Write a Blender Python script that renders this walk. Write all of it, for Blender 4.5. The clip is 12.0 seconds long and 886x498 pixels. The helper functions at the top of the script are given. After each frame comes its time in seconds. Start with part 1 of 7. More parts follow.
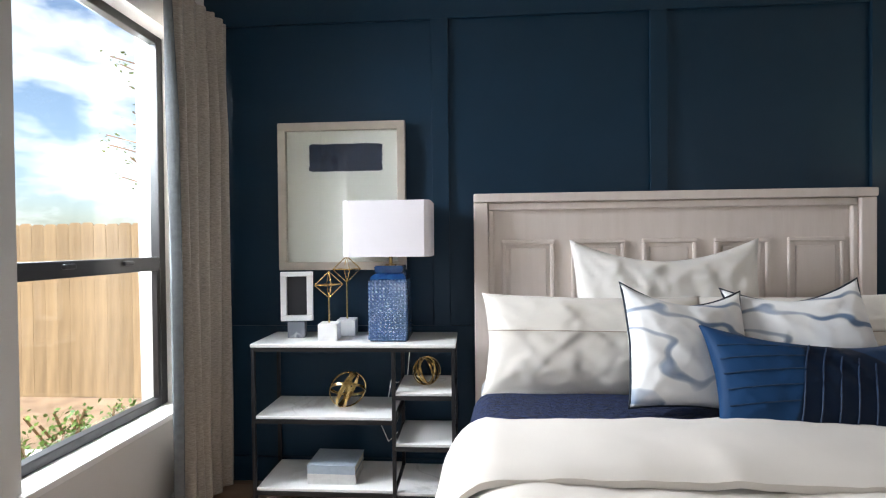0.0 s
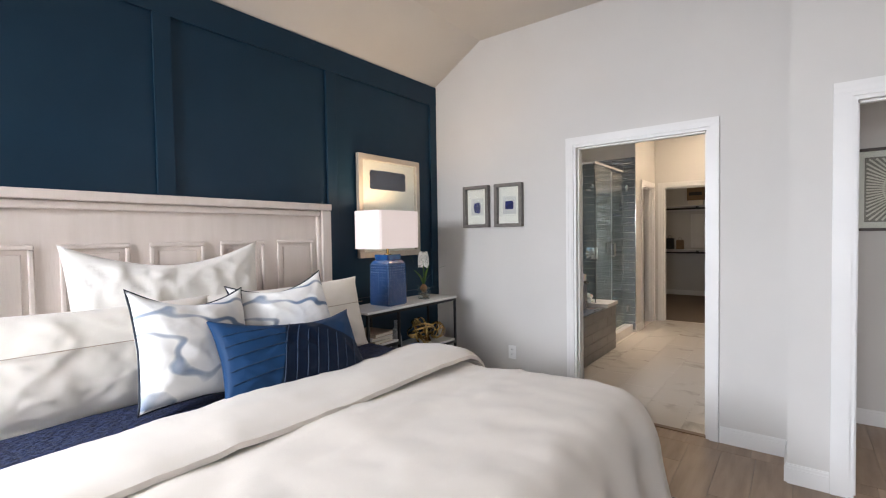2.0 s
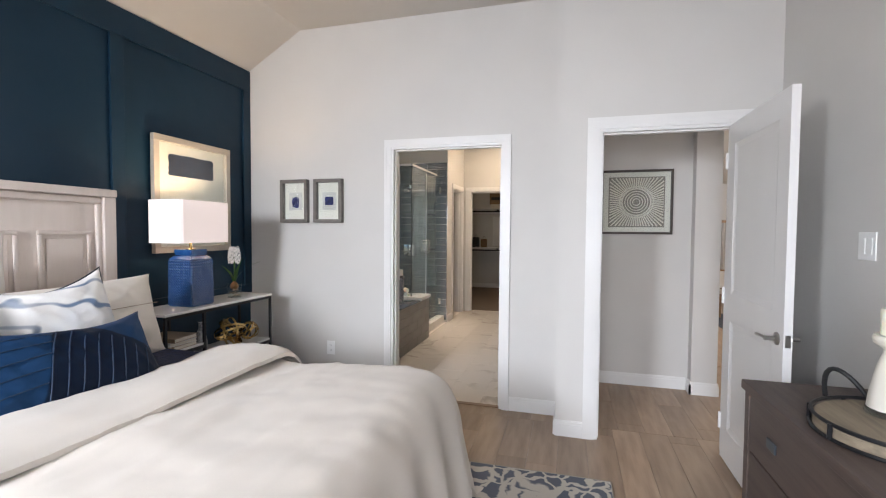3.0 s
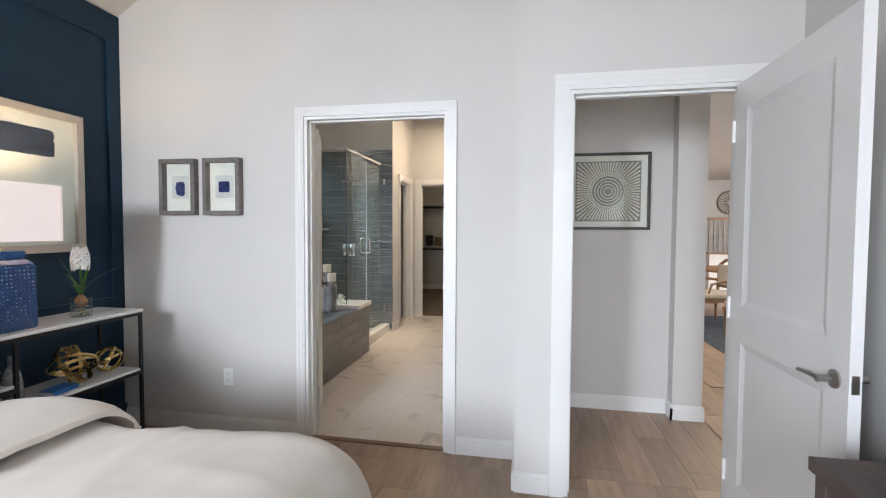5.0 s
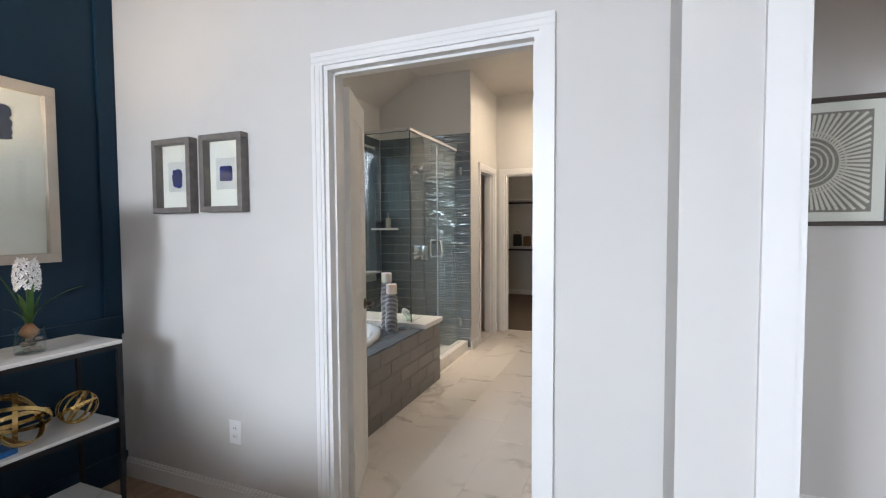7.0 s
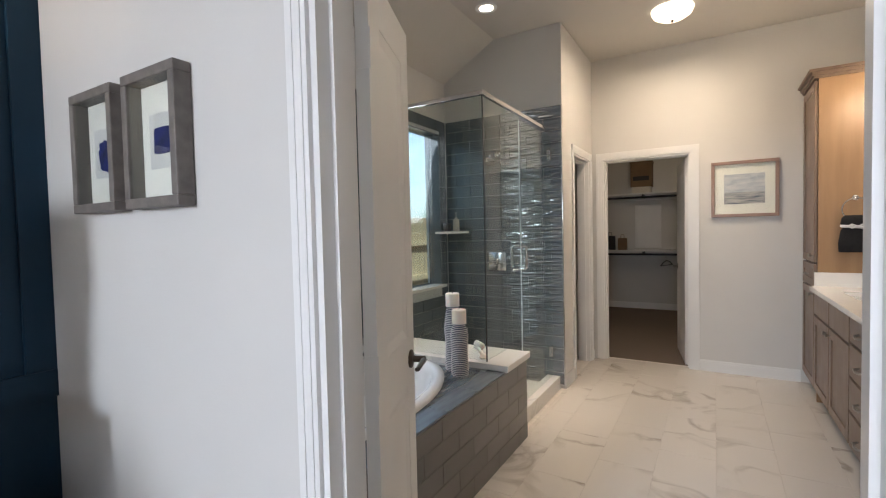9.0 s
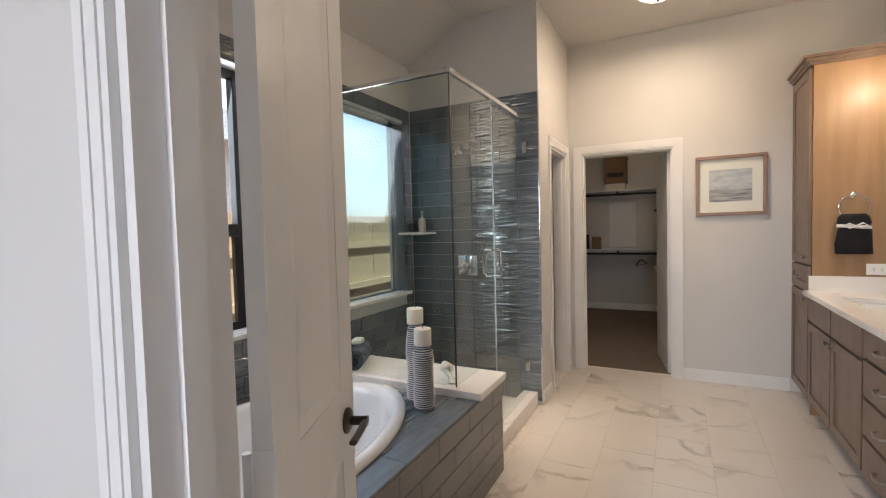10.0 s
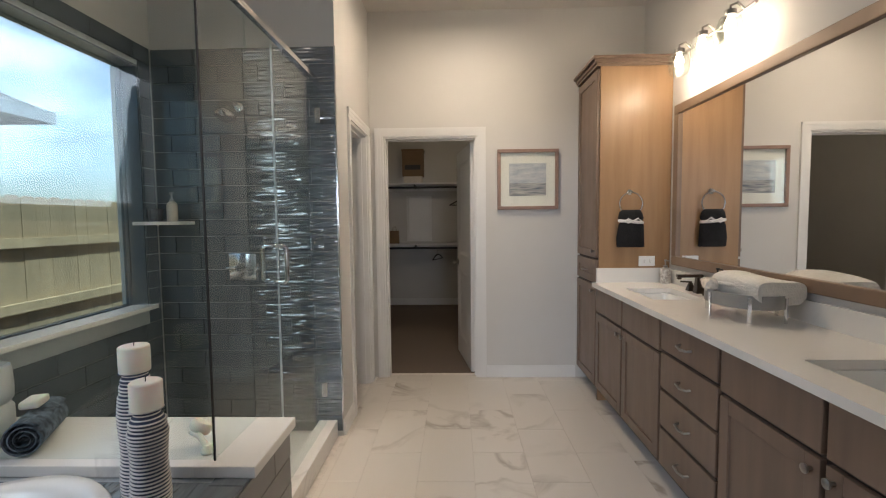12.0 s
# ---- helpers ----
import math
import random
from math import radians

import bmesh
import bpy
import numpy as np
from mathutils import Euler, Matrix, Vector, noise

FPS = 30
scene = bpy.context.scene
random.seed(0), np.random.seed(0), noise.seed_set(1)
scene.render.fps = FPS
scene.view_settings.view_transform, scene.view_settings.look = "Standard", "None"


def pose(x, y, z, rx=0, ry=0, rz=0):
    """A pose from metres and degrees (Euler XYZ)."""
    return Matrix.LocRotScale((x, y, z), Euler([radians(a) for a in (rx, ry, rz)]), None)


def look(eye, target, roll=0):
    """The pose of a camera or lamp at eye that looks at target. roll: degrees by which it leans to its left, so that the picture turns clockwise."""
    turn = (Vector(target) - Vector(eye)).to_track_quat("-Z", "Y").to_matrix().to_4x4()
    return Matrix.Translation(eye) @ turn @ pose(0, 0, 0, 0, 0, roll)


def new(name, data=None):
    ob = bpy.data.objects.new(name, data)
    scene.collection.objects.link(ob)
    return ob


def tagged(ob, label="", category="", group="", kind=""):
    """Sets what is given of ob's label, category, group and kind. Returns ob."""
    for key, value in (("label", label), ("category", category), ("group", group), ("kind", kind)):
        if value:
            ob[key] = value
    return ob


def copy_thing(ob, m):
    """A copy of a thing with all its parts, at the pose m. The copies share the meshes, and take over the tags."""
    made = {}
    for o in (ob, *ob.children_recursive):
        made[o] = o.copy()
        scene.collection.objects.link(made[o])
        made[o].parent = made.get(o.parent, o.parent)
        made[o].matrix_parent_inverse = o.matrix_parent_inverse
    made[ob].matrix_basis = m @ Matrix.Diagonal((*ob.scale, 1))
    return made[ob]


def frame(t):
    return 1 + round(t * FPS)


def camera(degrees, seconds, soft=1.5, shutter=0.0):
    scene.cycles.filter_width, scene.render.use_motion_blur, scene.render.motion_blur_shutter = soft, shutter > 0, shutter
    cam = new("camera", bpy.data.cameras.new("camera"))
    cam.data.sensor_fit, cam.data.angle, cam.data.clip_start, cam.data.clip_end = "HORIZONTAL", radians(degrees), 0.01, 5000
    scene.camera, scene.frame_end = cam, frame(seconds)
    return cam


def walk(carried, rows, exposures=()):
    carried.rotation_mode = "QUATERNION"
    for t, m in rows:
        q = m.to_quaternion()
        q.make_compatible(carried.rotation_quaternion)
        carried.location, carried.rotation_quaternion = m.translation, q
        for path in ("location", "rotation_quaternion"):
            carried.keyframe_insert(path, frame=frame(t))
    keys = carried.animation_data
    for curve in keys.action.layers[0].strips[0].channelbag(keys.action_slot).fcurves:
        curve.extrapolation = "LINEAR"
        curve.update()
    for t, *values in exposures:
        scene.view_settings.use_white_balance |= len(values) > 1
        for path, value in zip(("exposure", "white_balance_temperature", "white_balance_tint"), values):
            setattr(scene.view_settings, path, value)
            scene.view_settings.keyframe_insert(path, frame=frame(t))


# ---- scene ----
cam = camera(88.4, 12.0, 1.15)
PATH = [
    (0, (-0.072, 0.131, 1.361), (-0.198, 2.127, 1.338), -0.6),
    (0.5, (-0.046, 0.132, 1.377), (0.357, 2.09, 1.328), -0.7),
    (1, (-0.036, 0.039, 1.365), (0.792, 1.859, 1.33), -0.9),
    (1.5, (-0.052, -0.04, 1.366), (1.202, 1.518, 1.326), -1.1),
    (2, (-0.111, -0.052, 1.391), (1.469, 1.173, 1.331), -0.9),
    (2.5, (-0.178, -0.065, 1.39), (1.632, 0.782, 1.318), -0.2),
    (3, (-0.172, -0.102, 1.387), (1.753, 0.436, 1.31), 0.4),
    (3.5, (-0.019, -0.135, 1.374), (1.943, 0.247, 1.306), 0.4),
    (5.5, (0.888, -0.063, 1.361), (2.853, 0.302, 1.28), 0.3),
    (6, (1.164, -0.059, 1.373), (3.102, 0.428, 1.287), 0.0),
    (6.5, (1.415, 0.01, 1.355), (3.319, 0.615, 1.262), -0.2),
    (7, (1.671, 0.11, 1.371), (3.527, 0.85, 1.282), -0.3),
    (7.5, (1.954, 0.192, 1.361), (3.735, 1.099, 1.285), -0.3),
    (9.5, (2.841, 0.695, 1.385), (4.557, 1.721, 1.313), -1.3),
    (10, (3.04, 0.768, 1.4), (4.818, 1.68, 1.313), -1.5),
    (10.5, (3.213, 0.909, 1.38), (5.098, 1.571, 1.282), -1.3),
    (11, (3.359, 1.014, 1.388), (5.311, 1.436, 1.282), -1.2),
    (11.5, (3.49, 1.031, 1.383), (5.477, 1.224, 1.265), -0.9),
    (12, (3.685, 0.978, 1.372), (5.68, 1.032, 1.245), -0.6),
]
EXPOSURES = [(0.0, 0.68, 6450, 12), (0.6, 1.25, 6500, 13), (1.5, 1.28, 6550, 15), (2.2, 1.14, 6500, 15), (3.5, 1.4, 6450, 14), (6.5, 1.4, 6100, 12), (7.7, 1.33, 6150, 13), (9.5, 1.27, 6200, 14), (10.5, 1.26, 6500, 18), (11.2, 1.18, 6450, 16), (12.0, 0.98, 6000, 12)]
walk(cam, [(t, look(eye, target, roll)) for t, eye, target, roll in PATH], EXPOSURES)

# ---- world, sun and daylight ----
world = bpy.data.worlds.new("sky")
scene.world = world
world.use_nodes = True
wn = world.node_tree.nodes
sky = wn.new("ShaderNodeTexSky")
sky.sky_type, sky.sun_disc = "NISHITA", False
sky.sun_elevation, sky.sun_rotation = radians(66), radians(150)
sky.dust_density = 2.0
SKY = 0.15
wn["Background"].inputs[1].default_value = SKY
wl = world.node_tree.links
w_tc, w_map, w_noise, w_ramp, w_mix = wn.new("ShaderNodeTexCoord"), wn.new("ShaderNodeMapping"), wn.new("ShaderNodeTexNoise"), wn.new("ShaderNodeMapRange"), wn.new("ShaderNodeMix")
w_map.inputs["Scale"].default_value = (1, 1, 2.4)
w_noise.inputs["Scale"].default_value, w_noise.inputs["Detail"].default_value, w_noise.inputs["Roughness"].default_value = 3.2, 8, 0.6
w_ramp.inputs[1].default_value, w_ramp.inputs[2].default_value = 0.46, 0.68
w_mix.data_type = "RGBA"
w_mix.inputs[7].default_value = (9.5, 9.7, 10.0, 1)
wl.new(w_tc.outputs["Generated"], w_map.inputs[0])
wl.new(w_map.outputs[0], w_noise.inputs[0])
wl.new(w_noise.outputs[0], w_ramp.inputs[0])
wl.new(w_ramp.outputs[0], w_mix.inputs[0])
wl.new(sky.outputs[0], w_mix.inputs[6])
wl.new(w_mix.outputs[2], wn["Background"].inputs[0])


def lamp(name, kind, energy, m, color=(1, 1, 1), size=0.1, size_y=None, spread=180):
    d = bpy.data.lights.new(name, kind)
    d.energy, d.color = energy, color
    if kind == "AREA":
        d.size, d.spread = size, radians(spread)
        if size_y:
            d.shape, d.size_y = "RECTANGLE", size_y
    elif kind == "SUN":
        d.angle = radians(size)
    else:
        d.shadow_soft_size = size
    ob = new(name, d)
    ob.matrix_world = m
    return ob


lamp("sun", "SUN", 5.0, look((0, 0, 20), (-2.2, 4.0, 9.5)), (1, 0.96, 0.9), 0.5)
# daylight in the window openings
lamp("bedroom_window_light", "AREA", 185, look((-2.35, 2.04, 2.2), (0, 1.95, 0.35)), (0.86, 0.93, 1), 1.0, 1.3)
lamp("bedroom_window_light", "AREA", 50, look((-1.83, 0.06, 1.5), (0, -1.3, 0.1)), (0.86, 0.93, 1), 0.8, 1.8, 150)
lamp("tub_window_light", "AREA", 7.5, look((4.30, 3.03, 1.87), (4.30, 0, 1.0)), (0.86, 0.935, 1), 1.04, 0.82)
WARM = (1, 0.79, 0.55)


# ---- materials ----
def mat(name, color, rough=0.5, metal=0.0, vary=0.08, scale=6.0, bump=0.0, bump_scale=40.0, color2=None, rand=0.0, coord="Object", stretch=(1, 1, 1), sheen=0.0, coat=0.0, fine=0.0):
    m = bpy.data.materials.new(name)
    m.use_nodes = True
    n, l = m.node_tree.nodes, m.node_tree.links
    b = n["Principled BSDF"]
    b.inputs["Roughness"].default_value, b.inputs["Metallic"].default_value = rough, metal
    b.inputs["Sheen Weight"].default_value = sheen
    b.inputs["Coat Weight"].default_value = coat
    tc = n.new("ShaderNodeTexCoord")
    mp = n.new("ShaderNodeMapping")
    mp.inputs["Scale"].default_value = stretch
    l.new(tc.outputs[coord], mp.inputs[0])
    noi = n.new("ShaderNodeTexNoise")
    noi.inputs["Scale"].default_value, noi.inputs["Detail"].default_value = scale, 6
    l.new(mp.outputs[0], noi.inputs[0])
    mix = n.new("ShaderNodeMix")
    mix.data_type = "RGBA"
    c2 = color2 or tuple(max(0, c * (1 - 2 * vary)) for c in color)
    mix.inputs[6].default_value, mix.inputs[7].default_value = (*color, 1), (*c2, 1)
    ramp = n.new("ShaderNodeMapRange")
    ramp.inputs[1].default_value, ramp.inputs[2].default_value = 0.35, 0.7
    l.new(noi.outputs[0], ramp.inputs[0])
    l.new(ramp.outputs[0], mix.inputs[0])
    out = mix.outputs[2]
    if rand:
        oi = n.new("ShaderNodeObjectInfo")
        hsv = n.new("ShaderNodeHueSaturation")
        mr = n.new("ShaderNodeMapRange")
        mr.inputs[3].default_value, mr.inputs[4].default_value = 1 - rand, 1 + rand
        l.new(oi.outputs["Random"], mr.inputs[0])
        l.new(mr.outputs[0], hsv.inputs["Value"])
        l.new(out, hsv.inputs["Color"])
        out = hsv.outputs[0]
    l.new(out, b.inputs["Base Color"])
    if fine:
        n3 = n.new("ShaderNodeTexNoise")
        n3.inputs["Scale"].default_value, n3.inputs["Detail"].default_value = scale * 3, 3
        l.new(tc.outputs["Object"], n3.inputs[0])
        r3 = n.new("ShaderNodeMapRange")
        r3.inputs[3].default_value, r3.inputs[4].default_value = max(0.02, rough - fine), min(1, rough + fine)
        l.new(n3.outputs[0], r3.inputs[0])
        l.new(r3.outputs[0], b.inputs["Roughness"])
    if bump:
        n2 = n.new("ShaderNodeTexNoise")
        n2.inputs["Scale"].default_value, n2.inputs["Detail"].default_value = bump_scale, 4
        l.new(mp.outputs[0], n2.inputs[0])
        bp = n.new("ShaderNodeBump")
        bp.inputs["Strength"].default_value, bp.inputs["Distance"].default_value = bump, 0.01
        l.new(n2.outputs[0], bp.inputs["Height"])
        l.new(bp.outputs[0], b.inputs["Normal"])
    return m


def glass_mat(name, color=(0.97, 0.99, 0.98), rough=0.0, thin=True):
    m = bpy.data.materials.new(name)
    m.use_nodes = True
    n, l = m.node_tree.nodes, m.node_tree.links
    n.clear()
    out = n.new("ShaderNodeOutputMaterial")
    if thin:
        tr, gl, mx, fr = n.new("ShaderNodeBsdfTransparent"), n.new("ShaderNodeBsdfGlossy"), n.new("ShaderNodeMixShader"), n.new("ShaderNodeMapRange")
        lw, pw = n.new("ShaderNodeLayerWeight"), n.new("ShaderNodeMath")
        pw.operation = "POWER"
        pw.inputs[1].default_value = 5.0
        fr.inputs[3].default_value, fr.inputs[4].default_value = 0.035, 0.75
        l.new(lw.outputs["Facing"], pw.inputs[0])
        l.new(pw.outputs[0], fr.inputs[0])
        tr.inputs[0].default_value = (*color, 1)
        gl.inputs["Roughness"].default_value = rough
        l.new(fr.outputs[0], mx.inputs[0])
        l.new(tr.outputs[0], mx.inputs[1])
        l.new(gl.outputs[0], mx.inputs[2])
        l.new(mx.outputs[0], out.inputs[0])
    else:
        g = n.new("ShaderNodeBsdfGlass")
        g.inputs[0].default_value = (*color, 1)
        g.inputs["Roughness"].default_value = rough
        l.new(g.outputs[0], out.inputs[0])
    return m


def glow_mat(name, color, strength, base=(0.9, 0.88, 0.84)):
    m = bpy.data.materials.new(name)
    m.use_nodes = True
    b = m.node_tree.nodes["Principled BSDF"]
    b.inputs["Base Color"].default_value = (*base, 1)
    b.inputs["Emission Color"].default_value = (*color, 1)
    b.inputs["Emission Strength"].default_value = strength
    return m


def marble_mat(name, base, vein, scale, rough, width=0.035, rand=True, amount=0.8):
    m = bpy.data.materials.new(name)
    m.use_nodes = True
    n, l = m.node_tree.nodes, m.node_tree.links
    b = n["Principled BSDF"]
    b.inputs["Roughness"].default_value = rough
    tc, oi, add = n.new("ShaderNodeTexCoord"), n.new("ShaderNodeObjectInfo"), n.new("ShaderNodeVectorMath")
    add.operation = "ADD"
    mul = n.new("ShaderNodeVectorMath")
    mul.operation = "SCALE"
    comb = n.new("ShaderNodeCombineXYZ")
    for k in range(3):
        l.new(oi.outputs["Random"], comb.inputs[k])
    l.new(comb.outputs[0], mul.inputs[0])
    mul.inputs["Scale"].default_value = 37.0 if rand else 0.0
    l.new(tc.outputs["Object"], add.inputs[0])
    l.new(mul.outputs[0], add.inputs[1])
    w = n.new("ShaderNodeTexNoise")
    w.inputs["Scale"].default_value, w.inputs["Detail"].default_value, w.inputs["Distortion"].default_value = scale, 7, 1.2
    l.new(add.outputs[0], w.inputs[0])
    sub = n.new("ShaderNodeMath")
    sub.operation = "SUBTRACT"
    sub.inputs[1].default_value = 0.5
    l.new(w.outputs[0], sub.inputs[0])
    ab = n.new("ShaderNodeMath")
    ab.operation = "ABSOLUTE"
    l.new(sub.outputs[0], ab.inputs[0])
    mr = n.new("ShaderNodeMapRange")
    mr.inputs[1].default_value, mr.inputs[2].default_value = 0.0, width
    mr.inputs[3].default_value, mr.inputs[4].default_value = amount, 0.0
    l.new(ab.outputs[0], mr.inputs[0])
    w2 = n.new("ShaderNodeTexNoise")
    w2.inputs["Scale"].default_value, w2.inputs["Detail"].default_value = scale * 0.7, 3
    l.new(add.outputs[0], w2.inputs[0])
    mr2 = n.new("ShaderNodeMapRange")
    mr2.inputs[1].default_value, mr2.inputs[2].default_value = 0.5, 0.7
    l.new(w2.outputs[0], mr2.inputs[0])
    mm = n.new("ShaderNodeMath")
    mm.operation = "MULTIPLY"
    l.new(mr.outputs[0], mm.inputs[0])
    l.new(mr2.outputs[0], mm.inputs[1])
    mix = n.new("ShaderNodeMix")
    mix.data_type = "RGBA"
    mix.inputs[6].default_value, mix.inputs[7].default_value = (*base, 1), (*vein, 1)
    l.new(mm.outputs[0], mix.inputs[0])
    l.new(mix.outputs[2], b.inputs["Base Color"])
    return m


WALL = mat("wall_paint", (0.61, 0.592, 0.566), 0.75, vary=0.02, scale=2, bump=0.05, bump_scale=120)
CEIL = mat("ceiling_paint", (0.59, 0.56, 0.52), 0.85, vary=0.02, scale=2, bump=0.06, bump_scale=90)
NAVY = mat("navy_paint", (0.0045, 0.027, 0.054), 0.5, vary=0.06, scale=3, bump=0.03, bump_scale=60, fine=0.08)
NAVY.node_tree.nodes["Principled BSDF"].inputs["Specular IOR Level"].default_value = 0.3
TRIM = mat("trim_paint", (0.75, 0.74, 0.725), 0.38, vary=0.02, scale=3)
OAK = mat("oak_floor", (0.36, 0.255, 0.175), 0.40, vary=0.2, scale=3.2, bump=0.06, bump_scale=30, color2=(0.25, 0.17, 0.115), rand=0.17, stretch=(0.8, 7, 7), fine=0.1)
SUBFLOOR = mat("subfloor", (0.09, 0.07, 0.055), 0.9)
MARBLE = marble_mat("marble_tile", (0.70, 0.655, 0.605), (0.34, 0.295, 0.25), 1.6, 0.16, 0.05, amount=1.0)
GROUT = mat("grout", (0.66, 0.61, 0.56), 0.9, scale=30)
GTILE = mat("grey_tile", (0.115, 0.135, 0.148), 0.2, vary=0.1, scale=5, rand=0.13, fine=0.06)
GGROUT = mat("grey_grout", (0.50, 0.52, 0.53), 0.9, scale=30)
FTILE = mat("grey_front_tile", (0.165, 0.155, 0.148), 0.32, vary=0.1, scale=5, rand=0.10, fine=0.06)
DTILE = mat("grey_deck_tile", (0.17, 0.19, 0.21), 0.25, vary=0.15, scale=5, rand=0.10, fine=0.06, stretch=(1, 6, 1))
WHITE_STONE = marble_mat("white_stone", (0.78, 0.76, 0.73), (0.45, 0.43, 0.42), 2.2, 0.18, 0.03, amount=0.35)
SHELF_MARBLE = marble_mat("shelf_marble", (0.80, 0.79, 0.77), (0.36, 0.34, 0.33), 3.0, 0.2, 0.04, amount=0.5)
BLACK = mat("black_metal", (0.018, 0.018, 0.02), 0.45, 0.4, vary=0.1, scale=20)
BRONZE_FRAME = mat("dark_window_frame", (0.012, 0.011, 0.011), 0.4, vary=0.1)
CHROME = mat("chrome", (0.75, 0.75, 0.76), 0.12, 1.0, vary=0.02)
NICKEL = mat("brushed_nickel", (0.42, 0.40, 0.38), 0.28, 1.0, vary=0.05, scale=30)
BRONZE = mat("aged_bronze", (0.12, 0.10, 0.085), 0.32, 1.0, vary=0.1, scale=30)
BRASS = mat("brass", (0.62, 0.44, 0.18), 0.25, 1.0, vary=0.12, scale=12, fine=0.08)
GLASS = glass_mat("clear_glass")
SHOWER_GLASS = glass_mat("shower_glass", (0.93, 0.965, 0.955))
MIRROR = mat("mirror_silver", (0.92, 0.92, 0.91), 0.01, 1.0, vary=0.0)
HEADBOARD = mat("whitewashed_wood", (0.74, 0.655, 0.60), 0.55, vary=0.06, scale=4, bump=0.08, bump_scale=25, color2=(0.685, 0.60, 0.54), stretch=(5, 5, 0.6))
DUVET = mat("linen_duvet", (0.60, 0.545, 0.48), 0.85, vary=0.03, scale=3, bump=0.10, bump_scale=300, sheen=0.2)
PILLOW = mat("linen_pillow", (0.72, 0.67, 0.60), 0.85, vary=0.03, scale=4, bump=0.12, bump_scale=260, sheen=0.2)
SHAM = mat("white_sham_cotton", (0.78, 0.75, 0.70), 0.8, vary=0.03, scale=4, bump=0.08, bump_scale=300, sheen=0.2)
SHEET = mat("white_sheet", (0.80, 0.80, 0.82), 0.8, vary=0.02)
QUILT = mat("navy_quilt", (0.006, 0.019, 0.08), 0.85, vary=0.4, scale=45, bump=1.0, bump_scale=40, stretch=(1, 1.6, 1))
QUILT.node_tree.nodes["Bump"].inputs["Distance"].default_value = 0.03
VELVET = mat("blue_velvet", (0.004, 0.024, 0.062), 0.6, vary=0.45, scale=4, sheen=0.08, bump=0.05, bump_scale=200)
CURTAIN = mat("linen_curtain", (0.45, 0.40, 0.34), 0.9, vary=0.18, scale=60, bump=0.35, bump_scale=90, stretch=(1.0, 1.0, 4), sheen=0.2)
GREY_LINING = mat("grey_curtain_edge", (0.13, 0.14, 0.145), 0.9, vary=0.1, scale=40, bump=0.2, bump_scale=200)
CERAMIC = mat("blue_ceramic", (0.012, 0.055, 0.20), 0.18, vary=0.3, scale=30, color2=(0.02, 0.10, 0.27), coat=0.5)
SHADE_OFF = mat("white_shade", (0.80, 0.76, 0.78), 0.8, vary=0.01)
CREAM = mat("cream_ceramic", (0.74, 0.70, 0.62), 0.35, vary=0.05, scale=8)
WAX = mat("wax", (0.85, 0.80, 0.70), 0.5, vary=0.02)
WAX.node_tree.nodes["Principled BSDF"].inputs["Subsurface Weight"].default_value = 0.3
DRESSER = mat("dark_brown_wood", (0.085, 0.060, 0.050), 0.5, vary=0.2, scale=4, bump=0.1, bump_scale=20, color2=(0.05, 0.034, 0.029), stretch=(0.7, 8, 8))
TRAYWOOD = mat("weathered_wood", (0.27, 0.215, 0.15), 0.7, vary=0.2, scale=5, bump=0.2, bump_scale=25, stretch=(0.7, 8, 8))
CABINET = mat("taupe_cabinet", (0.20, 0.138, 0.10), 0.36, vary=0.1, scale=3, color2=(0.155, 0.105, 0.077), stretch=(5, 5, 0.5), fine=0.08)
GREYFRAME = mat("grey_frame_wood", (0.17, 0.15, 0.135), 0.5, vary=0.15, scale=5, stretch=(5, 5, 5), bump=0.1)
DARKFRAME = mat("dark_frame_wood", (0.06, 0.045, 0.036), 0.45, vary=0.15, scale=8)
PALEFRAME = mat("pale_frame", (0.52, 0.46, 0.38), 0.4, 0.15, vary=0.08, scale=8)
MATBOARD = mat("mat_board", (0.80, 0.77, 0.71), 0.9, vary=0.01)
NAVY_INK = mat("navy_ink", (0.010, 0.013, 0.035), 0.8, vary=0.3, scale=25, color2=(0.035, 0.05, 0.09))
BLUE_INK = mat("blue_ink", (0.012, 0.02, 0.16), 0.8, vary=0.4, scale=25)
CARPET = mat("taupe_carpet", (0.20, 0.155, 0.125), 0.95, vary=0.15, scale=120, bump=0.6, bump_scale=300)
PORCELAIN = mat("porcelain", (0.86, 0.86, 0.85), 0.12, vary=0.01, coat=0.3)
FENCE = mat("cedar_fence", (0.46, 0.33, 0.19), 0.8, vary=0.15, scale=4, bump=0.2, bump_scale=15, rand=0.14, stretch=(4, 4, 0.4))
SOIL = mat("bare_soil", (0.36, 0.25, 0.17), 0.95, vary=0.2, scale=4, bump=0.8, bump_scale=12)
BRICK = mat("pale_brick", (0.58, 0.54, 0.50), 0.85, vary=0.12, scale=14, rand=0.05)
ROOF = mat("grey_shingle", (0.16, 0.17, 0.18), 0.9, vary=0.25, scale=20, bump=0.4, bump_scale=25)
BLACK_CLOTH = mat("black_cloth", (0.008, 0.008, 0.010), 0.9, vary=0.2, scale=60, bump=0.4, bump_scale=120)
WHITE_CLOTH = mat("white_towel", (0.78, 0.76, 0.72), 0.95, vary=0.05, scale=50, bump=0.6, bump_scale=140)
BLUE_CLOTH = mat("blue_grey_towel", (0.17, 0.21, 0.27), 0.95, vary=0.4, scale=40, bump=0.8, bump_scale=90)
GREEN = mat("leaf_green", (0.045, 0.13, 0.02), 0.45, vary=0.25, scale=20)
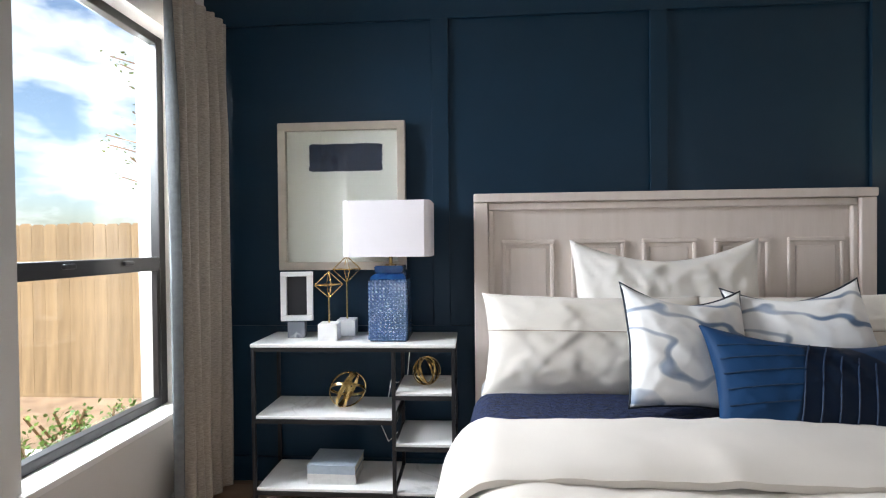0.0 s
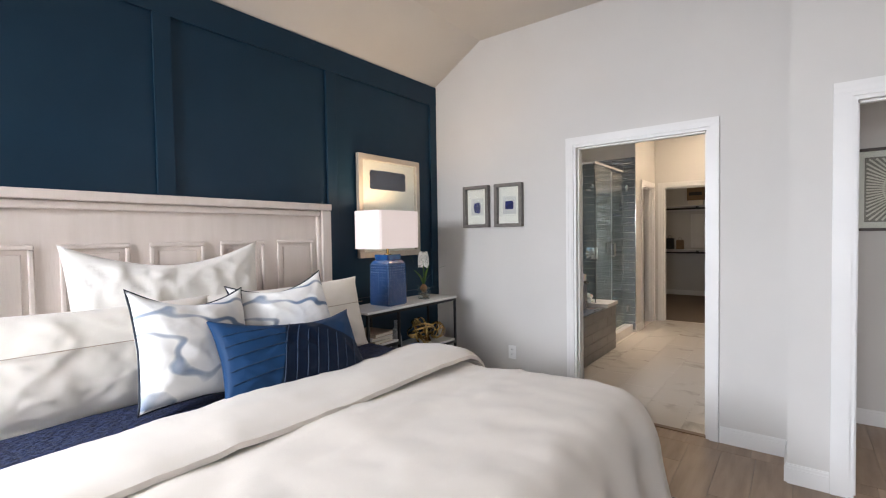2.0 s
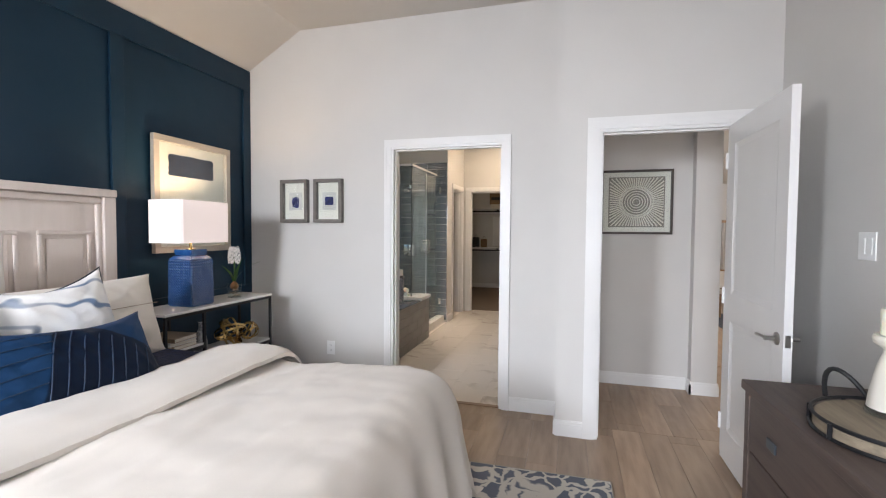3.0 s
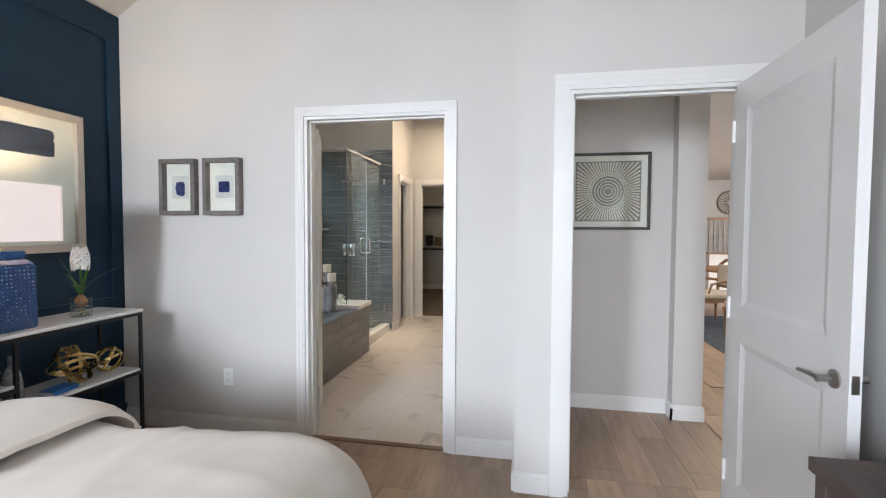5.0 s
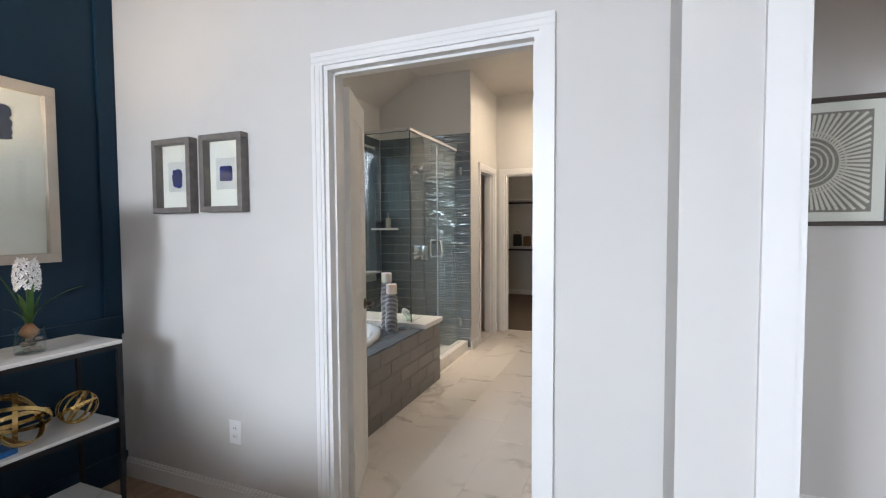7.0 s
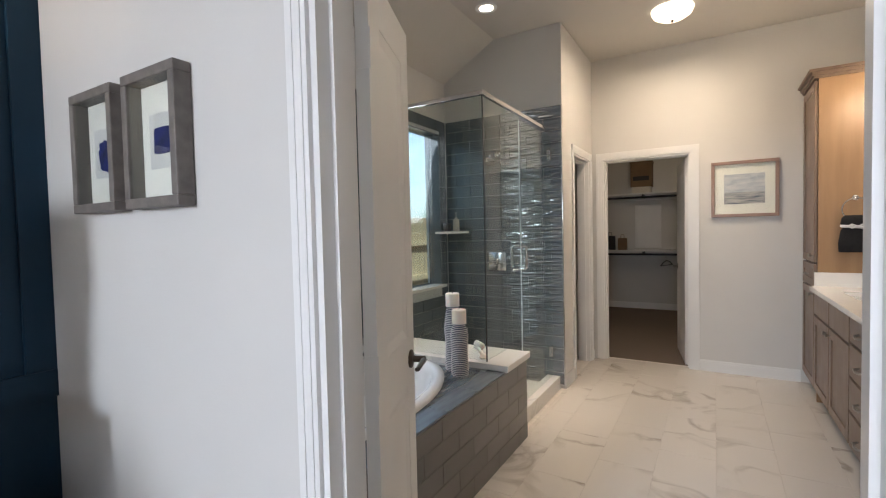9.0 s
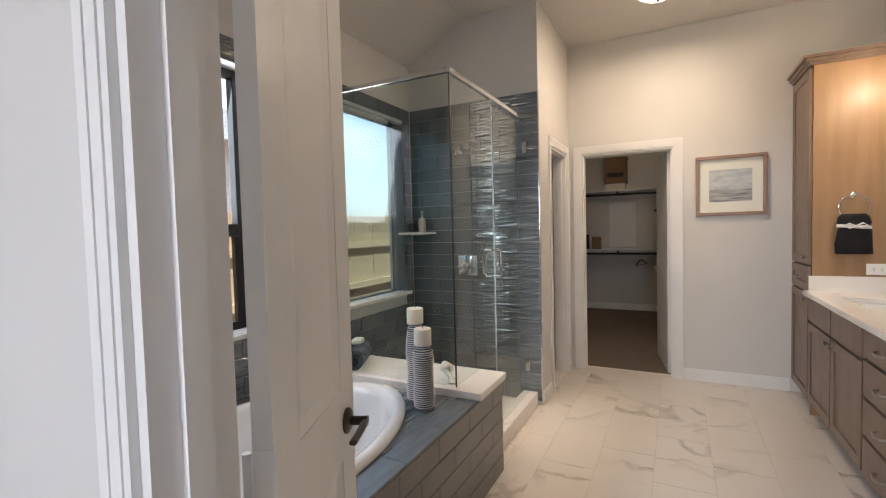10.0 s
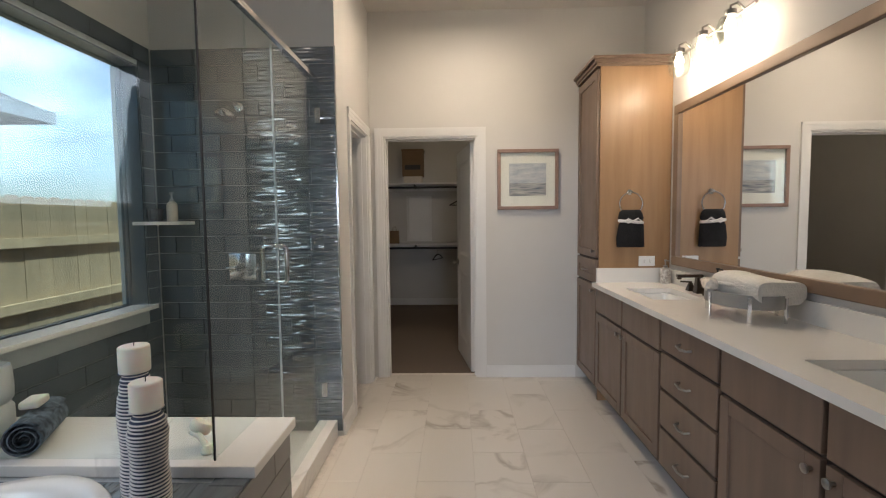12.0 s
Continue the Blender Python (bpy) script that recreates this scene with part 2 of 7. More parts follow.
PETAL = mat("white_petal", (0.86, 0.85, 0.84), 0.6, vary=0.02)
PAGE = mat("book_pages", (0.72, 0.67, 0.58), 0.85, vary=0.08, scale=60)
WHITE_PLASTIC = mat("white_plastic", (0.82, 0.82, 0.81), 0.35, vary=0.01)
GREY_STONE = mat("grey_stone", (0.33, 0.32, 0.31), 0.5, vary=0.1, scale=10)
PINK = mat("pink_soap", (0.55, 0.20, 0.18), 0.3)


# ---- building helpers ----
def box(bm, x0, x1, y0, y1, z0, z1):
    vs = [bm.verts.new(p) for p in ((x0, y0, z0), (x1, y0, z0), (x1, y1, z0), (x0, y1, z0), (x0, y0, z1), (x1, y0, z1), (x1, y1, z1), (x0, y1, z1))]
    for f in ((0, 3, 2, 1), (4, 5, 6, 7), (0, 1, 5, 4), (1, 2, 6, 5), (2, 3, 7, 6), (3, 0, 4, 7)):
        bm.faces.new([vs[i] for i in f])
    return vs


def boxes(*dims, bevel=0.0, seg=2):
    bm = bmesh.new()
    for d in dims:
        box(bm, *d)
    if bevel:
        bmesh.ops.bevel(bm, geom=bm.edges[:], offset=bevel, segments=seg, affect="EDGES", profile=0.5)
    return bm


def lathe(profile, steps=24, cx=0.0, cy=0.0, bm=None):
    bm = bm or bmesh.new()
    rings = []
    for r, z in profile:
        rings.append([bm.verts.new((cx + r * math.cos(2 * math.pi * k / steps), cy + r * math.sin(2 * math.pi * k / steps), z)) for k in range(steps)])
    for a, b in zip(rings, rings[1:]):
        for k in range(steps):
            bm.faces.new((a[k], a[(k + 1) % steps], b[(k + 1) % steps], b[k]))
    bm.faces.new(rings[0][::-1])
    bm.faces.new(rings[-1])
    return bm


def tube(points, r, steps=8, closed=False, bm=None, flat=1.0):
    bm = bm or bmesh.new()
    pts = [Vector(p) for p in points]
    n, rings = len(pts), []
    up = Vector((0.123, 0.31, 0.94)).normalized()
    for i, p in enumerate(pts):
        a = pts[(i - 1) % n] if closed or i else p
        b = pts[(i + 1) % n] if closed or i < n - 1 else p
        d = (b - a).normalized()
        s = d.cross(up)
        if s.length < 1e-4:
            s = d.cross(Vector((1, 0, 0)))
        s.normalize()
        u = s.cross(d)
        rings.append([bm.verts.new(p + r * (math.cos(2 * math.pi * k / steps) * s + flat * math.sin(2 * math.pi * k / steps) * u)) for k in range(steps)])
    for i in range(n if closed else n - 1):
        a, b = rings[i], rings[(i + 1) % n]
        for k in range(steps):
            bm.faces.new((a[k], b[k], b[(k + 1) % steps], a[(k + 1) % steps]))
    if not closed:
        bm.faces.new(rings[0])
        bm.faces.new(rings[-1][::-1])
    return bm


def finish(bm, name, material, smooth=None):
    bmesh.ops.recalc_face_normals(bm, faces=bm.faces[:])
    me = bpy.data.meshes.new(name)
    bm.to_mesh(me)
    bm.free()
    me.materials.append(material)
    if smooth is not None:
        me.shade_smooth()
        me.set_sharp_from_angle(angle=radians(smooth))
    return me


def part(name, bm, material, parent, label="", smooth=None, m=None):
    ob = new(name, finish(bm, name, material, smooth))
    ob.parent = parent
    if m is not None:
        ob.matrix_basis = m
    if label:
        ob["label"] = label
    return ob


def solid(name, bm, material, label, category, kind="", m=None, smooth=None, group=""):
    ob = new(name, finish(bm, name, material, smooth))
    if m is not None:
        ob.matrix_basis = m
    return tagged(ob, label, category, group, kind)


def thing(name, m, label, category, group="", kind=""):
    ob = new(name)
    ob.empty_display_size = 0.1
    ob.matrix_basis = m
    return tagged(ob, label, category, group, kind)


def wall(name, axis, a0, a1, b0, b1, z0, z1, openings, material, label):
    """A wall across an axis, a0..a1 thick, b0..b1 long, with openings (b, b, z, z)."""
    bm = bmesh.new()

    def piece(p0, p1, q0, q1):
        if p1 - p0 > 1e-4 and q1 - q0 > 1e-4:
            box(bm, a0, a1, p0, p1, q0, q1) if axis == "x" else box(bm, p0, p1, a0, a1, q0, q1)

    cur = b0
    for o0, o1, oz0, oz1 in sorted(openings):
        piece(cur, o0, z0, z1)
        piece(o0, o1, z0, oz0)
        piece(o0, o1, oz1, z1)
        cur = o1
    piece(cur, b1, z0, z1)
    return solid(name, bm, material, label, "wall", "structure")


# ---- structure: the plan ----
XW, XB, XB2, YH, YR, XE = -1.60, 3.34, 3.455, 2.70, -1.30, 3.00   # window wall, bath wall's two faces, head wall, dresser wall, entry wall
XF, YV, YS, XS = 7.59, -0.60, 1.70, 6.487                          # bath: far wall, vanity wall, closet-side wall, shower end wall
YB, TT = 2.842, 2.425                                              # bath: outer wall, top of its tiling
ZH, ZC, YK = 2.80, 3.11, 2.17                                      # springing, flat ceiling, fold
WIN = (1.57, 2.46, 0.53, 2.46)
WIN2 = (-0.36, 0.48, 0.53, 2.46)
TWIN = (3.78, 4.82, 0.875, 2.30)
BWIN = (5.335, 6.375, 0.875, 2.30)

wall("wall_head", "y", YH, YB + 0.16, XW - 0.14, XB, 0, ZH, [], NAVY, "deep navy painted panelled wall behind the bed")
wall("wall_window", "x", XW - 0.14, XW, YR - 0.12, YH, 0, 3.25, [WIN, WIN2], WALL, "pale greige painted wall with a window")
wall("wall_dresser", "y", YR - 0.12, YR, XW, XE + 0.115, 0, 3.25, [], WALL, "pale greige painted wall behind the dresser")
wall("wall_bath_side", "x", XB, XB2, -0.02, YB + 0.16, 0, 3.25, [(0.40, 1.325, 0, 2.075)], WALL, "pale greige painted wall with the bathroom doorway")
wall("wall_entry_return", "y", -0.135, -0.02, XE, XB2, 0, 3.25, [], WALL, "short greige return wall beside the doorway")
wall("wall_entry", "x", XE, XE + 0.115, YR, -0.135, 0, 3.25, [(-1.075, -0.275, 0, 2.06)], WALL, "pale greige painted wall with the entry doorway")
# bathroom
wall("wall_bath_window", "y", YB, YB + 0.16, XB2, XF + 0.115, 0, 3.25, [TWIN, BWIN], WALL, "greige bathroom outer wall with a wide window")
wall("wall_bath_far", "x", XF, XF + 0.115, YV - 0.115, YB, 0, 3.25, [(0.785, 1.585, 0, 2.08)], WALL, "greige bathroom wall with the closet doorway")
wall("wall_vanity", "y", YV - 0.115, YV, 4.375, XF, 0, 3.25, [], WALL, "greige bathroom wall behind the vanity mirror")
wall("wall_wet_room", "y", YS, YS + 0.115, XS + 0.115, XF, 0, 3.25, [(6.85, 7.45, 0, 2.07)], WALL, "greige wall with the narrow toilet room doorway")
wall("wall_shower_end", "x", XS + 0.012, XS + 0.115, YS, YB, 0, 3.25, [], WALL, "wall at the end of the shower")
wall("wall_bath_door_side", "y", -0.135, -0.02, XB2, 4.255, 0, 3.25, [], WALL, "greige wall between bathroom and hall")
# toilet room back, closet shell
wall("wall_closet_back", "x", 11.0, 11.1, -0.6, 3.0, 0, 2.75, [], WALL, "greige closet back wall")
wall("wall_closet_near", "y", -0.72, -0.6, XF + 0.115, 11.1, 0, 2.75, [], WALL, "greige closet side wall")
wall("wall_closet_far", "y", 2.9, 3.0, XF + 0.115, 11.0, 0, 2.75, [], WALL, "greige closet side wall")
solid("ceiling_closet", boxes((XF + 0.115, 11.1, -0.72, 3.0, 2.75, 2.85)), CEIL, "plain closet ceiling", "ceiling", "structure")
solid("floor_closet", boxes((XF + 0.1, 11.1, -0.72, 3.0, -0.06, 0.004)), CARPET, "taupe carpet on the closet floor", "floor", "structure")


def sloped_ceiling(name, x0, x1, y0, yh, yk, label):
    bm = bmesh.new()
    s = (ZC - ZH) / (yh - yk)
    prof = [(y0, ZC), (yk, ZC), (yh + 0.2, ZH - 0.2 * s), (yh + 0.2, ZH - 0.2 * s + 0.1), (yk + 0.02, ZC + 0.1), (y0, ZC + 0.1)]
    a = [bm.verts.new((x0, y, z)) for y, z in prof]
    b = [bm.verts.new((x1, y, z)) for y, z in prof]
    bm.faces.new(a), bm.faces.new(b[::-1])
    for i in range(6):
        j = (i + 1) % 6
        bm.faces.new((a[i], a[j], b[j], b[i]))
    return solid(name, bm, CEIL, label, "ceiling", "structure")


sloped_ceiling("ceiling_bedroom", XW - 0.16, XB + 0.06, YR - 0.14, YH, YK, "warm white bedroom ceiling sloping down to the navy wall")
sloped_ceiling("ceiling_bathroom", XB + 0.061, XF + 0.14, YV - 0.14, YB, YK + 0.14, "warm white bathroom ceiling sloping down to the window wall")

# hall and the living space beyond
XHALL = 4.255
wall("wall_hall", "x", XHALL, XHALL + 0.12, -1.12, -0.135, 0, 3.25, [], WALL, "pale grey hall wall facing the bedroom door")
wall("wall_hall_pier", "x", 4.14, 4.375, -1.32, -1.12, 0, 2.75, [], WALL, "pale grey wall end with rounded corner")
solid("ceiling_hall", boxes((XE + 0.115, XHALL, -9.0, -0.135, 2.75, 2.85), (XHALL, 14.2, -9.0, -0.66, 2.75, 2.85)), CEIL, "plain hall and living room ceiling", "ceiling", "structure")
wall("wall_living_far", "x", 14.0, 14.15, -9.0, -0.6, 0, 2.75, [], WALL, "pale living room wall far off")
wall("wall_living_side", "y", -9.1, -9.0, XE, 14.0, 0, 2.75, [(6.5, 9.5, 0.3, 2.4)], WALL, "living room outer wall")
wall("wall_living_near", "x", XE, XE + 0.115, -9.0, YR - 0.12, 0, 2.75, [], WALL, "living room wall")
wall("wall_living_back", "y", -0.84, -0.73, XHALL + 0.12, 14.0, 0, 2.75, [], WALL, "living room wall")

# ---- outside ----
solid("ground", boxes((-400, 400, -400, 400, -0.4, -0.25)), SOIL, "bare sandy soil of a new garden", "ground", "structure")


def casing(name, axis, face, out, b0, b1, ztop, label, wdt=0.075, legs=(True, True)):
    """Door casing on a wall face: two stepped legs and a head; out is +1 or -1."""
    root = thing(name, pose(0, 0, 0), label, "door casing", kind="structure")

    def strip(p0, p1, z0, z1, tag, side):
        bm = bmesh.new()
        n = 0.018
        for k, (i0, i1, d) in enumerate(((0, 0.35, n), (0.35, 0.75, n * 0.86), (0.75, 1, n * 0.7))):
            if side == "head":
                q0, q1 = z0 + (z1 - z0) * (1 - i1), z0 + (z1 - z0) * (1 - i0)
                dims = (p0, p1, q0, q1)
            elif side == "lo":
                dims = (p0 + (p1 - p0) * i0, p0 + (p1 - p0) * i1, z0, z1)
            else:
                dims = (p0 + (p1 - p0) * (1 - i1), p0 + (p1 - p0) * (1 - i0), z0, z1)
            f0, f1 = sorted((face, face + out * d))
            if axis == "x":
                box(bm, f0, f1, dims[0], dims[1], dims[2], dims[3])
            else:
                box(bm, dims[0], dims[1], f0, f1, dims[2], dims[3])
        part(tag, bm, TRIM, root)

    if legs[0]:
        strip(b0 - wdt, b0, 0, ztop, "casing_leg", "lo")
    if legs[1]:
        strip(b1, b1 + wdt, 0, ztop, "casing_leg", "hi")
    strip(b0 - (wdt if legs[0] else 0), b1 + (wdt if legs[1] else 0), ztop, ztop + wdt, "casing_head", "head")
    return root


def jamb(name, axis, a0, a1, b0, b1, ztop, label):
    root = thing(name, pose(0, 0, 0), label, "door jamb", kind="structure")
    t = 0.019
    for tag, p0, p1, z0, z1 in (("jamb_side", b0, b0 + t, 0, ztop - t), ("jamb_side", b1 - t, b1, 0, ztop - t), ("jamb_head", b0, b1, ztop - t, ztop)):
        dims = (a0, a1, p0, p1, z0, z1) if axis == "x" else (p0, p1, a0, a1, z0, z1)
        part(tag, boxes(dims), TRIM, root)
    c = (a0 + a1) / 2
    for p0, p1, z0, z1 in ((b0 + t, b0 + t + 0.011, 0, ztop - t), (b1 - t - 0.011, b1 - t, 0, ztop - t), (b0 + t, b1 - t, ztop - t - 0.011, ztop - t)):
        dims = (c - 0.02, c + 0.016, p0, p1, z0, z1) if axis == "x" else (p0, p1, c - 0.02, c + 0.016, z0, z1)
        part("stop", boxes(dims), TRIM, root)
    return root


casing("door_casing_bath", "x", XB, -1, 0.40, 1.325, 2.075, "white moulded casing round the bathroom doorway", 0.056)
casing("door_casing_bath_inner", "x", XB2, 1, 0.40, 1.325, 2.075, "white moulded casing on the bathroom side", 0.056)
jamb("door_jamb_bath", "x", XB - 0.001, XB2 + 0.001, 0.40, 1.325, 2.075, "white painted jamb of the bathroom doorway")
casing("door_casing_entry", "x", XE, -1, -1.075, -0.275, 2.06, "white moulded casing round the entry doorway")
casing("door_casing_entry_hall", "x", XE + 0.115, 1, -1.075, -0.275, 2.06, "white moulded casing on the hall side")
jamb("door_jamb_entry", "x", XE - 0.001, XE + 0.116, -1.075, -0.275, 2.06, "white painted jamb of the entry doorway")
casing("door_casing_closet", "x", XF, -1, 0.785, 1.585, 2.08, "white moulded casing round the closet doorway", 0.07)
jamb("door_jamb_closet", "x", XF - 0.001, XF + 0.116, 0.785, 1.585, 2.08, "white painted jamb of the closet doorway")
casing("door_casing_toilet", "y", YS, -1, 6.85, 7.45, 2.07, "white moulded casing round the toilet room doorway", 0.07)
jamb("door_jamb_toilet", "y", YS - 0.001, YS + 0.116, 6.85, 7.45, 2.07, "white painted jamb of the toilet room doorway")


def baseboard(name, runs, label="white painted baseboard"):
    """runs: (axis, face, out, b0, b1)."""
    for axis, face, out, b0, b1 in runs:
        bm = bmesh.new()
        for z0, z1, d in ((0, 0.085, 0.014), (0.085, 0.10, 0.010), (0.10, 0.108, 0.006)):
            f0, f1 = sorted((face, face + out * d))
            box(bm, f0, f1, b0, b1, z0, z1) if axis == "x" else box(bm, b0, b1, f0, f1, z0, z1)
        solid(name, bm, TRIM, label, "baseboard", "structure")


baseboard("baseboard", [("x", XB, -1, 1.381, YH - 0.02), ("x", XB, -1, -0.02, 0.339), ("x", XE, -1, -0.198, -0.02), ("y", -0.02, 1, XE, XB - 0.016),
                        ("x", XHALL, -1, -1.104, -0.135), ("x", 4.14, -1, -1.32, -1.106), ("y", -1.32, -1, 4.126, 4.375), ("y", -1.12, 1, 4.126, XHALL - 0.016),
                        ("y", YR, 1, XW, XE), ("x", XW, 1, YR + 0.016, YH - 0.02),
                        ("x", XF, -1, -0.05, 0.711), ("x", 11.0, -1, -0.6, 2.9), ("y", YS, -1, XS + 0.014, 6.778), ("y", YS, -1, 7.522, XF - 0.02), ("x", XS + 0.115, 1, YS + 0.14, YB)])

# ---- floors (boards and tiles come last) ----
solid("floor", boxes((XW - 0.14, XE + 0.2, YR - 0.12, YH + 0.16, -0.08, -0.012), (XE + 0.2, XB + 0.04, -0.135, YH + 0.16, -0.08, -0.012)), SUBFLOOR, "floor base under the oak boards", "floor", "structure")
solid("floor_hall", boxes((XE + 0.2, 4.25, -9.1, -0.135, -0.08, -0.004), (4.25, 14.15, -9.1, -0.66, -0.08, -0.004)), OAK, "oak floor of the living space", "floor", "structure")
solid("floor_bathroom", boxes((XB + 0.04, XF + 0.1, -0.135, YB + 0.16, -0.08, 0.0022), (4.25, XF + 0.1, YV - 0.115, -0.135, -0.08, 0.0022)), GROUT, "pale grouted floor base of the bathroom", "floor", "structure")
solid("threshold", boxes((XB + 0.012, XB + 0.058, 0.419, 1.306, -0.005, 0.007), bevel=0.003), mat("threshold_brown", (0.20, 0.12, 0.07), 0.4), "narrow brown wooden threshold strip in the doorway", "threshold", "structure")

# panelling on the navy wall
panel = thing("wall_panelling", pose(0, 0, 0), "navy painted board-and-batten panelling", "wall panelling", kind="structure")
for x0, x1 in ((XW, -1.50), (-0.29, -0.195), (0.905, 0.995), (2.045, 2.135), (3.25, XB)):
    part("batten", boxes((x0, x1, YH - 0.018, YH, 0.90, 2.62), bevel=0.002), NAVY, panel)
part("rail", boxes((XW, XB, YH - 0.018, YH, 2.62, ZH - 0.002)), NAVY, panel)
part("rail", boxes((XW, XB, YH - 0.018, YH, 0.80, 0.90)), NAVY, panel)
part("skirting", boxes((XW, XB, YH - 0.018, YH, 0.0, 0.14)), NAVY, panel)


# ---- windows ----
def sash_window(name, m, w, h, depth, label, rail=True, frame_mat=BRONZE_FRAME, pane_mat=GLASS, mid=0.385, f=0.045):
    """A window in the local x-z plane, from 0,0; y is out of the room."""
    root = thing(name, m, label, "window", kind="structure")
    for d in ((0, f, 0, depth, 0, h), (w - f, w, 0, depth, 0, h), (f, w - f, 0, depth, 0, f), (f, w - f, 0, depth, h - f, h)):
        part("window_frame", boxes(d, bevel=0.004), frame_mat, root)
    zs = [(f, h - f)]
    if rail:
        zm = h * mid
        part("meeting_rail", boxes((f, w - f, 0.0, depth, zm - 0.035, zm + 0.035), bevel=0.005), frame_mat, root)
        part("latch", boxes((w * 0.30, w * 0.30 + 0.06, -0.016, 0.0, zm + 0.0, zm + 0.022), bevel=0.006), frame_mat, root)
        part("latch", boxes((w * 0.66, w * 0.66 + 0.06, -0.016, 0.0, zm + 0.0, zm + 0.022), bevel=0.006), frame_mat, root)
        zs = [(f, zm - 0.035), (zm + 0.035, h - f)]
        # lower sash stiles
        for x0 in (f, w - f - 0.022):
            part("sash_stile", boxes((x0, x0 + 0.022, 0.004, depth * 0.6, f, zm - 0.035)), frame_mat, root)
    for z0, z1 in zs:
        p = part("pane", boxes((f, w - f, depth * 0.5, depth * 0.5 + 0.004, z0, z1)), pane_mat, root)
        p.visible_shadow = False
    return root


sash_window("window_1", pose(XW - 0.10, WIN[0], WIN[2], 0, 0, 90), WIN[1] - WIN[0], WIN[3] - WIN[2], 0.05, "dark bronze single-hung window looking at a cedar fence")
sash_window("window_2", pose(XW - 0.10, WIN2[0], WIN2[2], 0, 0, 90), WIN2[1] - WIN2[0], WIN2[3] - WIN2[2], 0.05, "dark bronze single-hung window with a drawn-back curtain")
for wnd in (WIN, WIN2):
    solid("window_sill", boxes((XW - 0.05, XW + 0.03, wnd[0] - 0.02, wnd[1] + 0.02, wnd[2] - 0.03, wnd[2] - 0.001), bevel=0.004), TRIM, "white painted window stool", "window sill", "structure")
TINT = glass_mat("tinted_glass", (0.66, 0.75, 0.77))
sash_window("window_3", pose(TWIN[0], YB + 0.09, TWIN[2]), TWIN[1] - TWIN[0], TWIN[3] - TWIN[2], 0.05, "dark framed window over the bathtub")
sash_window("window_4", pose(BWIN[0], YB + 0.09, BWIN[2]), BWIN[1] - BWIN[0], BWIN[3] - BWIN[2], 0.04, "fixed shower window with lightly tinted glass", False, GTILE, TINT, f=0.012)
solid("window_sill", boxes((BWIN[0] - 0.03, BWIN[1] + 0.03, YB - 0.045, YB + 0.09, BWIN[2] - 0.022, BWIN[2] + 0.004), bevel=0.004), WHITE_STONE, "white stone sill in the shower", "window sill", "structure")
solid("window_sill", boxes((TWIN[0] - 0.03, TWIN[1] + 0.03, YB - 0.045, YB + 0.09, TWIN[2] - 0.026, TWIN[2] - 0.001), bevel=0.004), WHITE_STONE, "white stone sill over the bathtub", "window sill", "structure")


def curtain(y0, y1, x0, label, folds=6, edge=True):
    """A pleated curtain panel hanging along the window wall."""
    root = thing("curtain", pose(0, 0, 0), label, "curtain", "bedroom curtains")
    n = folds * 10

    def sheet(a, b, material, name, lift):
        bm = bmesh.new()
        rows = [0.015, 0.5, 1.2, 2.0, 2.56, 2.62]
        cols = []
        k0, k1 = int(n * a), int(n * b)
        for zi, z in enumerate(rows):
            ring = []
            amp = 0.042 if z < 2.5 else 0.02
            for side in (1, -1):
                ks = range(k0, k1 + 1) if side == 1 else range(k1, k0 - 1, -1)
                for k in ks:
                    u = k / n
                    y = y0 + (y1 - y0) * u + 0.010 * math.sin(z * 1.3 + u * 9)
                    x = x0 + amp * math.sin(u * folds * 2 * math.pi + 0.25 * math.sin(2 * z)) * (0.75 + 0.25 * math.sin(7 * u + z)) + 0.045 * u + lift * side
                    ring.append(bm.verts.new((x, y, z)))
            cols.append(ring)
        for r0, r1 in zip(cols, cols[1:]):
            for i in range(len(r0)):
                j = (i + 1) % len(r0)
                bm.faces.new((r0[i], r0[j], r1[j], r1[i]))
        bm.faces.new(cols[0][::-1]), bm.faces.new(cols[-1])
        part(name, bm, material, root, "dark grey edge band" if name == "edge_band" else "", 60)

    sheet(0.12 if edge else 0, 1, CURTAIN, "cloth", 0.003)
    if edge:
        sheet(0, 0.12, GREY_LINING, "edge_band", 0.004)
    return root


curtain(2.20, 2.655, -1.50, "textured greige linen curtain with a dark grey edge")
curtain(0.50, 0.90, -1.525, "textured greige linen curtain drawn back")
rod = thing("curtain_rod", pose(0, 0, 0), "dark metal curtain rod above the windows", "curtain rod")
part("rod", tube([(-1.52, -0.6, 2.635), (-1.52, 2.66, 2.635)], 0.013), BLACK, rod)
for y in (-0.55, 1.2, 2.655):
    part("bracket", boxes((XW, -1.51, y - 0.012, y + 0.012, 2.60, 2.632)), BLACK, rod)


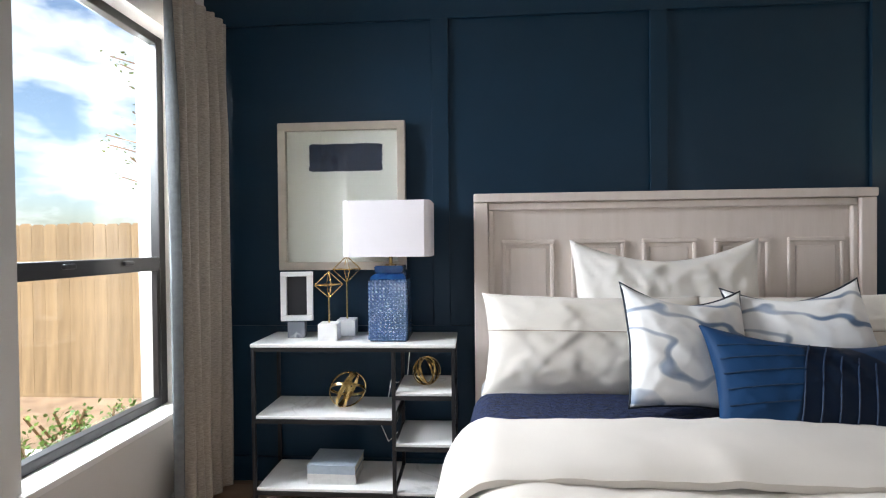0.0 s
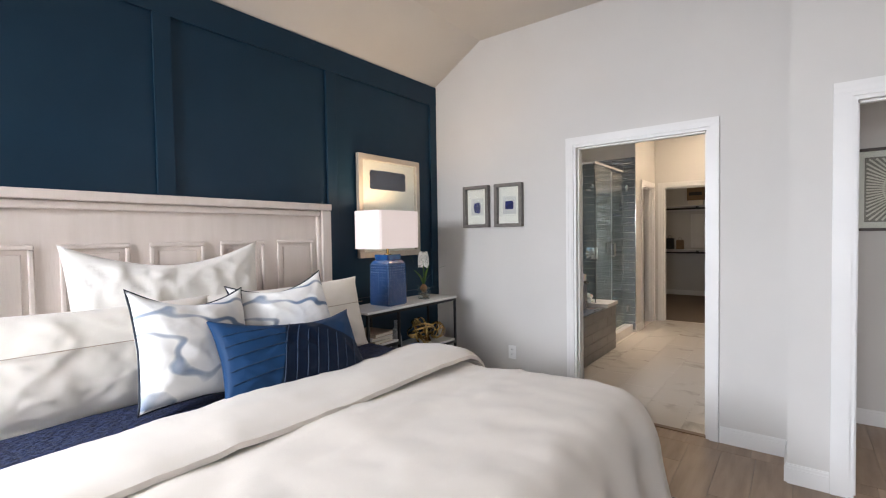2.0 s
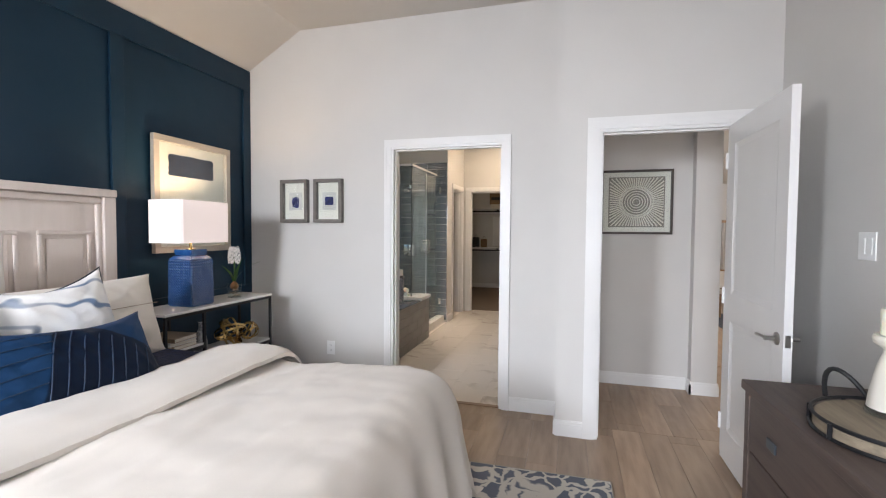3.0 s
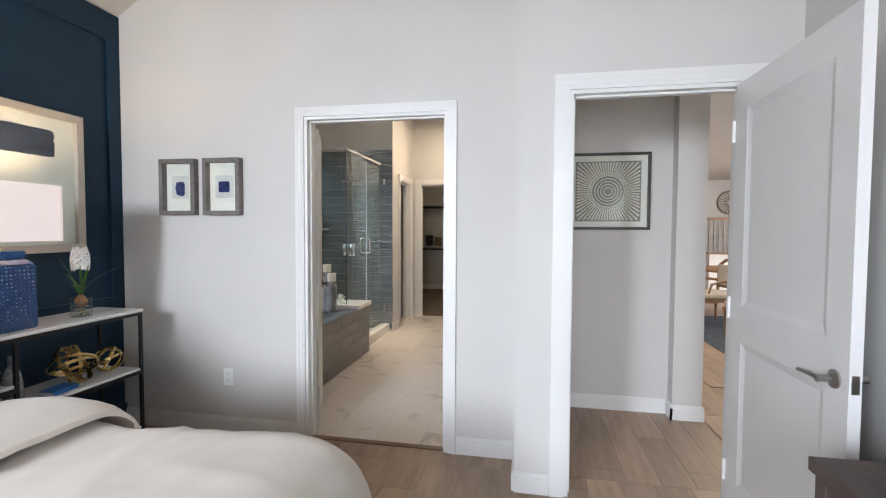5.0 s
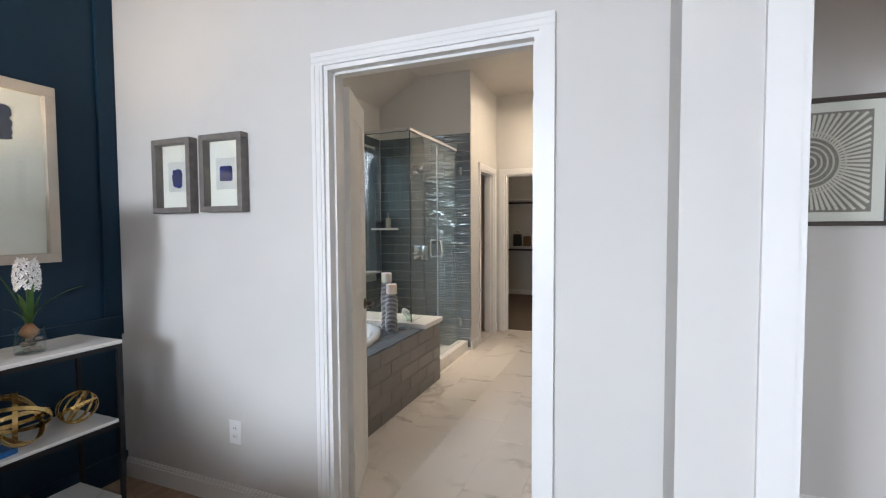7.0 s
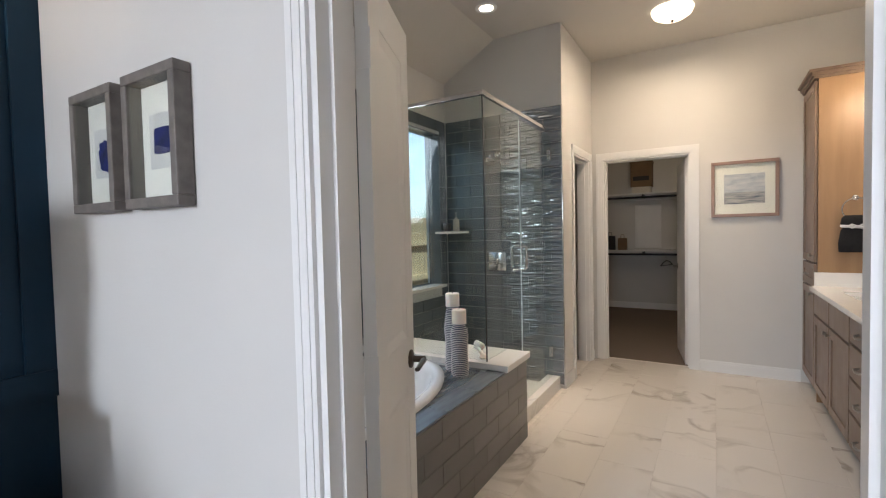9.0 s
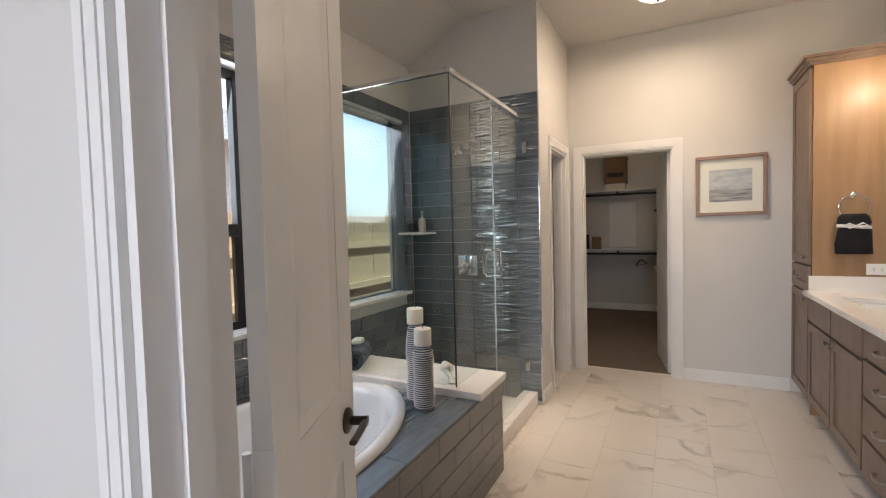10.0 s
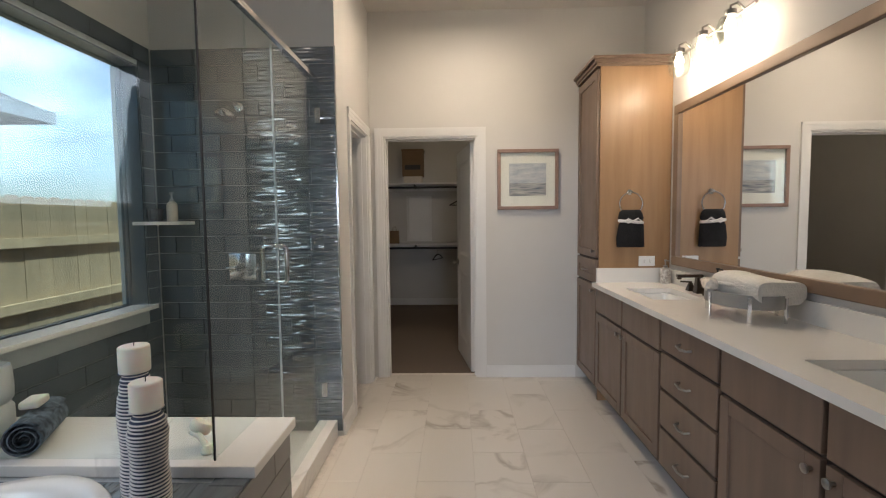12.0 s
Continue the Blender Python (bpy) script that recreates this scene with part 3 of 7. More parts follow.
# ---- cloth shapes ----
def pillow_bm(w, h, t, seed=0, nx=54, nz=36, ear=0.05, sag=0.0, wrinkle=0.007):
    bm = bmesh.new()
    off = Vector((seed * 3.7, seed * 1.9, 0.3))
    sides = []
    for s in (1, -1):
        g = []
        for i in range(nx + 1):
            row = []
            u = -1 + 2 * i / nx
            for j in range(nz + 1):
                v = -1 + 2 * j / nz
                pin = 1 - ear * (1 - abs(u * v) ** 1.5) * (abs(u) ** 3 + abs(v) ** 3)
                x, z = u * w / 2 * pin, v * h / 2 * pin
                if v > 0:
                    z -= sag * h * (1 - u * u) * v * v
                th = t / 2 * max(0.0, (1 - abs(u) ** 2.6) * (1 - abs(v) ** 2.6)) ** 0.55
                p = Vector((u * w * 3.2, v * h * 3.2, s * 0.7)) + off
                r = noise.noise(p * 1.6) * wrinkle * 0.8 + (1 - abs(noise.noise(Vector((u * w * 5 + v * 2, v * h * 3.0, s)) + off))) ** 7 * wrinkle * 0.9
                r += (1 - abs(noise.noise(Vector((u * w * 6 - v * 2.6, v * h * 7, s + 4)) + off))) ** 10 * wrinkle * 0.6
                # pulled folds running in from the corners
                for cu, cv in ((-1, 1), (1, 1), (-1, -1), (1, -1)):
                    du, dv = (u - cu) * w / 2, (v - cv) * h / 2
                    rad = math.hypot(du, dv)
                    ang = math.atan2(dv, du)
                    r += wrinkle * 0.4 * math.exp(-(rad / (0.36 * min(w, h) + 0.08)) ** 2) * math.sin(ang * 13 + seed * 1.7 + cu + 2 * cv) * min(1, rad / 0.06)
                r += wrinkle * 0.5 * math.sin(17 * (u * w * 0.9 + 0.35 * v * h) + 3 * noise.noise(p)) * max(0, noise.noise(p * 0.9 + Vector((5, 1, 2))))
                edge = (1 - abs(u) ** 6) * (1 - abs(v) ** 6)
                y = -s * (th + r * edge + 0.004)
                rim = i in (0, nx) or j in (0, nz)
                row.append(sides[0][i][j] if (rim and sides) else bm.verts.new((x, 0.0 if rim else y, z)))
            g.append(row)
        sides.append(g)
        for i in range(nx):
            for j in range(nz):
                q = (g[i][j], g[i + 1][j], g[i + 1][j + 1], g[i][j + 1])
                bm.faces.new(q if s == 1 else q[::-1])
    return bm


def rim_points(w, h, ear, sag, k=18):
    pts = []
    for side in range(4):
        for i in range(k):
            a = -1 + 2 * i / k
            u, v = ((a, -1), (1, a), (-a, 1), (-1, -a))[side]
            pin = 1 - ear * (1 - abs(u * v) ** 1.5) * (abs(u) ** 3 + abs(v) ** 3)
            z = v * h / 2 * pin
            if v > 0:
                z -= sag * h * (1 - u * u) * v * v
            pts.append((u * w / 2 * pin, 0, z))
    return pts


def pillow(name, m, w, h, t, material, label, seed, ear=0.05, sag=0.0, piping=None, seam=None, wrinkle=0.007):
    root = thing(name, m, label, "pillow", "pillows on the bed")
    part("cover", pillow_bm(w, h, t, seed, ear=ear, sag=sag, wrinkle=wrinkle), material, root, smooth=180)
    if piping:
        part("piping", tube(rim_points(w, h, ear, sag), 0.005, 6, True), piping, root, "dark navy cord piping", 180)
    if seam:
        z = h * 0.12
        pts = [(-w * 0.47 + w * 0.94 * i / 24, -(t / 2 * ((1 - abs(-0.94 + 1.88 * i / 24) ** 2.6) * (1 - 0.24 ** 2.6)) ** 0.55) - 0.0155, z) for i in range(25)]
        part("hem_stitch", tube(pts, 0.0022, 5), seam, root)
    return root


def pattern_mat(name):
    m = mat(name, (0.78, 0.77, 0.75), 0.85, vary=0.03, scale=4, sheen=0.2, bump=0.08, bump_scale=250)
    n, l = m.node_tree.nodes, m.node_tree.links
    b = n["Principled BSDF"]
    tc, mp = n.new("ShaderNodeTexCoord"), n.new("ShaderNodeMapping")
    mp.inputs["Scale"].default_value = (1.0, 0.2, 1.7)
    mp.inputs["Rotation"].default_value = (0, radians(18), 0)
    l.new(tc.outputs["Object"], mp.inputs[0])
    w = n.new("ShaderNodeTexWave")
    w.wave_type, w.bands_direction = "BANDS", "DIAGONAL"
    w.inputs["Scale"].default_value, w.inputs["Distortion"].default_value, w.inputs["Detail"].default_value, w.inputs["Detail Scale"].default_value = 2.0, 12.0, 2.0, 1.2
    l.new(mp.outputs[0], w.inputs[0])
    mr = n.new("ShaderNodeMapRange")
    mr.inputs[1].default_value, mr.inputs[2].default_value, mr.inputs[4].default_value = 0.88, 0.99, 1.6
    l.new(w.outputs["Fac"], mr.inputs[0])
    noi = n.new("ShaderNodeTexNoise")
    noi.inputs["Scale"].default_value = 6
    l.new(tc.outputs["Object"], noi.inputs[0])
    mul = n.new("ShaderNodeMath")
    mul.operation = "MULTIPLY"
    l.new(mr.outputs[0], mul.inputs[0])
    l.new(noi.outputs[0], mul.inputs[1])
    blot = n.new("ShaderNodeMapRange")
    blot.inputs[1].default_value, blot.inputs[2].default_value, blot.inputs[4].default_value = 0.50, 0.75, 0.28
    l.new(noi.outputs[0], blot.inputs[0])
    add = n.new("ShaderNodeMath")
    add.operation = "ADD"
    l.new(mul.outputs[0], add.inputs[0])
    l.new(blot.outputs[0], add.inputs[1])
    mix = n.new("ShaderNodeMix")
    mix.data_type = "RGBA"
    mix.inputs[6].default_value, mix.inputs[7].default_value = (0.78, 0.77, 0.75, 1), (0.11, 0.17, 0.27, 1)
    l.new(add.outputs[0], mix.inputs[0])
    l.new(mix.outputs[2], b.inputs["Base Color"])
    return m


WATERCOLOUR = pattern_mat("watercolour_cloth")

# ---- bed ----
bed = thing("bed", pose(0, 0, 0), "whitewashed wooden king bed with a panelled headboard", "bed")
HX0, HX1, HY0, HY1, HZ = -0.06, 1.94, 2.535, 2.61, 1.62
hb = part("headboard", boxes((HX0 + 0.02, HX1 - 0.02, HY0 + 0.03, HY1, 0.12, HZ - 0.02)), HEADBOARD, bed, "whitewashed wood headboard with five raised panels")
part("frame_cap", boxes((HX0, HX1, HY0 - 0.02, HY1 + 0.01, HZ - 0.045, HZ), bevel=0.006), HEADBOARD, hb)
for x0, x1 in ((HX0, HX0 + 0.075), (HX1 - 0.075, HX1)):
    part("frame_side", boxes((x0, x1, HY0 - 0.01, HY1 + 0.005, 0.0, HZ - 0.046), bevel=0.006), HEADBOARD, hb)
part("frame_bead", boxes((HX0 + 0.076, HX1 - 0.076, HY0 + 0.005, HY0 + 0.03, HZ - 0.085, HZ - 0.047), bevel=0.008), HEADBOARD, hb)
for x0 in (HX0 + 0.076, HX1 - 0.076 - 0.03):
    part("frame_bead", boxes((x0, x0 + 0.03, HY0 + 0.005, HY0 + 0.03, 0.6, HZ - 0.086), bevel=0.008), HEADBOARD, hb)
PW, PG = 0.232, 0.130
px = HX0 + 0.168
for k in range(5):
    x0 = px + k * (PW + PG)
    x1, z0, z1 = x0 + PW, 0.72, HZ - 0.265
    y0 = HY0 + 0.03
    for d in ((x0 - 0.022, x0, y0 - 0.014, y0, z0, z1), (x1, x1 + 0.022, y0 - 0.014, y0, z0, z1), (x0 - 0.022, x1 + 0.022, y0 - 0.014, y0, z1, z1 + 0.022)):
        part("panel_mould", boxes(d, bevel=0.006), HEADBOARD, hb)
    part("panel", boxes((x0 + 0.02, x1 - 0.02, y0 - 0.006, y0, z0, z1 - 0.02), bevel=0.005), HEADBOARD, hb)
part("mattress", boxes((-0.03, 1.91, 0.50, 2.52, 0.36, 0.665), bevel=0.05, seg=4), SHEET, bed, "mattress under a white sheet", 60)
part("box_base", boxes((-0.02, 1.90, 0.51, 2.52, 0.14, 0.355), bevel=0.01), DUVET, bed)
for x in (0.05, 1.83):
    for y in (0.58, 2.4):
        part("leg", boxes((x - 0.04, x + 0.04, y - 0.04, y + 0.04, 0, 0.14), bevel=0.004), HEADBOARD, bed)


def wrap(s, a, r):
    q = abs(s)
    if q < a - r:
        return s, 0.0
    th = (q - (a - r)) / r
    if th < math.pi / 2:
        return math.copysign(a - r + r * math.sin(th), s), r * (1 - math.cos(th))
    e = q - (a - r) - r * math.pi / 2
    return math.copysign(a + 0.22 * e, s), r + e


def cover(name, y0, y1, ztop, a, r, side_drop, foot, material, label, thick=0.02, puff=0.012, seed=0.0, lip=0.0):
    """A cloth laid over the bed: y0 the foot side, y1 the head side; foot: its drop at the foot."""
    bm = bmesh.new()
    cx, S, grids = 0.965, a + side_drop, []
    nx = 90
    tl = (y1 - y0) + foot
    ny = max(14, int(tl / 0.028))
    for lay in (0, 1):
        g = []
        for i in range(nx + 1):
            s = -S + 2 * S * i / nx
            x, dz = wrap(s, a, r)
            row = []
            for j in range(ny + 1):
                t = tl * j / ny
                back = tl - t
                yy, dy = y1 - t, 0.0
                if foot:
                    lim = y1 - y0
                    if t > lim - r:
                        w, dy = wrap(t - lim + 1.0, 1.0, r)
                        yy = y1 - (lim - 1.0 + w)
                fold = 0.0
                hang = max(dz, dy)
                if hang > 0.05:
                    fold = 0.022 * min(1, hang / 0.3) * math.sin((yy if dz > dy else x) * 21 + 2 * math.sin(yy * 3 + seed))
                p = Vector((x * 1.9, yy * 1.9, seed))
                z = ztop - dz - dy + puff * 1.7 * noise.noise(p) + puff * 0.9 * noise.noise(p * 2.7) + puff * 0.35 * noise.noise(p * 7) + puff * 0.55 * (1 - abs(noise.noise(Vector((x * 2.2 + yy * 1.2, yy * 4.5 - x, seed + 9))))) ** 9 + puff * 0.35 * (1 - abs(noise.noise(Vector((x * 7, yy * 3 + x * 2, seed + 3))))) ** 12
                if lip:
                    # rolled rim on the head side and at the seam
                    z += lip * (1 - min(1, t / 0.10) ** 2) * -0.35 + lip * math.sin(min(1, t / tl) * math.pi) ** 0.5
                z = max(z, 0.05 + 0.01 * math.sin(x * 9))
                xx = cx + x + (fold * math.copysign(1, x) if dz > dy else 0)
                yv = yy - (fold if dy >= dz else 0)
                row.append(bm.verts.new((xx, yv, z - (thick if lay else 0) * (1 if max(dz, dy) < 0.1 else 0.3)) if not lay else (xx - (thick * math.copysign(1, x) if dz > 0.08 else 0), yv + (thick if dy > 0.08 else 0), z - (thick if max(dz, dy) < 0.1 else 0.004))))
            g.append(row)
        grids.append(g)
    top, low = grids
    for i in range(nx):
        for j in range(ny):
            bm.faces.new((top[i][j], top[i + 1][j], top[i + 1][j + 1], top[i][j + 1]))
            bm.faces.new((low[i][j], low[i][j + 1], low[i + 1][j + 1], low[i + 1][j]))
    for i in range(nx):
        bm.faces.new((top[i + 1][0], top[i][0], low[i][0], low[i + 1][0]))
        bm.faces.new((top[i][ny], top[i + 1][ny], low[i + 1][ny], low[i][ny]))
    for j in range(ny):
        bm.faces.new((top[0][j], top[0][j + 1], low[0][j + 1], low[0][j]))
        bm.faces.new((top[nx][j + 1], top[nx][j], low[nx][j], low[nx][j + 1]))
    return solid(name, bm, material, label, "bedding", smooth=50)


cover("quilt", 1.50, 2.16, 0.692, 1.03, 0.07, 0.30, 0, QUILT, "navy textured quilt spread across the bed", 0.018, 0.004, 3.0)
duvet = cover("duvet", 0.415, 1.62, 0.70, 1.12, 0.19, 0.42, 0.46, DUVET, "pale oatmeal linen duvet hanging over the bed's foot", 0.02, 0.013, 1.0)
fold_ = cover("duvet_fold", 1.36, 1.83, 0.722, 1.135, 0.18, 0.40, 0, DUVET, "turned-down top of the oatmeal linen duvet", 0.02, 0.010, 7.0, lip=0.035)
fold_.parent = duvet
fold_.name = "turned_down_edge"
fold_["label"] = "turned-down top edge of the duvet"
del fold_["category"]

STITCH = mat("tan_stitch", (0.40, 0.33, 0.26), 0.9)
CORD = mat("navy_cord", (0.012, 0.018, 0.03), 0.8)
pillow("king_pillow", pose(0.48, 2.27, 0.885, -14, 1, 0), 1.02, 0.47, 0.20, PILLOW, "oatmeal linen king pillow with a hem stitch", 1, 0.07, seam=STITCH, wrinkle=0.010)
pillow("king_pillow", pose(1.47, 2.27, 0.885, -14, -1, 0), 1.02, 0.47, 0.20, PILLOW, "oatmeal linen king pillow with a hem stitch", 2, 0.07, seam=STITCH, wrinkle=0.010)
pillow("sham", pose(0.88, 2.415, 1.03, -9, 0, 0), 0.92, 0.70, 0.16, SHAM, "large white cotton sham leaning on the headboard", 3, 0.07, 0.13, wrinkle=0.012)
pillow("square_pillow", pose(0.79, 2.02, 0.935, -20, 5, 6), 0.52, 0.50, 0.17, WATERCOLOUR, "white and blue watercolour square pillow with navy piping", 4, 0.10, 0.12, CORD)
pillow("square_pillow", pose(1.28, 2.07, 0.945, -22, -5, -6), 0.53, 0.50, 0.17, WATERCOLOUR, "white and blue watercolour square pillow with navy piping", 5, 0.10, 0.12, CORD)
lum = pillow("lumbar_pillow", pose(1.165, 1.84, 0.85, -34, 4, -3), 0.76, 0.40, 0.16, VELVET, "deep blue velvet lumbar pillow with stitched arcs", 6, 0.08, 0.16)
# two-tone cloth: a darker pleated middle field between plainer ends
vn, vl = VELVET.node_tree.nodes, VELVET.node_tree.links
v_tc, v_sep = vn.new("ShaderNodeTexCoord"), vn.new("ShaderNodeSeparateXYZ")
vl.new(v_tc.outputs["Object"], v_sep.inputs[0])
edges = []
for cx_, cz_, limit in ((1.0, -0.33, -0.095), (-0.55, -1.0, -0.165)):
    mx_, mz_, sm_ = vn.new("ShaderNodeMath"), vn.new("ShaderNodeMath"), vn.new("ShaderNodeMath")
    mx_.operation = mz_.operation = "MULTIPLY"
    mx_.inputs[1].default_value, mz_.inputs[1].default_value = cx_, cz_
    vl.new(v_sep.outputs["X"], mx_.inputs[0])
    vl.new(v_sep.outputs["Z"], mz_.inputs[0])
    vl.new(mx_.outputs[0], sm_.inputs[0])
    vl.new(mz_.outputs[0], sm_.inputs[1])
    gt_ = vn.new("ShaderNodeMapRange")
    gt_.inputs[1].default_value, gt_.inputs[2].default_value = limit - 0.004, limit + 0.004
    vl.new(sm_.outputs[0], gt_.inputs[0])
    edges.append(gt_)
v_and, v_mix = vn.new("ShaderNodeMath"), vn.new("ShaderNodeMix")
v_and.operation = "MULTIPLY"
vl.new(edges[0].outputs[0], v_and.inputs[0])
vl.new(edges[1].outputs[0], v_and.inputs[1])
v_mix.data_type = "RGBA"
v_mix.inputs[6].default_value, v_mix.inputs[7].default_value = (0.006, 0.034, 0.095, 1), (0.002, 0.009, 0.026, 1)
vl.new(v_and.outputs[0], v_mix.inputs[0])
vl.new(v_mix.outputs[2], vn["Principled BSDF"].inputs["Base Color"])
vn["Principled BSDF"].inputs["Specular IOR Level"].default_value = 0.15
vn["Principled BSDF"].inputs["Sheen Weight"].default_value = 0.03
CHAIN = mat("blue_pleat", (0.007, 0.03, 0.08), 0.7, vary=0.3, scale=90)


def on_lumbar(u, v):
    """Point on the front of the lumbar cover, u and v from -1 to 1."""
    th = 0.08 * max(0, (1 - abs(u) ** 2.6) * (1 - abs(v) ** 2.6)) ** 0.55
    return (u * 0.38 * 0.965, -th - 0.0085, v * 0.2 * 0.965 - (0.16 * 0.4 * (1 - u * u) * v * v if v > 0 else 0))


for k in range(5):
    pts = []
    for i in range(13):
        s = i / 12
        z = -0.13 + 0.058 * k + 0.03 * s
        u = -0.93 + s * ((-0.10 + 0.33 * z) / 0.38 + 0.93)
        pts.append(on_lumbar(u, z / 0.2))
    part("stitched_pleat", tube(pts, 0.0024, 5), CHAIN, lum)
for k in range(8):
    pts = []
    for i in range(17):
        s = i / 16
        x, z = -0.135 + 0.058 * k + 0.055 * s + 0.05 * s * s, -0.165 + 0.33 * s
        if x / 0.38 < 0.9 and -0.55 * x - z > -0.16:
            pts.append(on_lumbar(x / 0.38, z / 0.2))
    if len(pts) > 3:
        part("stitched_pleat", tube(pts, 0.0028, 5), CHAIN, lum)


# ---- night stands ----
def shelf_unit(m, label, split, extra):
    """Black metal stand with marble shelves, 1.03 m wide; split: the x of the inner post; extra: side with the small shelves."""
    root = thing("shelf_unit", m, label, "shelf unit", "bedside shelf units")
    W, D, b = 1.03, 0.32, 0.018
    for x in (0, W - b):
        for y in (0, D - b):
            part("post", boxes((x, x + b, y, y + b, 0, 0.845), bevel=0.002), BLACK, root)
    for y in (0, D - b):
        part("inner_post", boxes((split, split + b, y, y + b, 0.11, 0.845), bevel=0.002), BLACK, root)
    part("top_slab", boxes((-0.004, W + 0.004, -0.004, D + 0.004, 0.848, 0.866), bevel=0.004), SHELF_MARBLE, root, "white veined marble top")

    def level(x0, x1, z):
        part("shelf_slab", boxes((x0 + b, x1, 0.006, D - 0.006, z - 0.016, z), bevel=0.003), SHELF_MARBLE, root, "white veined marble shelf")
        for y in (0, D - b):
            part("shelf_rail", boxes((x0 + b, x1, y, y + b, z - 0.036, z - 0.016)), BLACK, root)
        for x in (x0, x1):
            part("end_rail", boxes((x, x + b, b, D - b, z - 0.036, z - 0.016)), BLACK, root)

    for y in (0, D - b):
        part("top_rail", boxes((b, W - b, y, y + b, 0.828, 0.846)), BLACK, root)
    big, small = ((0, split), (split, W - b)) if extra == "hi" else ((split, W - b), (0, split))
    for z in (0.50, 0.135):
        level(*big, z)
    for z in (0.625, 0.37, 0.125):
        level(*small, z)
    return root


NS1, NS2 = (-1.19, 2.356), (2.03, 2.272)
shelf_unit(pose(NS1[0], NS1[1], 0), "black metal bedside shelf unit with white marble shelves", 0.715, "hi")
shelf_unit(pose(NS2[0], NS2[1], 0), "black metal bedside shelf unit half hidden by the bed", 0.31, "lo")


def dimple_mat(name):
    m = mat(name, (0.010, 0.040, 0.17), 0.22, vary=0.3, scale=30, color2=(0.02, 0.075, 0.24), coat=0.4)
    n, l = m.node_tree.nodes, m.node_tree.links
    b = n["Principled BSDF"]
    tc = n.new("ShaderNodeTexCoord")
    v = n.new("ShaderNodeTexVoronoi")
    v.inputs["Scale"].default_value, v.inputs["Randomness"].default_value = 52, 0.15
    l.new(tc.outputs["Object"], v.inputs[0])
    mr = n.new("ShaderNodeMath")
    mr.operation = "PINGPONG"
    mr.inputs[1].default_value = 0.28
    l.new(v.outputs["Distance"], mr.inputs[0])
    bp = n.new("ShaderNodeBump")
    bp.inputs["Strength"].default_value, bp.inputs["Distance"].default_value = 0.9, 0.02
    l.new(mr.outputs[0], bp.inputs["Height"])
    l.new(bp.outputs[0], b.inputs["Normal"])
    rmp = n.new("ShaderNodeMapRange")
    rmp.inputs[1].default_value, rmp.inputs[2].default_value = 0.16, 0.28
    l.new(mr.outputs[0], rmp.inputs[0])
    mix = n.new("ShaderNodeMix")
    mix.data_type = "RGBA"
    mix.inputs[6].default_value, mix.inputs[7].default_value = (0.010, 0.050, 0.17, 1), (0.16, 0.30, 0.52, 1)
    l.new(rmp.outputs[0], mix.inputs[0])
    l.new(mix.outputs[2], b.inputs["Base Color"])
    return m


DIMPLE = dimple_mat("dimpled_blue_ceramic")
SHADE_ON = glow_mat("lit_white_shade", (1.0, 0.80, 0.70), 0.17, (0.82, 0.78, 0.78))


def frustum(bm, w0, d0, z0, w1, d1, z1):
    a = [bm.verts.new((sx * w0 / 2, sy * d0 / 2, z0)) for sx, sy in ((-1, -1), (1, -1), (1, 1), (-1, 1))]
    b = [bm.verts.new((sx * w1 / 2, sy * d1 / 2, z1)) for sx, sy in ((-1, -1), (1, -1), (1, 1), (-1, 1))]
    bm.faces.new(a[::-1]), bm.faces.new(b)
    for i in range(4):
        j = (i + 1) % 4
        bm.faces.new((a[i], a[j], b[j], b[i]))
    return bm


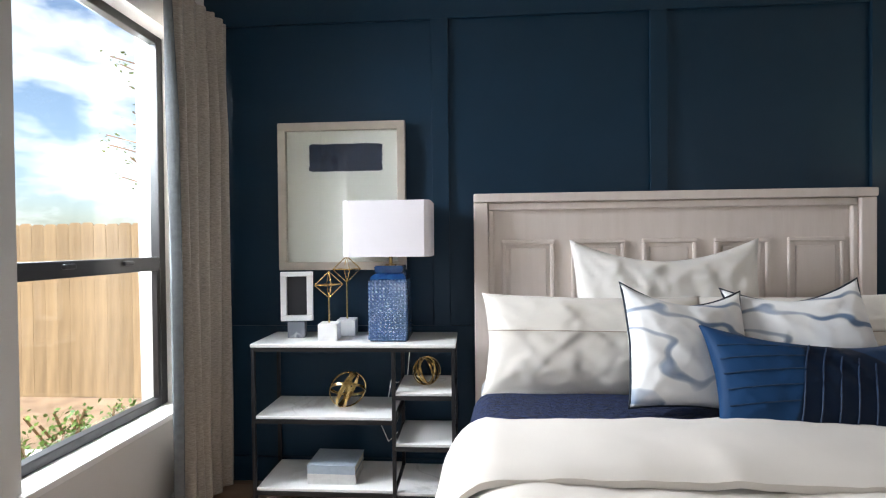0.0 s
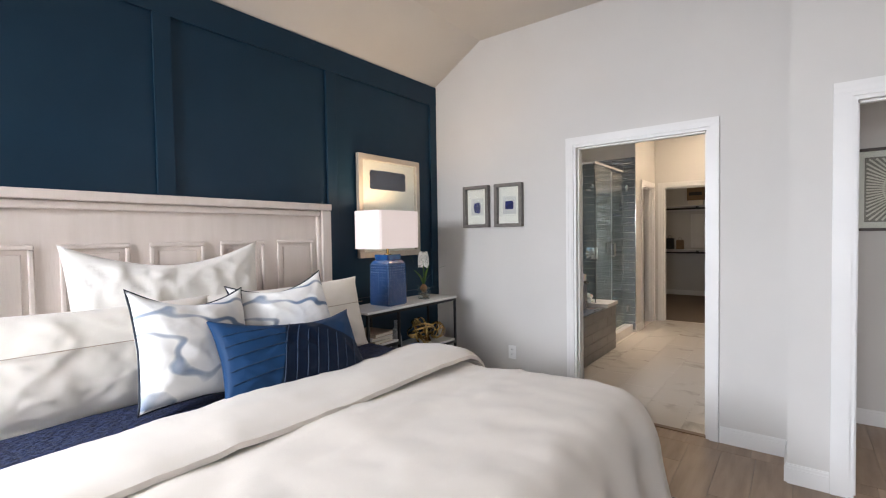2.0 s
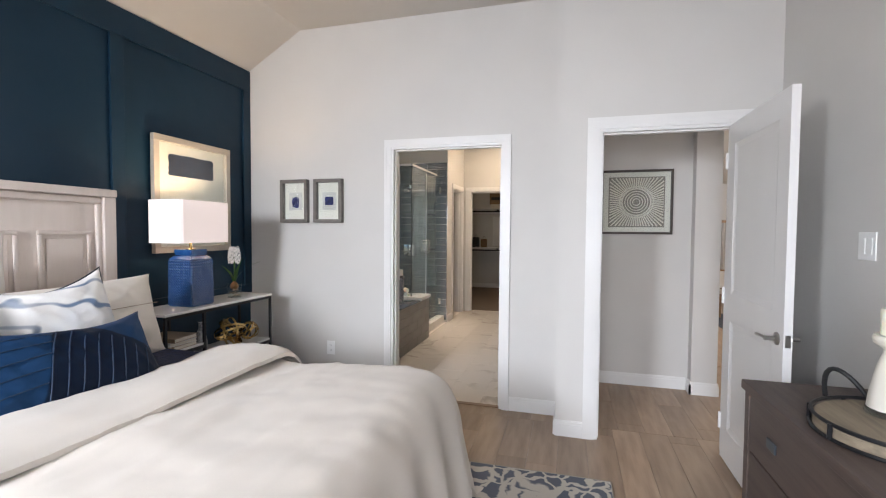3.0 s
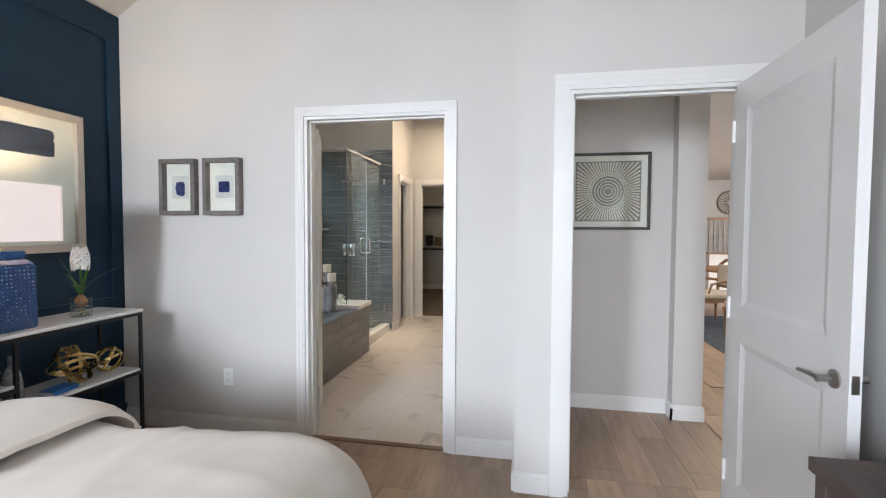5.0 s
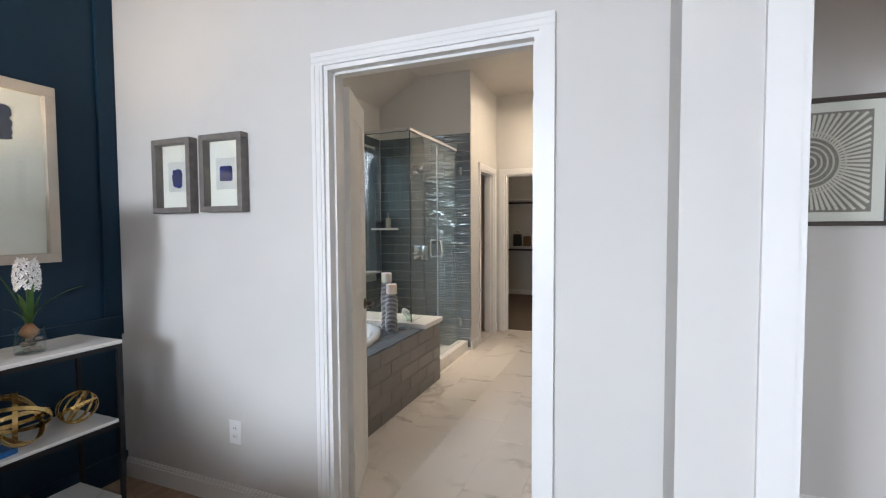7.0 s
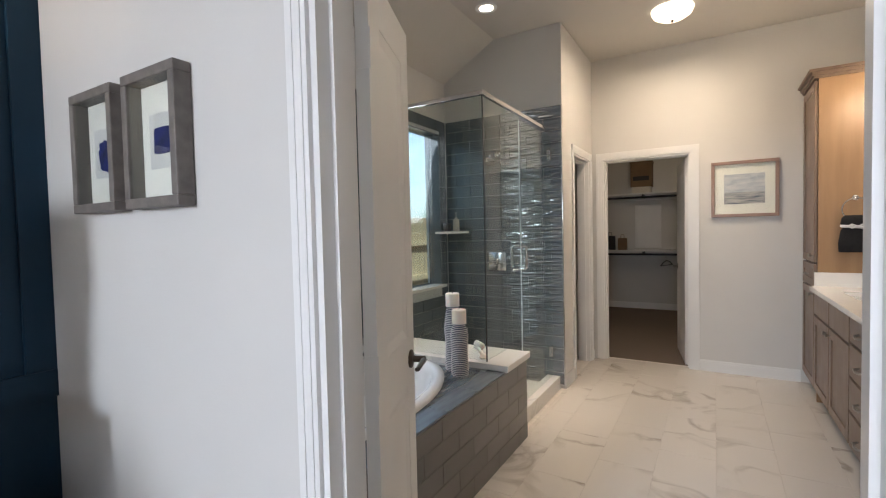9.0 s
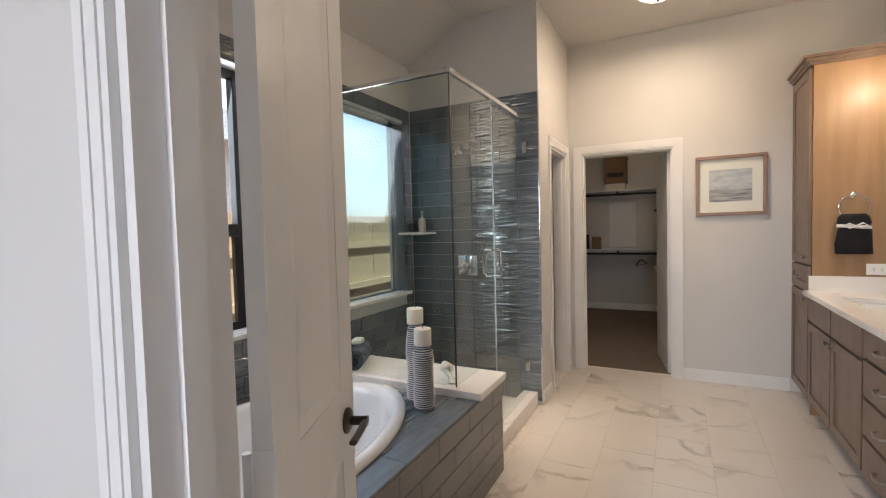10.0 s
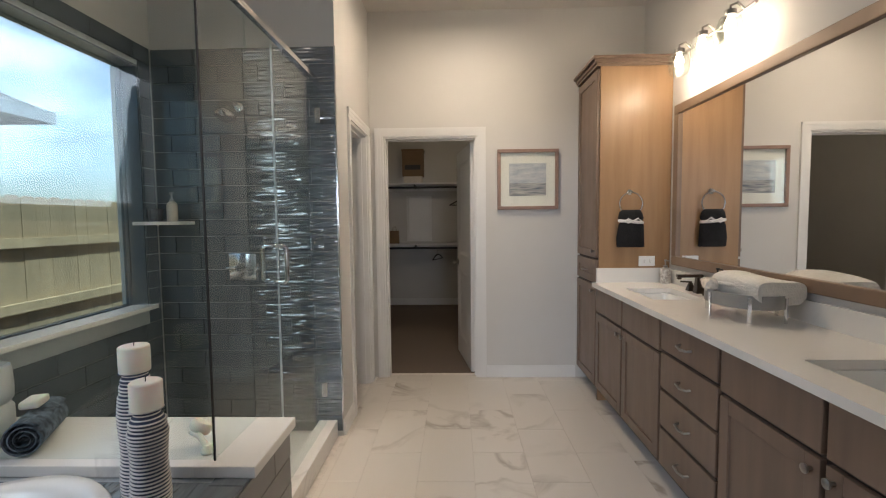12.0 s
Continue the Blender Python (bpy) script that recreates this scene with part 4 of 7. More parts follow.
def table_lamp(m, label, shade):
    root = thing("table_lamp", m, label, "table lamp", "bedside lamps")
    bm = frustum(bmesh.new(), 0.205, 0.205, 0, 0.20, 0.20, 0.318)
    bmesh.ops.bevel(bm, geom=bm.edges[:], offset=0.008, segments=2, affect="EDGES")
    part("body", bm, DIMPLE, root, "square blue body covered in small rings", 40)
    bm = frustum(bmesh.new(), 0.198, 0.198, 0.316, 0.145, 0.145, 0.345)
    frustum(bm, 0.14, 0.14, 0.344, 0.15, 0.15, 0.385)
    bmesh.ops.bevel(bm, geom=bm.edges[:], offset=0.006, segments=2, affect="EDGES")
    part("neck", bm, CERAMIC, root, "plain glazed blue neck", 40)
    part("stem", lathe([(0.03, 0.384), (0.03, 0.39), (0.010, 0.395), (0.010, 0.46), (0.017, 0.465), (0.017, 0.50)], 14), BRASS, root, "", 40)
    W, D, z0, z1, t = 0.445, 0.27, 0.432, 0.715, 0.006
    bm, rings = bmesh.new(), []
    for q, zz in ((0, z0), (0, z1), (t, z1), (t, z0)):
        ring = []
        for sx, sy in ((1, 1), (-1, 1), (-1, -1), (1, -1)):
            for da in (0, 45, 90):
                a = radians({(1, 1): 0, (-1, 1): 90, (-1, -1): 180, (1, -1): 270}[(sx, sy)] + da)
                ring.append(bm.verts.new((sx * (W / 2 - 0.03) + (0.03 - q) * math.cos(a), sy * (D / 2 - 0.03) + (0.03 - q) * math.sin(a), zz)))
        rings.append(ring)
    for a, b in zip(rings, rings[1:] + rings[:1]):
        for i in range(12):
            bm.faces.new((a[i], a[(i + 1) % 12], b[(i + 1) % 12], b[i]))
    part("shade", bm, shade, root, "white rectangular fabric shade")
    part("spider", tube([(-W / 2 + t, 0, z1 - 0.012), (0, 0, z1 - 0.004), (W / 2 - t, 0, z1 - 0.012)], 0.003, 6), NICKEL, root)
    part("finial", lathe([(0.006, z1 - 0.006), (0.009, z1 + 0.006), (0.004, z1 + 0.014)], 10), NICKEL, root)
    part("bulb", lathe([(0.013, 0.50), (0.03, 0.53), (0.033, 0.56), (0.02, 0.59), (0.004, 0.60)], 14), WHITE_PLASTIC if shade is SHADE_OFF else GLOW_BULB, root, "", 60)
    return root


GLOW_BULB = glow_mat("lit_bulb", (1, 0.75, 0.45), 5)
table_lamp(pose(-0.50, 2.515, 0.8665), "blue ceramic table lamp with an unlit white rectangular shade", SHADE_OFF)
table_lamp(pose(2.395, 2.43, 0.8665), "blue ceramic table lamp with a lit white rectangular shade", SHADE_ON)
lamp("bedside_bulb", "AREA", 3.2, look((2.395, 2.43, 1.45), (2.395, 2.44, 3.0)), (1, 0.74, 0.45), 0.16)


def cord(pts, label):
    c = solid("lamp_cord", tube(pts, 0.003, 6), WHITE_PLASTIC, label, "cord")
    return c


cord([(-0.42, 2.67, 0.84), (-0.43, 2.665, 0.72), (-0.44, 2.66, 0.60), (-0.50, 2.655, 0.585), (-0.53, 2.66, 0.60), (-0.56, 2.665, 0.44), (-0.60, 2.665, 0.36), (-0.55, 2.66, 0.25), (-0.50, 2.67, 0.30)], "thin pale lamp cord hanging behind the shelves")


# ---- framed art ----
def art(name, m, w, h, depth, border, frame_mat, label, picture):
    """A framed picture in the local x-z plane centred on 0, hung facing -y."""
    root = thing(name, m, label, "picture")
    for d in ((-w / 2, w / 2, -depth, 0, h / 2 - border, h / 2), (-w / 2, w / 2, -depth, 0, -h / 2, -h / 2 + border), (-w / 2, -w / 2 + border, -depth, 0, -h / 2 + border, h / 2 - border), (w / 2 - border, w / 2, -depth, 0, -h / 2 + border, h / 2 - border)):
        part("frame_bar", boxes(d, bevel=0.003), frame_mat, root)
    back = min(0.006, depth * 0.4)
    part("mat_board", boxes((-w / 2 + border, w / 2 - border, -back, -0.001, -h / 2 + border, h / 2 - border)), MATBOARD, root)
    picture(root, back)
    g = part("glazing", boxes((-w / 2 + border, w / 2 - border, -depth + 0.005, -depth + 0.007, -h / 2 + border, h / 2 - border)), GLASS, root)
    g.visible_shadow = False
    return root


def blot(w, h, seed, cx=0.0, cz=0.0, y0=0.0, y1=0.0, n=40, rough=0.08, square=1.0):
    """A flat ragged patch standing at y1..y0."""
    bm = bmesh.new()
    rs = random.Random(seed)
    a, b = [], []
    for i in range(n):
        th = 2 * math.pi * i / n
        c, s = math.cos(th), math.sin(th)
        k = 1 / max(abs(c), abs(s)) if square >= 1 else 1 / (abs(c) ** 4 + abs(s) ** 4) ** 0.25 * square
        k *= 1 + rs.uniform(-rough, rough)
        x, z = cx + c * k * w / 2, cz + s * k * h / 2
        a.append(bm.verts.new((x, y0, z)))
        b.append(bm.verts.new((x, y1, z)))
    bm.faces.new(a), bm.faces.new(b[::-1])
    for i in range(n):
        j = (i + 1) % n
        bm.faces.new((a[i], b[i], b[j], a[j]))
    return bm


def ink_bar(seed, cx, cz):
    def draw(root, back):
        part("print", blot(0.42, 0.155, seed, cx, cz, -back - 0.0005, -back - 0.002, 60, 0.025), NAVY_INK, root, "dark blue ink print")
    return draw


art("large_picture", pose(-0.80, YH - 0.019, 1.635), 0.725, 0.83, 0.035, 0.045, PALEFRAME, "large pale framed ink print under glass", ink_bar(1, 0.02, 0.22))
art("large_picture", pose(2.675, YH - 0.019, 1.635), 0.725, 0.83, 0.035, 0.045, PALEFRAME, "large pale framed ink print lit by the lamp", ink_bar(2, -0.01, 0.22))


def ink_spot(seed, ragged):
    def draw(root, back):
        part("paper", blot(0.13, 0.15, seed + 5, 0, 0.0, -back - 0.0005, -back - 0.002, 40, 0.01), mat("pale_paper_%s" % ("a" if ragged else "b"), (0.66, 0.64, 0.62), 0.9), root)
        part("ink_spot", blot(0.072 if ragged else 0.08, 0.10 if ragged else 0.072, seed, 0, -0.01 if ragged else 0.0, -back - 0.0025, -back - 0.004, 36, 0.12 if ragged else 0.03, 0.95 if ragged else 1.0), BLUE_INK, root, "small dark blue ink blot")
    return draw


art("small_picture", pose(XB - 0.001, 2.218, 1.641, 0, 0, -90), 0.266, 0.370, 0.048, 0.028, GREYFRAME, "small grey shadow-box frame with an ink blot", ink_spot(11, True))
art("small_picture", pose(XB - 0.001, 1.890, 1.641, 0, 0, -90), 0.266, 0.370, 0.048, 0.028, GREYFRAME, "small grey shadow-box frame with a blue square", ink_spot(12, False))


def sunburst(root, back):
    grey = mat("grey_backing", (0.27, 0.245, 0.215), 0.9, vary=0.05)
    part("backing", boxes((-0.235, 0.235, -back - 0.002, -back - 0.0005, -0.225, 0.225)), grey, root, "grey backing of the cut-paper work")
    paper = mat("cut_paper", (0.75, 0.70, 0.62), 0.9)
    n = 64
    for k in range(n):
        a = 2 * math.pi * k / n
        r0, c, s = 0.12, math.cos(a), math.sin(a)
        r1 = min(0.225 / max(abs(c), 1e-3), 0.215 / max(abs(s), 1e-3), 0.30)
        bm = bmesh.new()
        q = Vector((-s, 0, c)) * 0.0038
        d = Vector((c, 0, s))
        vs = []
        for y in (-back - 0.003, -back - 0.006):
            for rr, sg in ((r0, -1), (r0, 1), (r1, 1.6), (r1, -1.6)):
                p = d * rr + q * sg
                vs.append(bm.verts.new((p.x, y, p.z)))
        for f in ((0, 1, 2, 3), (7, 6, 5, 4), (0, 4, 5, 1), (1, 5, 6, 2), (2, 6, 7, 3), (3, 7, 4, 0)):
            bm.faces.new([vs[i] for i in f])
        part("ray", bm, paper, root)
    for rr in (0.03, 0.052, 0.074, 0.096, 0.118, 0.14):
        part("ring", tube([(rr * math.cos(2 * math.pi * i / 40), -back - 0.006, rr * math.sin(2 * math.pi * i / 40)) for i in range(40)], 0.0042, 5, True), paper, root)


art("hall_picture", pose(XHALL - 0.001, -0.665, 1.662, 0, 0, -90), 0.60, 0.575, 0.03, 0.02, DARKFRAME, "dark framed cut-paper sunburst on the hall wall", sunburst)


def seascape(root, back):
    part("sky_print", boxes((-0.155, 0.155, -back - 0.002, -back - 0.0005, -0.03, 0.135)), mat("painted_sky", (0.62, 0.60, 0.60), 0.8, vary=0.3, scale=9, color2=(0.36, 0.39, 0.46), stretch=(1, 1, 3)), root, "cloudy painted sky")
    part("sea_print", boxes((-0.155, 0.155, -back - 0.002, -back - 0.0005, -0.135, -0.03)), mat("painted_sea", (0.50, 0.47, 0.45), 0.8, vary=0.3, scale=7, color2=(0.10, 0.12, 0.17), stretch=(1, 1, 9)), root, "dark streaked painted sea")


PINKFRAME = mat("rose_brown_frame", (0.30, 0.19, 0.145), 0.4, vary=0.1, scale=8)
art("seascape_picture", pose(XF - 0.001, 0.362, 1.706, 0, 0, -90), 0.512, 0.505, 0.03, 0.028, PINKFRAME, "brown framed seascape print on the bathroom wall", seascape)


# ---- small things in the bedroom ----
def orb(m, r, label):
    """Open sphere of flat brass bands."""
    root = thing("brass_orb", m, label, "decorative orb", "brass orbs")
    rs = random.Random(int(r * 1000))
    for k in range(5):
        e = Euler((rs.uniform(0, 3.1), rs.uniform(0, 3.1), rs.uniform(0, 3.1))).to_matrix()
        n, w = 44, r * 0.07
        bm = bmesh.new()
        rings = []
        for i in range(n):
            a = 2 * math.pi * i / n
            sec = []
            for dr, dz in ((-0.004, -w), (0.0, -w), (0.0, w), (-0.004, w)):
                p = e @ Vector(((r - k * 0.0012 + dr) * math.cos(a), (r - k * 0.0012 + dr) * math.sin(a), dz))
                sec.append(bm.verts.new(p + Vector((0, 0, r))))
            rings.append(sec)
        for i in range(n):
            a, b = rings[i], rings[(i + 1) % n]
            for q in range(4):
                bm.faces.new((a[q], a[(q + 1) % 4], b[(q + 1) % 4], b[q]))
        part("band", bm, BRASS, root, "", 40)
    return root


orb(pose(-0.735, 2.50, 0.498), 0.098, "large open orb of brass bands on a marble shelf")
orb(pose(-0.315, 2.50, 0.623), 0.075, "small open orb of brass bands on a marble shelf")
orb(pose(2.70, 2.37, 0.498), 0.115, "large open orb of brass bands on a marble shelf")
orb(pose(2.94, 2.40, 0.498), 0.078, "small open orb of brass bands on a marble shelf")


def book(m, w, d, h, cover_mat, label):
    root = thing("book", m, label, "book", "stacked books")
    part("pages", boxes((-w / 2 + 0.004, w / 2 - 0.004, -d / 2 + 0.004, d / 2 - 0.004, 0.003, h - 0.003)), PAGE, root)
    part("front_cover", boxes((-w / 2, w / 2, -d / 2, d / 2, h - 0.003, h)), cover_mat, root)
    part("back_cover", boxes((-w / 2, w / 2, -d / 2, d / 2, 0, 0.003)), cover_mat, root)
    part("spine", boxes((-w / 2, -w / 2 + 0.003, -d / 2, d / 2, 0.003, h - 0.003)), cover_mat, root)
    return root


BOOK_BLUE = mat("pale_blue_cloth", (0.36, 0.43, 0.50), 0.7, vary=0.05, scale=40)
BOOK_GREY = mat("pale_grey_cloth", (0.62, 0.62, 0.60), 0.7, vary=0.05, scale=40)
BOOK_BLACK = mat("black_cloth_cover", (0.015, 0.016, 0.02), 0.6)
BOOK_TAN = mat("tan_cloth", (0.40, 0.31, 0.22), 0.7)
z = 0.1355
for k, (h, mt, a) in enumerate(((0.028, BOOK_GREY, 3), (0.024, BOOK_GREY, 2), (0.044, BOOK_BLUE, 1))):
    book(pose(-0.80, 2.50, z, 0, 0, a + 88), 0.19, 0.25, h, mt, "pale cloth-bound book in a stack on the shelf")
    z += h + 0.0005
z = 0.1355
for k, (h, mt, a) in enumerate(((0.03, BOOK_TAN, -4), (0.03, BOOK_TAN, 2), (0.03, BOOK_BLACK, -1))):
    book(pose(2.66, 2.42, z, 0, 0, a + 90), 0.20, 0.26, h, mt, "cloth-bound book lying on the low shelf")
    z += h + 0.0005
z = 0.6255
for k, (h, mt, a) in enumerate(((0.025, BOOK_TAN, 4), (0.022, BOOK_GREY, -3), (0.026, BOOK_TAN, 6))):
    book(pose(2.185, 2.40, z, 0, 0, a), 0.20, 0.24, h, mt, "worn cloth-bound book in a small stack")
    z += h + 0.0005
book(pose(2.60, 2.35, 0.5005, 0, 0, 97), 0.09, 0.15, 0.022, mat("bright_blue_cover", (0.02, 0.14, 0.42), 0.5), "small bright blue book on the shelf")

# photo frame on a marble foot
pf = thing("photo_frame", pose(-1.015, 2.53, 0.8665, 0, 0, 8), "white upright photo frame on a grey marble foot", "photo frame")
part("foot", boxes((-0.045, 0.045, -0.03, 0.03, 0, 0.085), bevel=0.004), marble_mat("grey_marble", (0.20, 0.22, 0.25), (0.72, 0.72, 0.72), 7, 0.25, 0.06), pf, "grey veined marble block")
for d in ((-0.085, 0.085, -0.012, 0.012, 0.088, 0.118), (-0.085, 0.085, -0.012, 0.012, 0.327, 0.352), (-0.085, -0.053, -0.012, 0.012, 0.118, 0.327), (0.053, 0.085, -0.012, 0.012, 0.118, 0.327)):
    part("frame_bar", boxes(d, bevel=0.004), WHITE_PLASTIC, pf)
part("backing", boxes((-0.052, 0.052, 0.004, 0.010, 0.119, 0.326)), BOOK_BLACK, pf, "black backing")


def wire_stand(m, rod, s, label):
    root = thing("wire_sculpture", m, label, "ornament", "wire sculptures")
    part("marble_block", boxes((-0.05, 0.05, -0.045, 0.045, 0, 0.088), bevel=0.003), SHELF_MARBLE, root, "white marble block")
    part("rod", tube([(0, 0, 0.088), (0, 0, 0.088 + rod)], 0.005), BRASS, root)
    c, b = 0.088 + rod, bmesh.new()
    eq = [Vector((s * math.cos(a), s * math.sin(a), c + s * 0.95)) for a in (0.4, 0.4 + math.pi / 2, 0.4 + math.pi, 0.4 + 1.5 * math.pi)]
    top, low = Vector((0, 0, c + s * 1.9)), Vector((0, 0, c))
    for i in range(4):
        for p, q in ((eq[i], eq[(i + 1) % 4]), (eq[i], top), (eq[i], low)):
            part("wire", tube([p, q], 0.0026, 6), BRASS, root)
    part("wire", tube([eq[0], eq[2]], 0.0022, 6), BRASS, root)
    part("wire", tube([eq[1], eq[3]], 0.0022, 6), BRASS, root)
    return root


wire_stand(pose(-0.82, 2.47, 0.8665, 0, 0, 4), 0.13, 0.072, "brass wire diamond on a white marble block")
wire_stand(pose(-0.76, 2.60, 0.8665, 0, 0, 4), 0.20, 0.076, "tall brass wire diamond on a white marble block")

# hyacinth in a glass
hy = thing("hyacinth", pose(2.77, 2.39, 0.8665) @ Matrix.Scale(1.08, 4), "white hyacinth bulb on pebbles in a clear glass", "potted flower")
part("glass_vase", lathe([(0.046, 0.0), (0.048, 0.004), (0.048, 0.10), (0.045, 0.10), (0.045, 0.006), (0.001, 0.006)], 24), GLASS, hy, "clear glass cylinder", 40)
rs = random.Random(5)
PEB = mat("pebbles", (0.42, 0.33, 0.25), 0.5, vary=0.4, scale=20)
for k in range(16):
    bm = bmesh.new()
    bmesh.ops.create_icosphere(bm, subdivisions=1, radius=0.011)
    a, r = rs.uniform(0, 6.28), rs.uniform(0.004, 0.031)
    part("pebble", bm, PEB, hy, "", 180, pose(r * math.cos(a), r * math.sin(a), 0.018 + 0.016 * (k // 6), 0, 0, 0) @ Matrix.Diagonal((1.2, 0.9, 0.7, 1)))
part("bulb", lathe([(0.010, 0.055), (0.027, 0.07), (0.030, 0.085), (0.017, 0.105), (0.006, 0.12)], 14), mat("bulb_skin", (0.36, 0.17, 0.07), 0.6, vary=0.3, scale=30), hy, "papery brown bulb", 60)
part("stalk", tube([(0, 0, 0.11), (0.002, 0, 0.2), (0.0, 0.002, 0.29)], 0.006), GREEN, hy)
for k in range(6):
    a = k * 1.05 + 0.3
    ln = 0.12 + 0.05 * (k % 3)
    bm, n = bmesh.new(), 8
    L, Rr = [], []
    for i in range(n + 1):
        u = i / n
        r = 0.006 + ln * 0.75 * u ** 1.5 * (1 if k % 2 else 0.55)
        z = 0.105 + ln * u * (1 - 0.35 * u * (k % 2))
        wv = 0.010 * math.sin(math.pi * min(1, 0.25 + u * 0.75))
        c, s = math.cos(a), math.sin(a)
        L.append(bm.verts.new((r * c - wv * s, r * s + wv * c, z)))
        Rr.append(bm.verts.new((r * c + wv * s, r * s - wv * c, z + 0.003)))
    for i in range(n):
        bm.faces.new((L[i], Rr[i], Rr[i + 1], L[i + 1]))
    part("leaf", bm, GREEN, hy, "", 180)
bm = bmesh.new()
for k in range(70):
    a, zz = k * 2.399, 0.245 + 0.115 * k / 70
    r = 0.036 * (1 - ((zz - 0.29) / 0.085) ** 2) ** 0.5 if abs(zz - 0.29) < 0.085 else 0.008
    c = Vector((r * math.cos(a), r * math.sin(a), zz))
    for q in range(5):
        b = q * 1.2566 + a
        d = Vector((math.cos(a), math.sin(a), 0.1)) * 0.006 + 0.011 * (math.cos(b) * Vector((-math.sin(a), math.cos(a), 0)) + math.sin(b) * Vector((0, 0, 1)))
        e = d.cross(Vector((math.cos(a), math.sin(a), 0))).normalized() * 0.004
        bm.faces.new([bm.verts.new(c), bm.verts.new(c + d * 0.7 + e), bm.verts.new(c + d * 1.2), bm.verts.new(c + d * 0.7 - e)])
part("flower_head", bm, PETAL, hy, "dense head of white florets")

# patterned bottle on the second unit
bt = thing("patterned_bottle", pose(2.36, 2.32, 0.5005), "grey patterned ceramic bottle on the marble shelf", "bottle")
part("body", lathe([(0.03, 0), (0.038, 0.02), (0.04, 0.12), (0.03, 0.18), (0.014, 0.21), (0.014, 0.25), (0.018, 0.255)], 20), mat("grey_pattern", (0.10, 0.11, 0.12), 0.4, vary=0.5, scale=60, color2=(0.4, 0.4, 0.4)), bt, "", 40)


def outlet(name, m, label, wide=False, switch=False):
    root = thing(name, m, label, "wall plate")
    w, h = (0.075, 0.118) if not wide else (0.118, 0.118)
    part("plate", boxes((-w / 2, w / 2, -0.006, 0, -h / 2, h / 2), bevel=0.003), WHITE_PLASTIC, root)
    if switch:
        for x in (-0.024, 0.024):
            part("rocker", boxes((x - 0.017, x + 0.017, -0.009, -0.0062, -0.033, 0.033), bevel=0.001), WHITE_PLASTIC, root)
    else:
        for z in (-0.021, 0.021):
            s = part("socket", boxes((-0.017, 0.017, -0.008, -0.0062, z - 0.0145, z + 0.0145), bevel=0.001), WHITE_PLASTIC, root)
            for x in (-0.006, 0.006):
                part("slot", boxes((x - 0.0012, x + 0.0012, -0.0085, -0.0081, z - 0.004, z + 0.006)), BOOK_BLACK, s)
    return root


outlet("wall_outlet", pose(XB, 1.88, 0.375, 0, 0, -90), "white duplex outlet on the greige wall")
outlet("light_switch", pose(2.137, YR, 1.338, 0, 0, 180), "white double rocker switch on the greige wall", True, True)


# ---- doors ----
def door_leaf(name, m, w, label, h=2.03, handle=BRONZE, lever=1, rail_z=0.93, hinges=True, pin=-0.006):
    """Two-panel white door; hinge edge at x = 0, thickness along y 0..0.035."""
    root = thing(name, m, label, "door", kind="structure")
    t, st = 0.035, 0.115 if w > 0.6 else 0.095
    part("slab_core", boxes((0.004, w - 0.004, 0.008, t - 0.008, 0.004, h - 0.004)), TRIM, root)
    for d in ((0, st, 0, t, 0, h), (w - st, w, 0, t, 0, h), (st, w - st, 0, t, 0, 0.20), (st, w - st, 0, t, 0.86, 1.02), (st, w - st, 0, t, h - 0.125, h)):
        part("frame_rail", boxes(d), TRIM, root)
    for z0, z1 in ((0.20, 0.86), (1.02, h - 0.125)):
        for y0, y1 in ((0.0015, 0.0082), (t - 0.0082, t - 0.0015)):
            bm = bmesh.new()
            yo, yi = (y0, y1) if y0 < 0.01 else (y1, y0)
            o = [(st, z0), (w - st, z0), (w - st, z1), (st, z1)]
            i_ = [(st + 0.03, z0 + 0.03), (w - st - 0.03, z0 + 0.03), (w - st - 0.03, z1 - 0.03), (st + 0.03, z1 - 0.03)]
            A = [bm.verts.new((x, yo, z)) for x, z in o]
            B = [bm.verts.new((x, yi, z)) for x, z in i_]
            for k in range(4):
                j = (k + 1) % 4
                bm.faces.new((A[k], A[j], B[j], B[k]))
            bm.faces.new(B)
            part("panel", bm, TRIM, root)
    for y, sg in ((0, -1), (t, 1)):
        hx, hz = w - 0.062, rail_z
        hd = part("handle", lathe([(0.030, 0), (0.030, 0.006), (0.024, 0.010), (0.011, 0.012), (0.011, 0.045), (0.012, 0.052)], 18), handle, root, "dark bronze lever handle", 40, Matrix.Translation((hx, y, hz)) @ Matrix.Rotation(radians(90 * -sg), 4, "X"))
        bm = tube([(hx, y + sg * 0.046, hz), (hx - 0.05, y + sg * 0.050, hz + 0.002), (hx - 0.105, y + sg * 0.046, hz - 0.004)], 0.010, 8, flat=0.7)
        part("lever", bm, handle, root, "", 50)
    part("latch_plate", boxes((w - 0.0005, w + 0.0015, 0.007, 0.028, rail_z - 0.028, rail_z + 0.028)), handle, root)
    if hinges:
        for z in (0.22, 1.0, 1.82):
            hg = part("hinge", tube([(-0.006, pin, z - 0.05), (-0.006, pin, z + 0.05)], 0.007, 10), TRIM, root, "white painted hinge", 50)
            part("hinge_leaf", boxes((-0.0025, -0.0002, -0.004, 0.032, z - 0.05, z + 0.05)), TRIM, hg)
    return root


# entry door, swung into the bedroom against the dresser wall
door_leaf("door_entry", Matrix.Translation((2.985, -1.056, 0.008)) @ Matrix.Rotation(radians(180), 4, "Z") @ Matrix.Translation((0, -0.035, 0)), 0.815, "white two-panel entry door standing open", handle=NICKEL, rail_z=0.90)
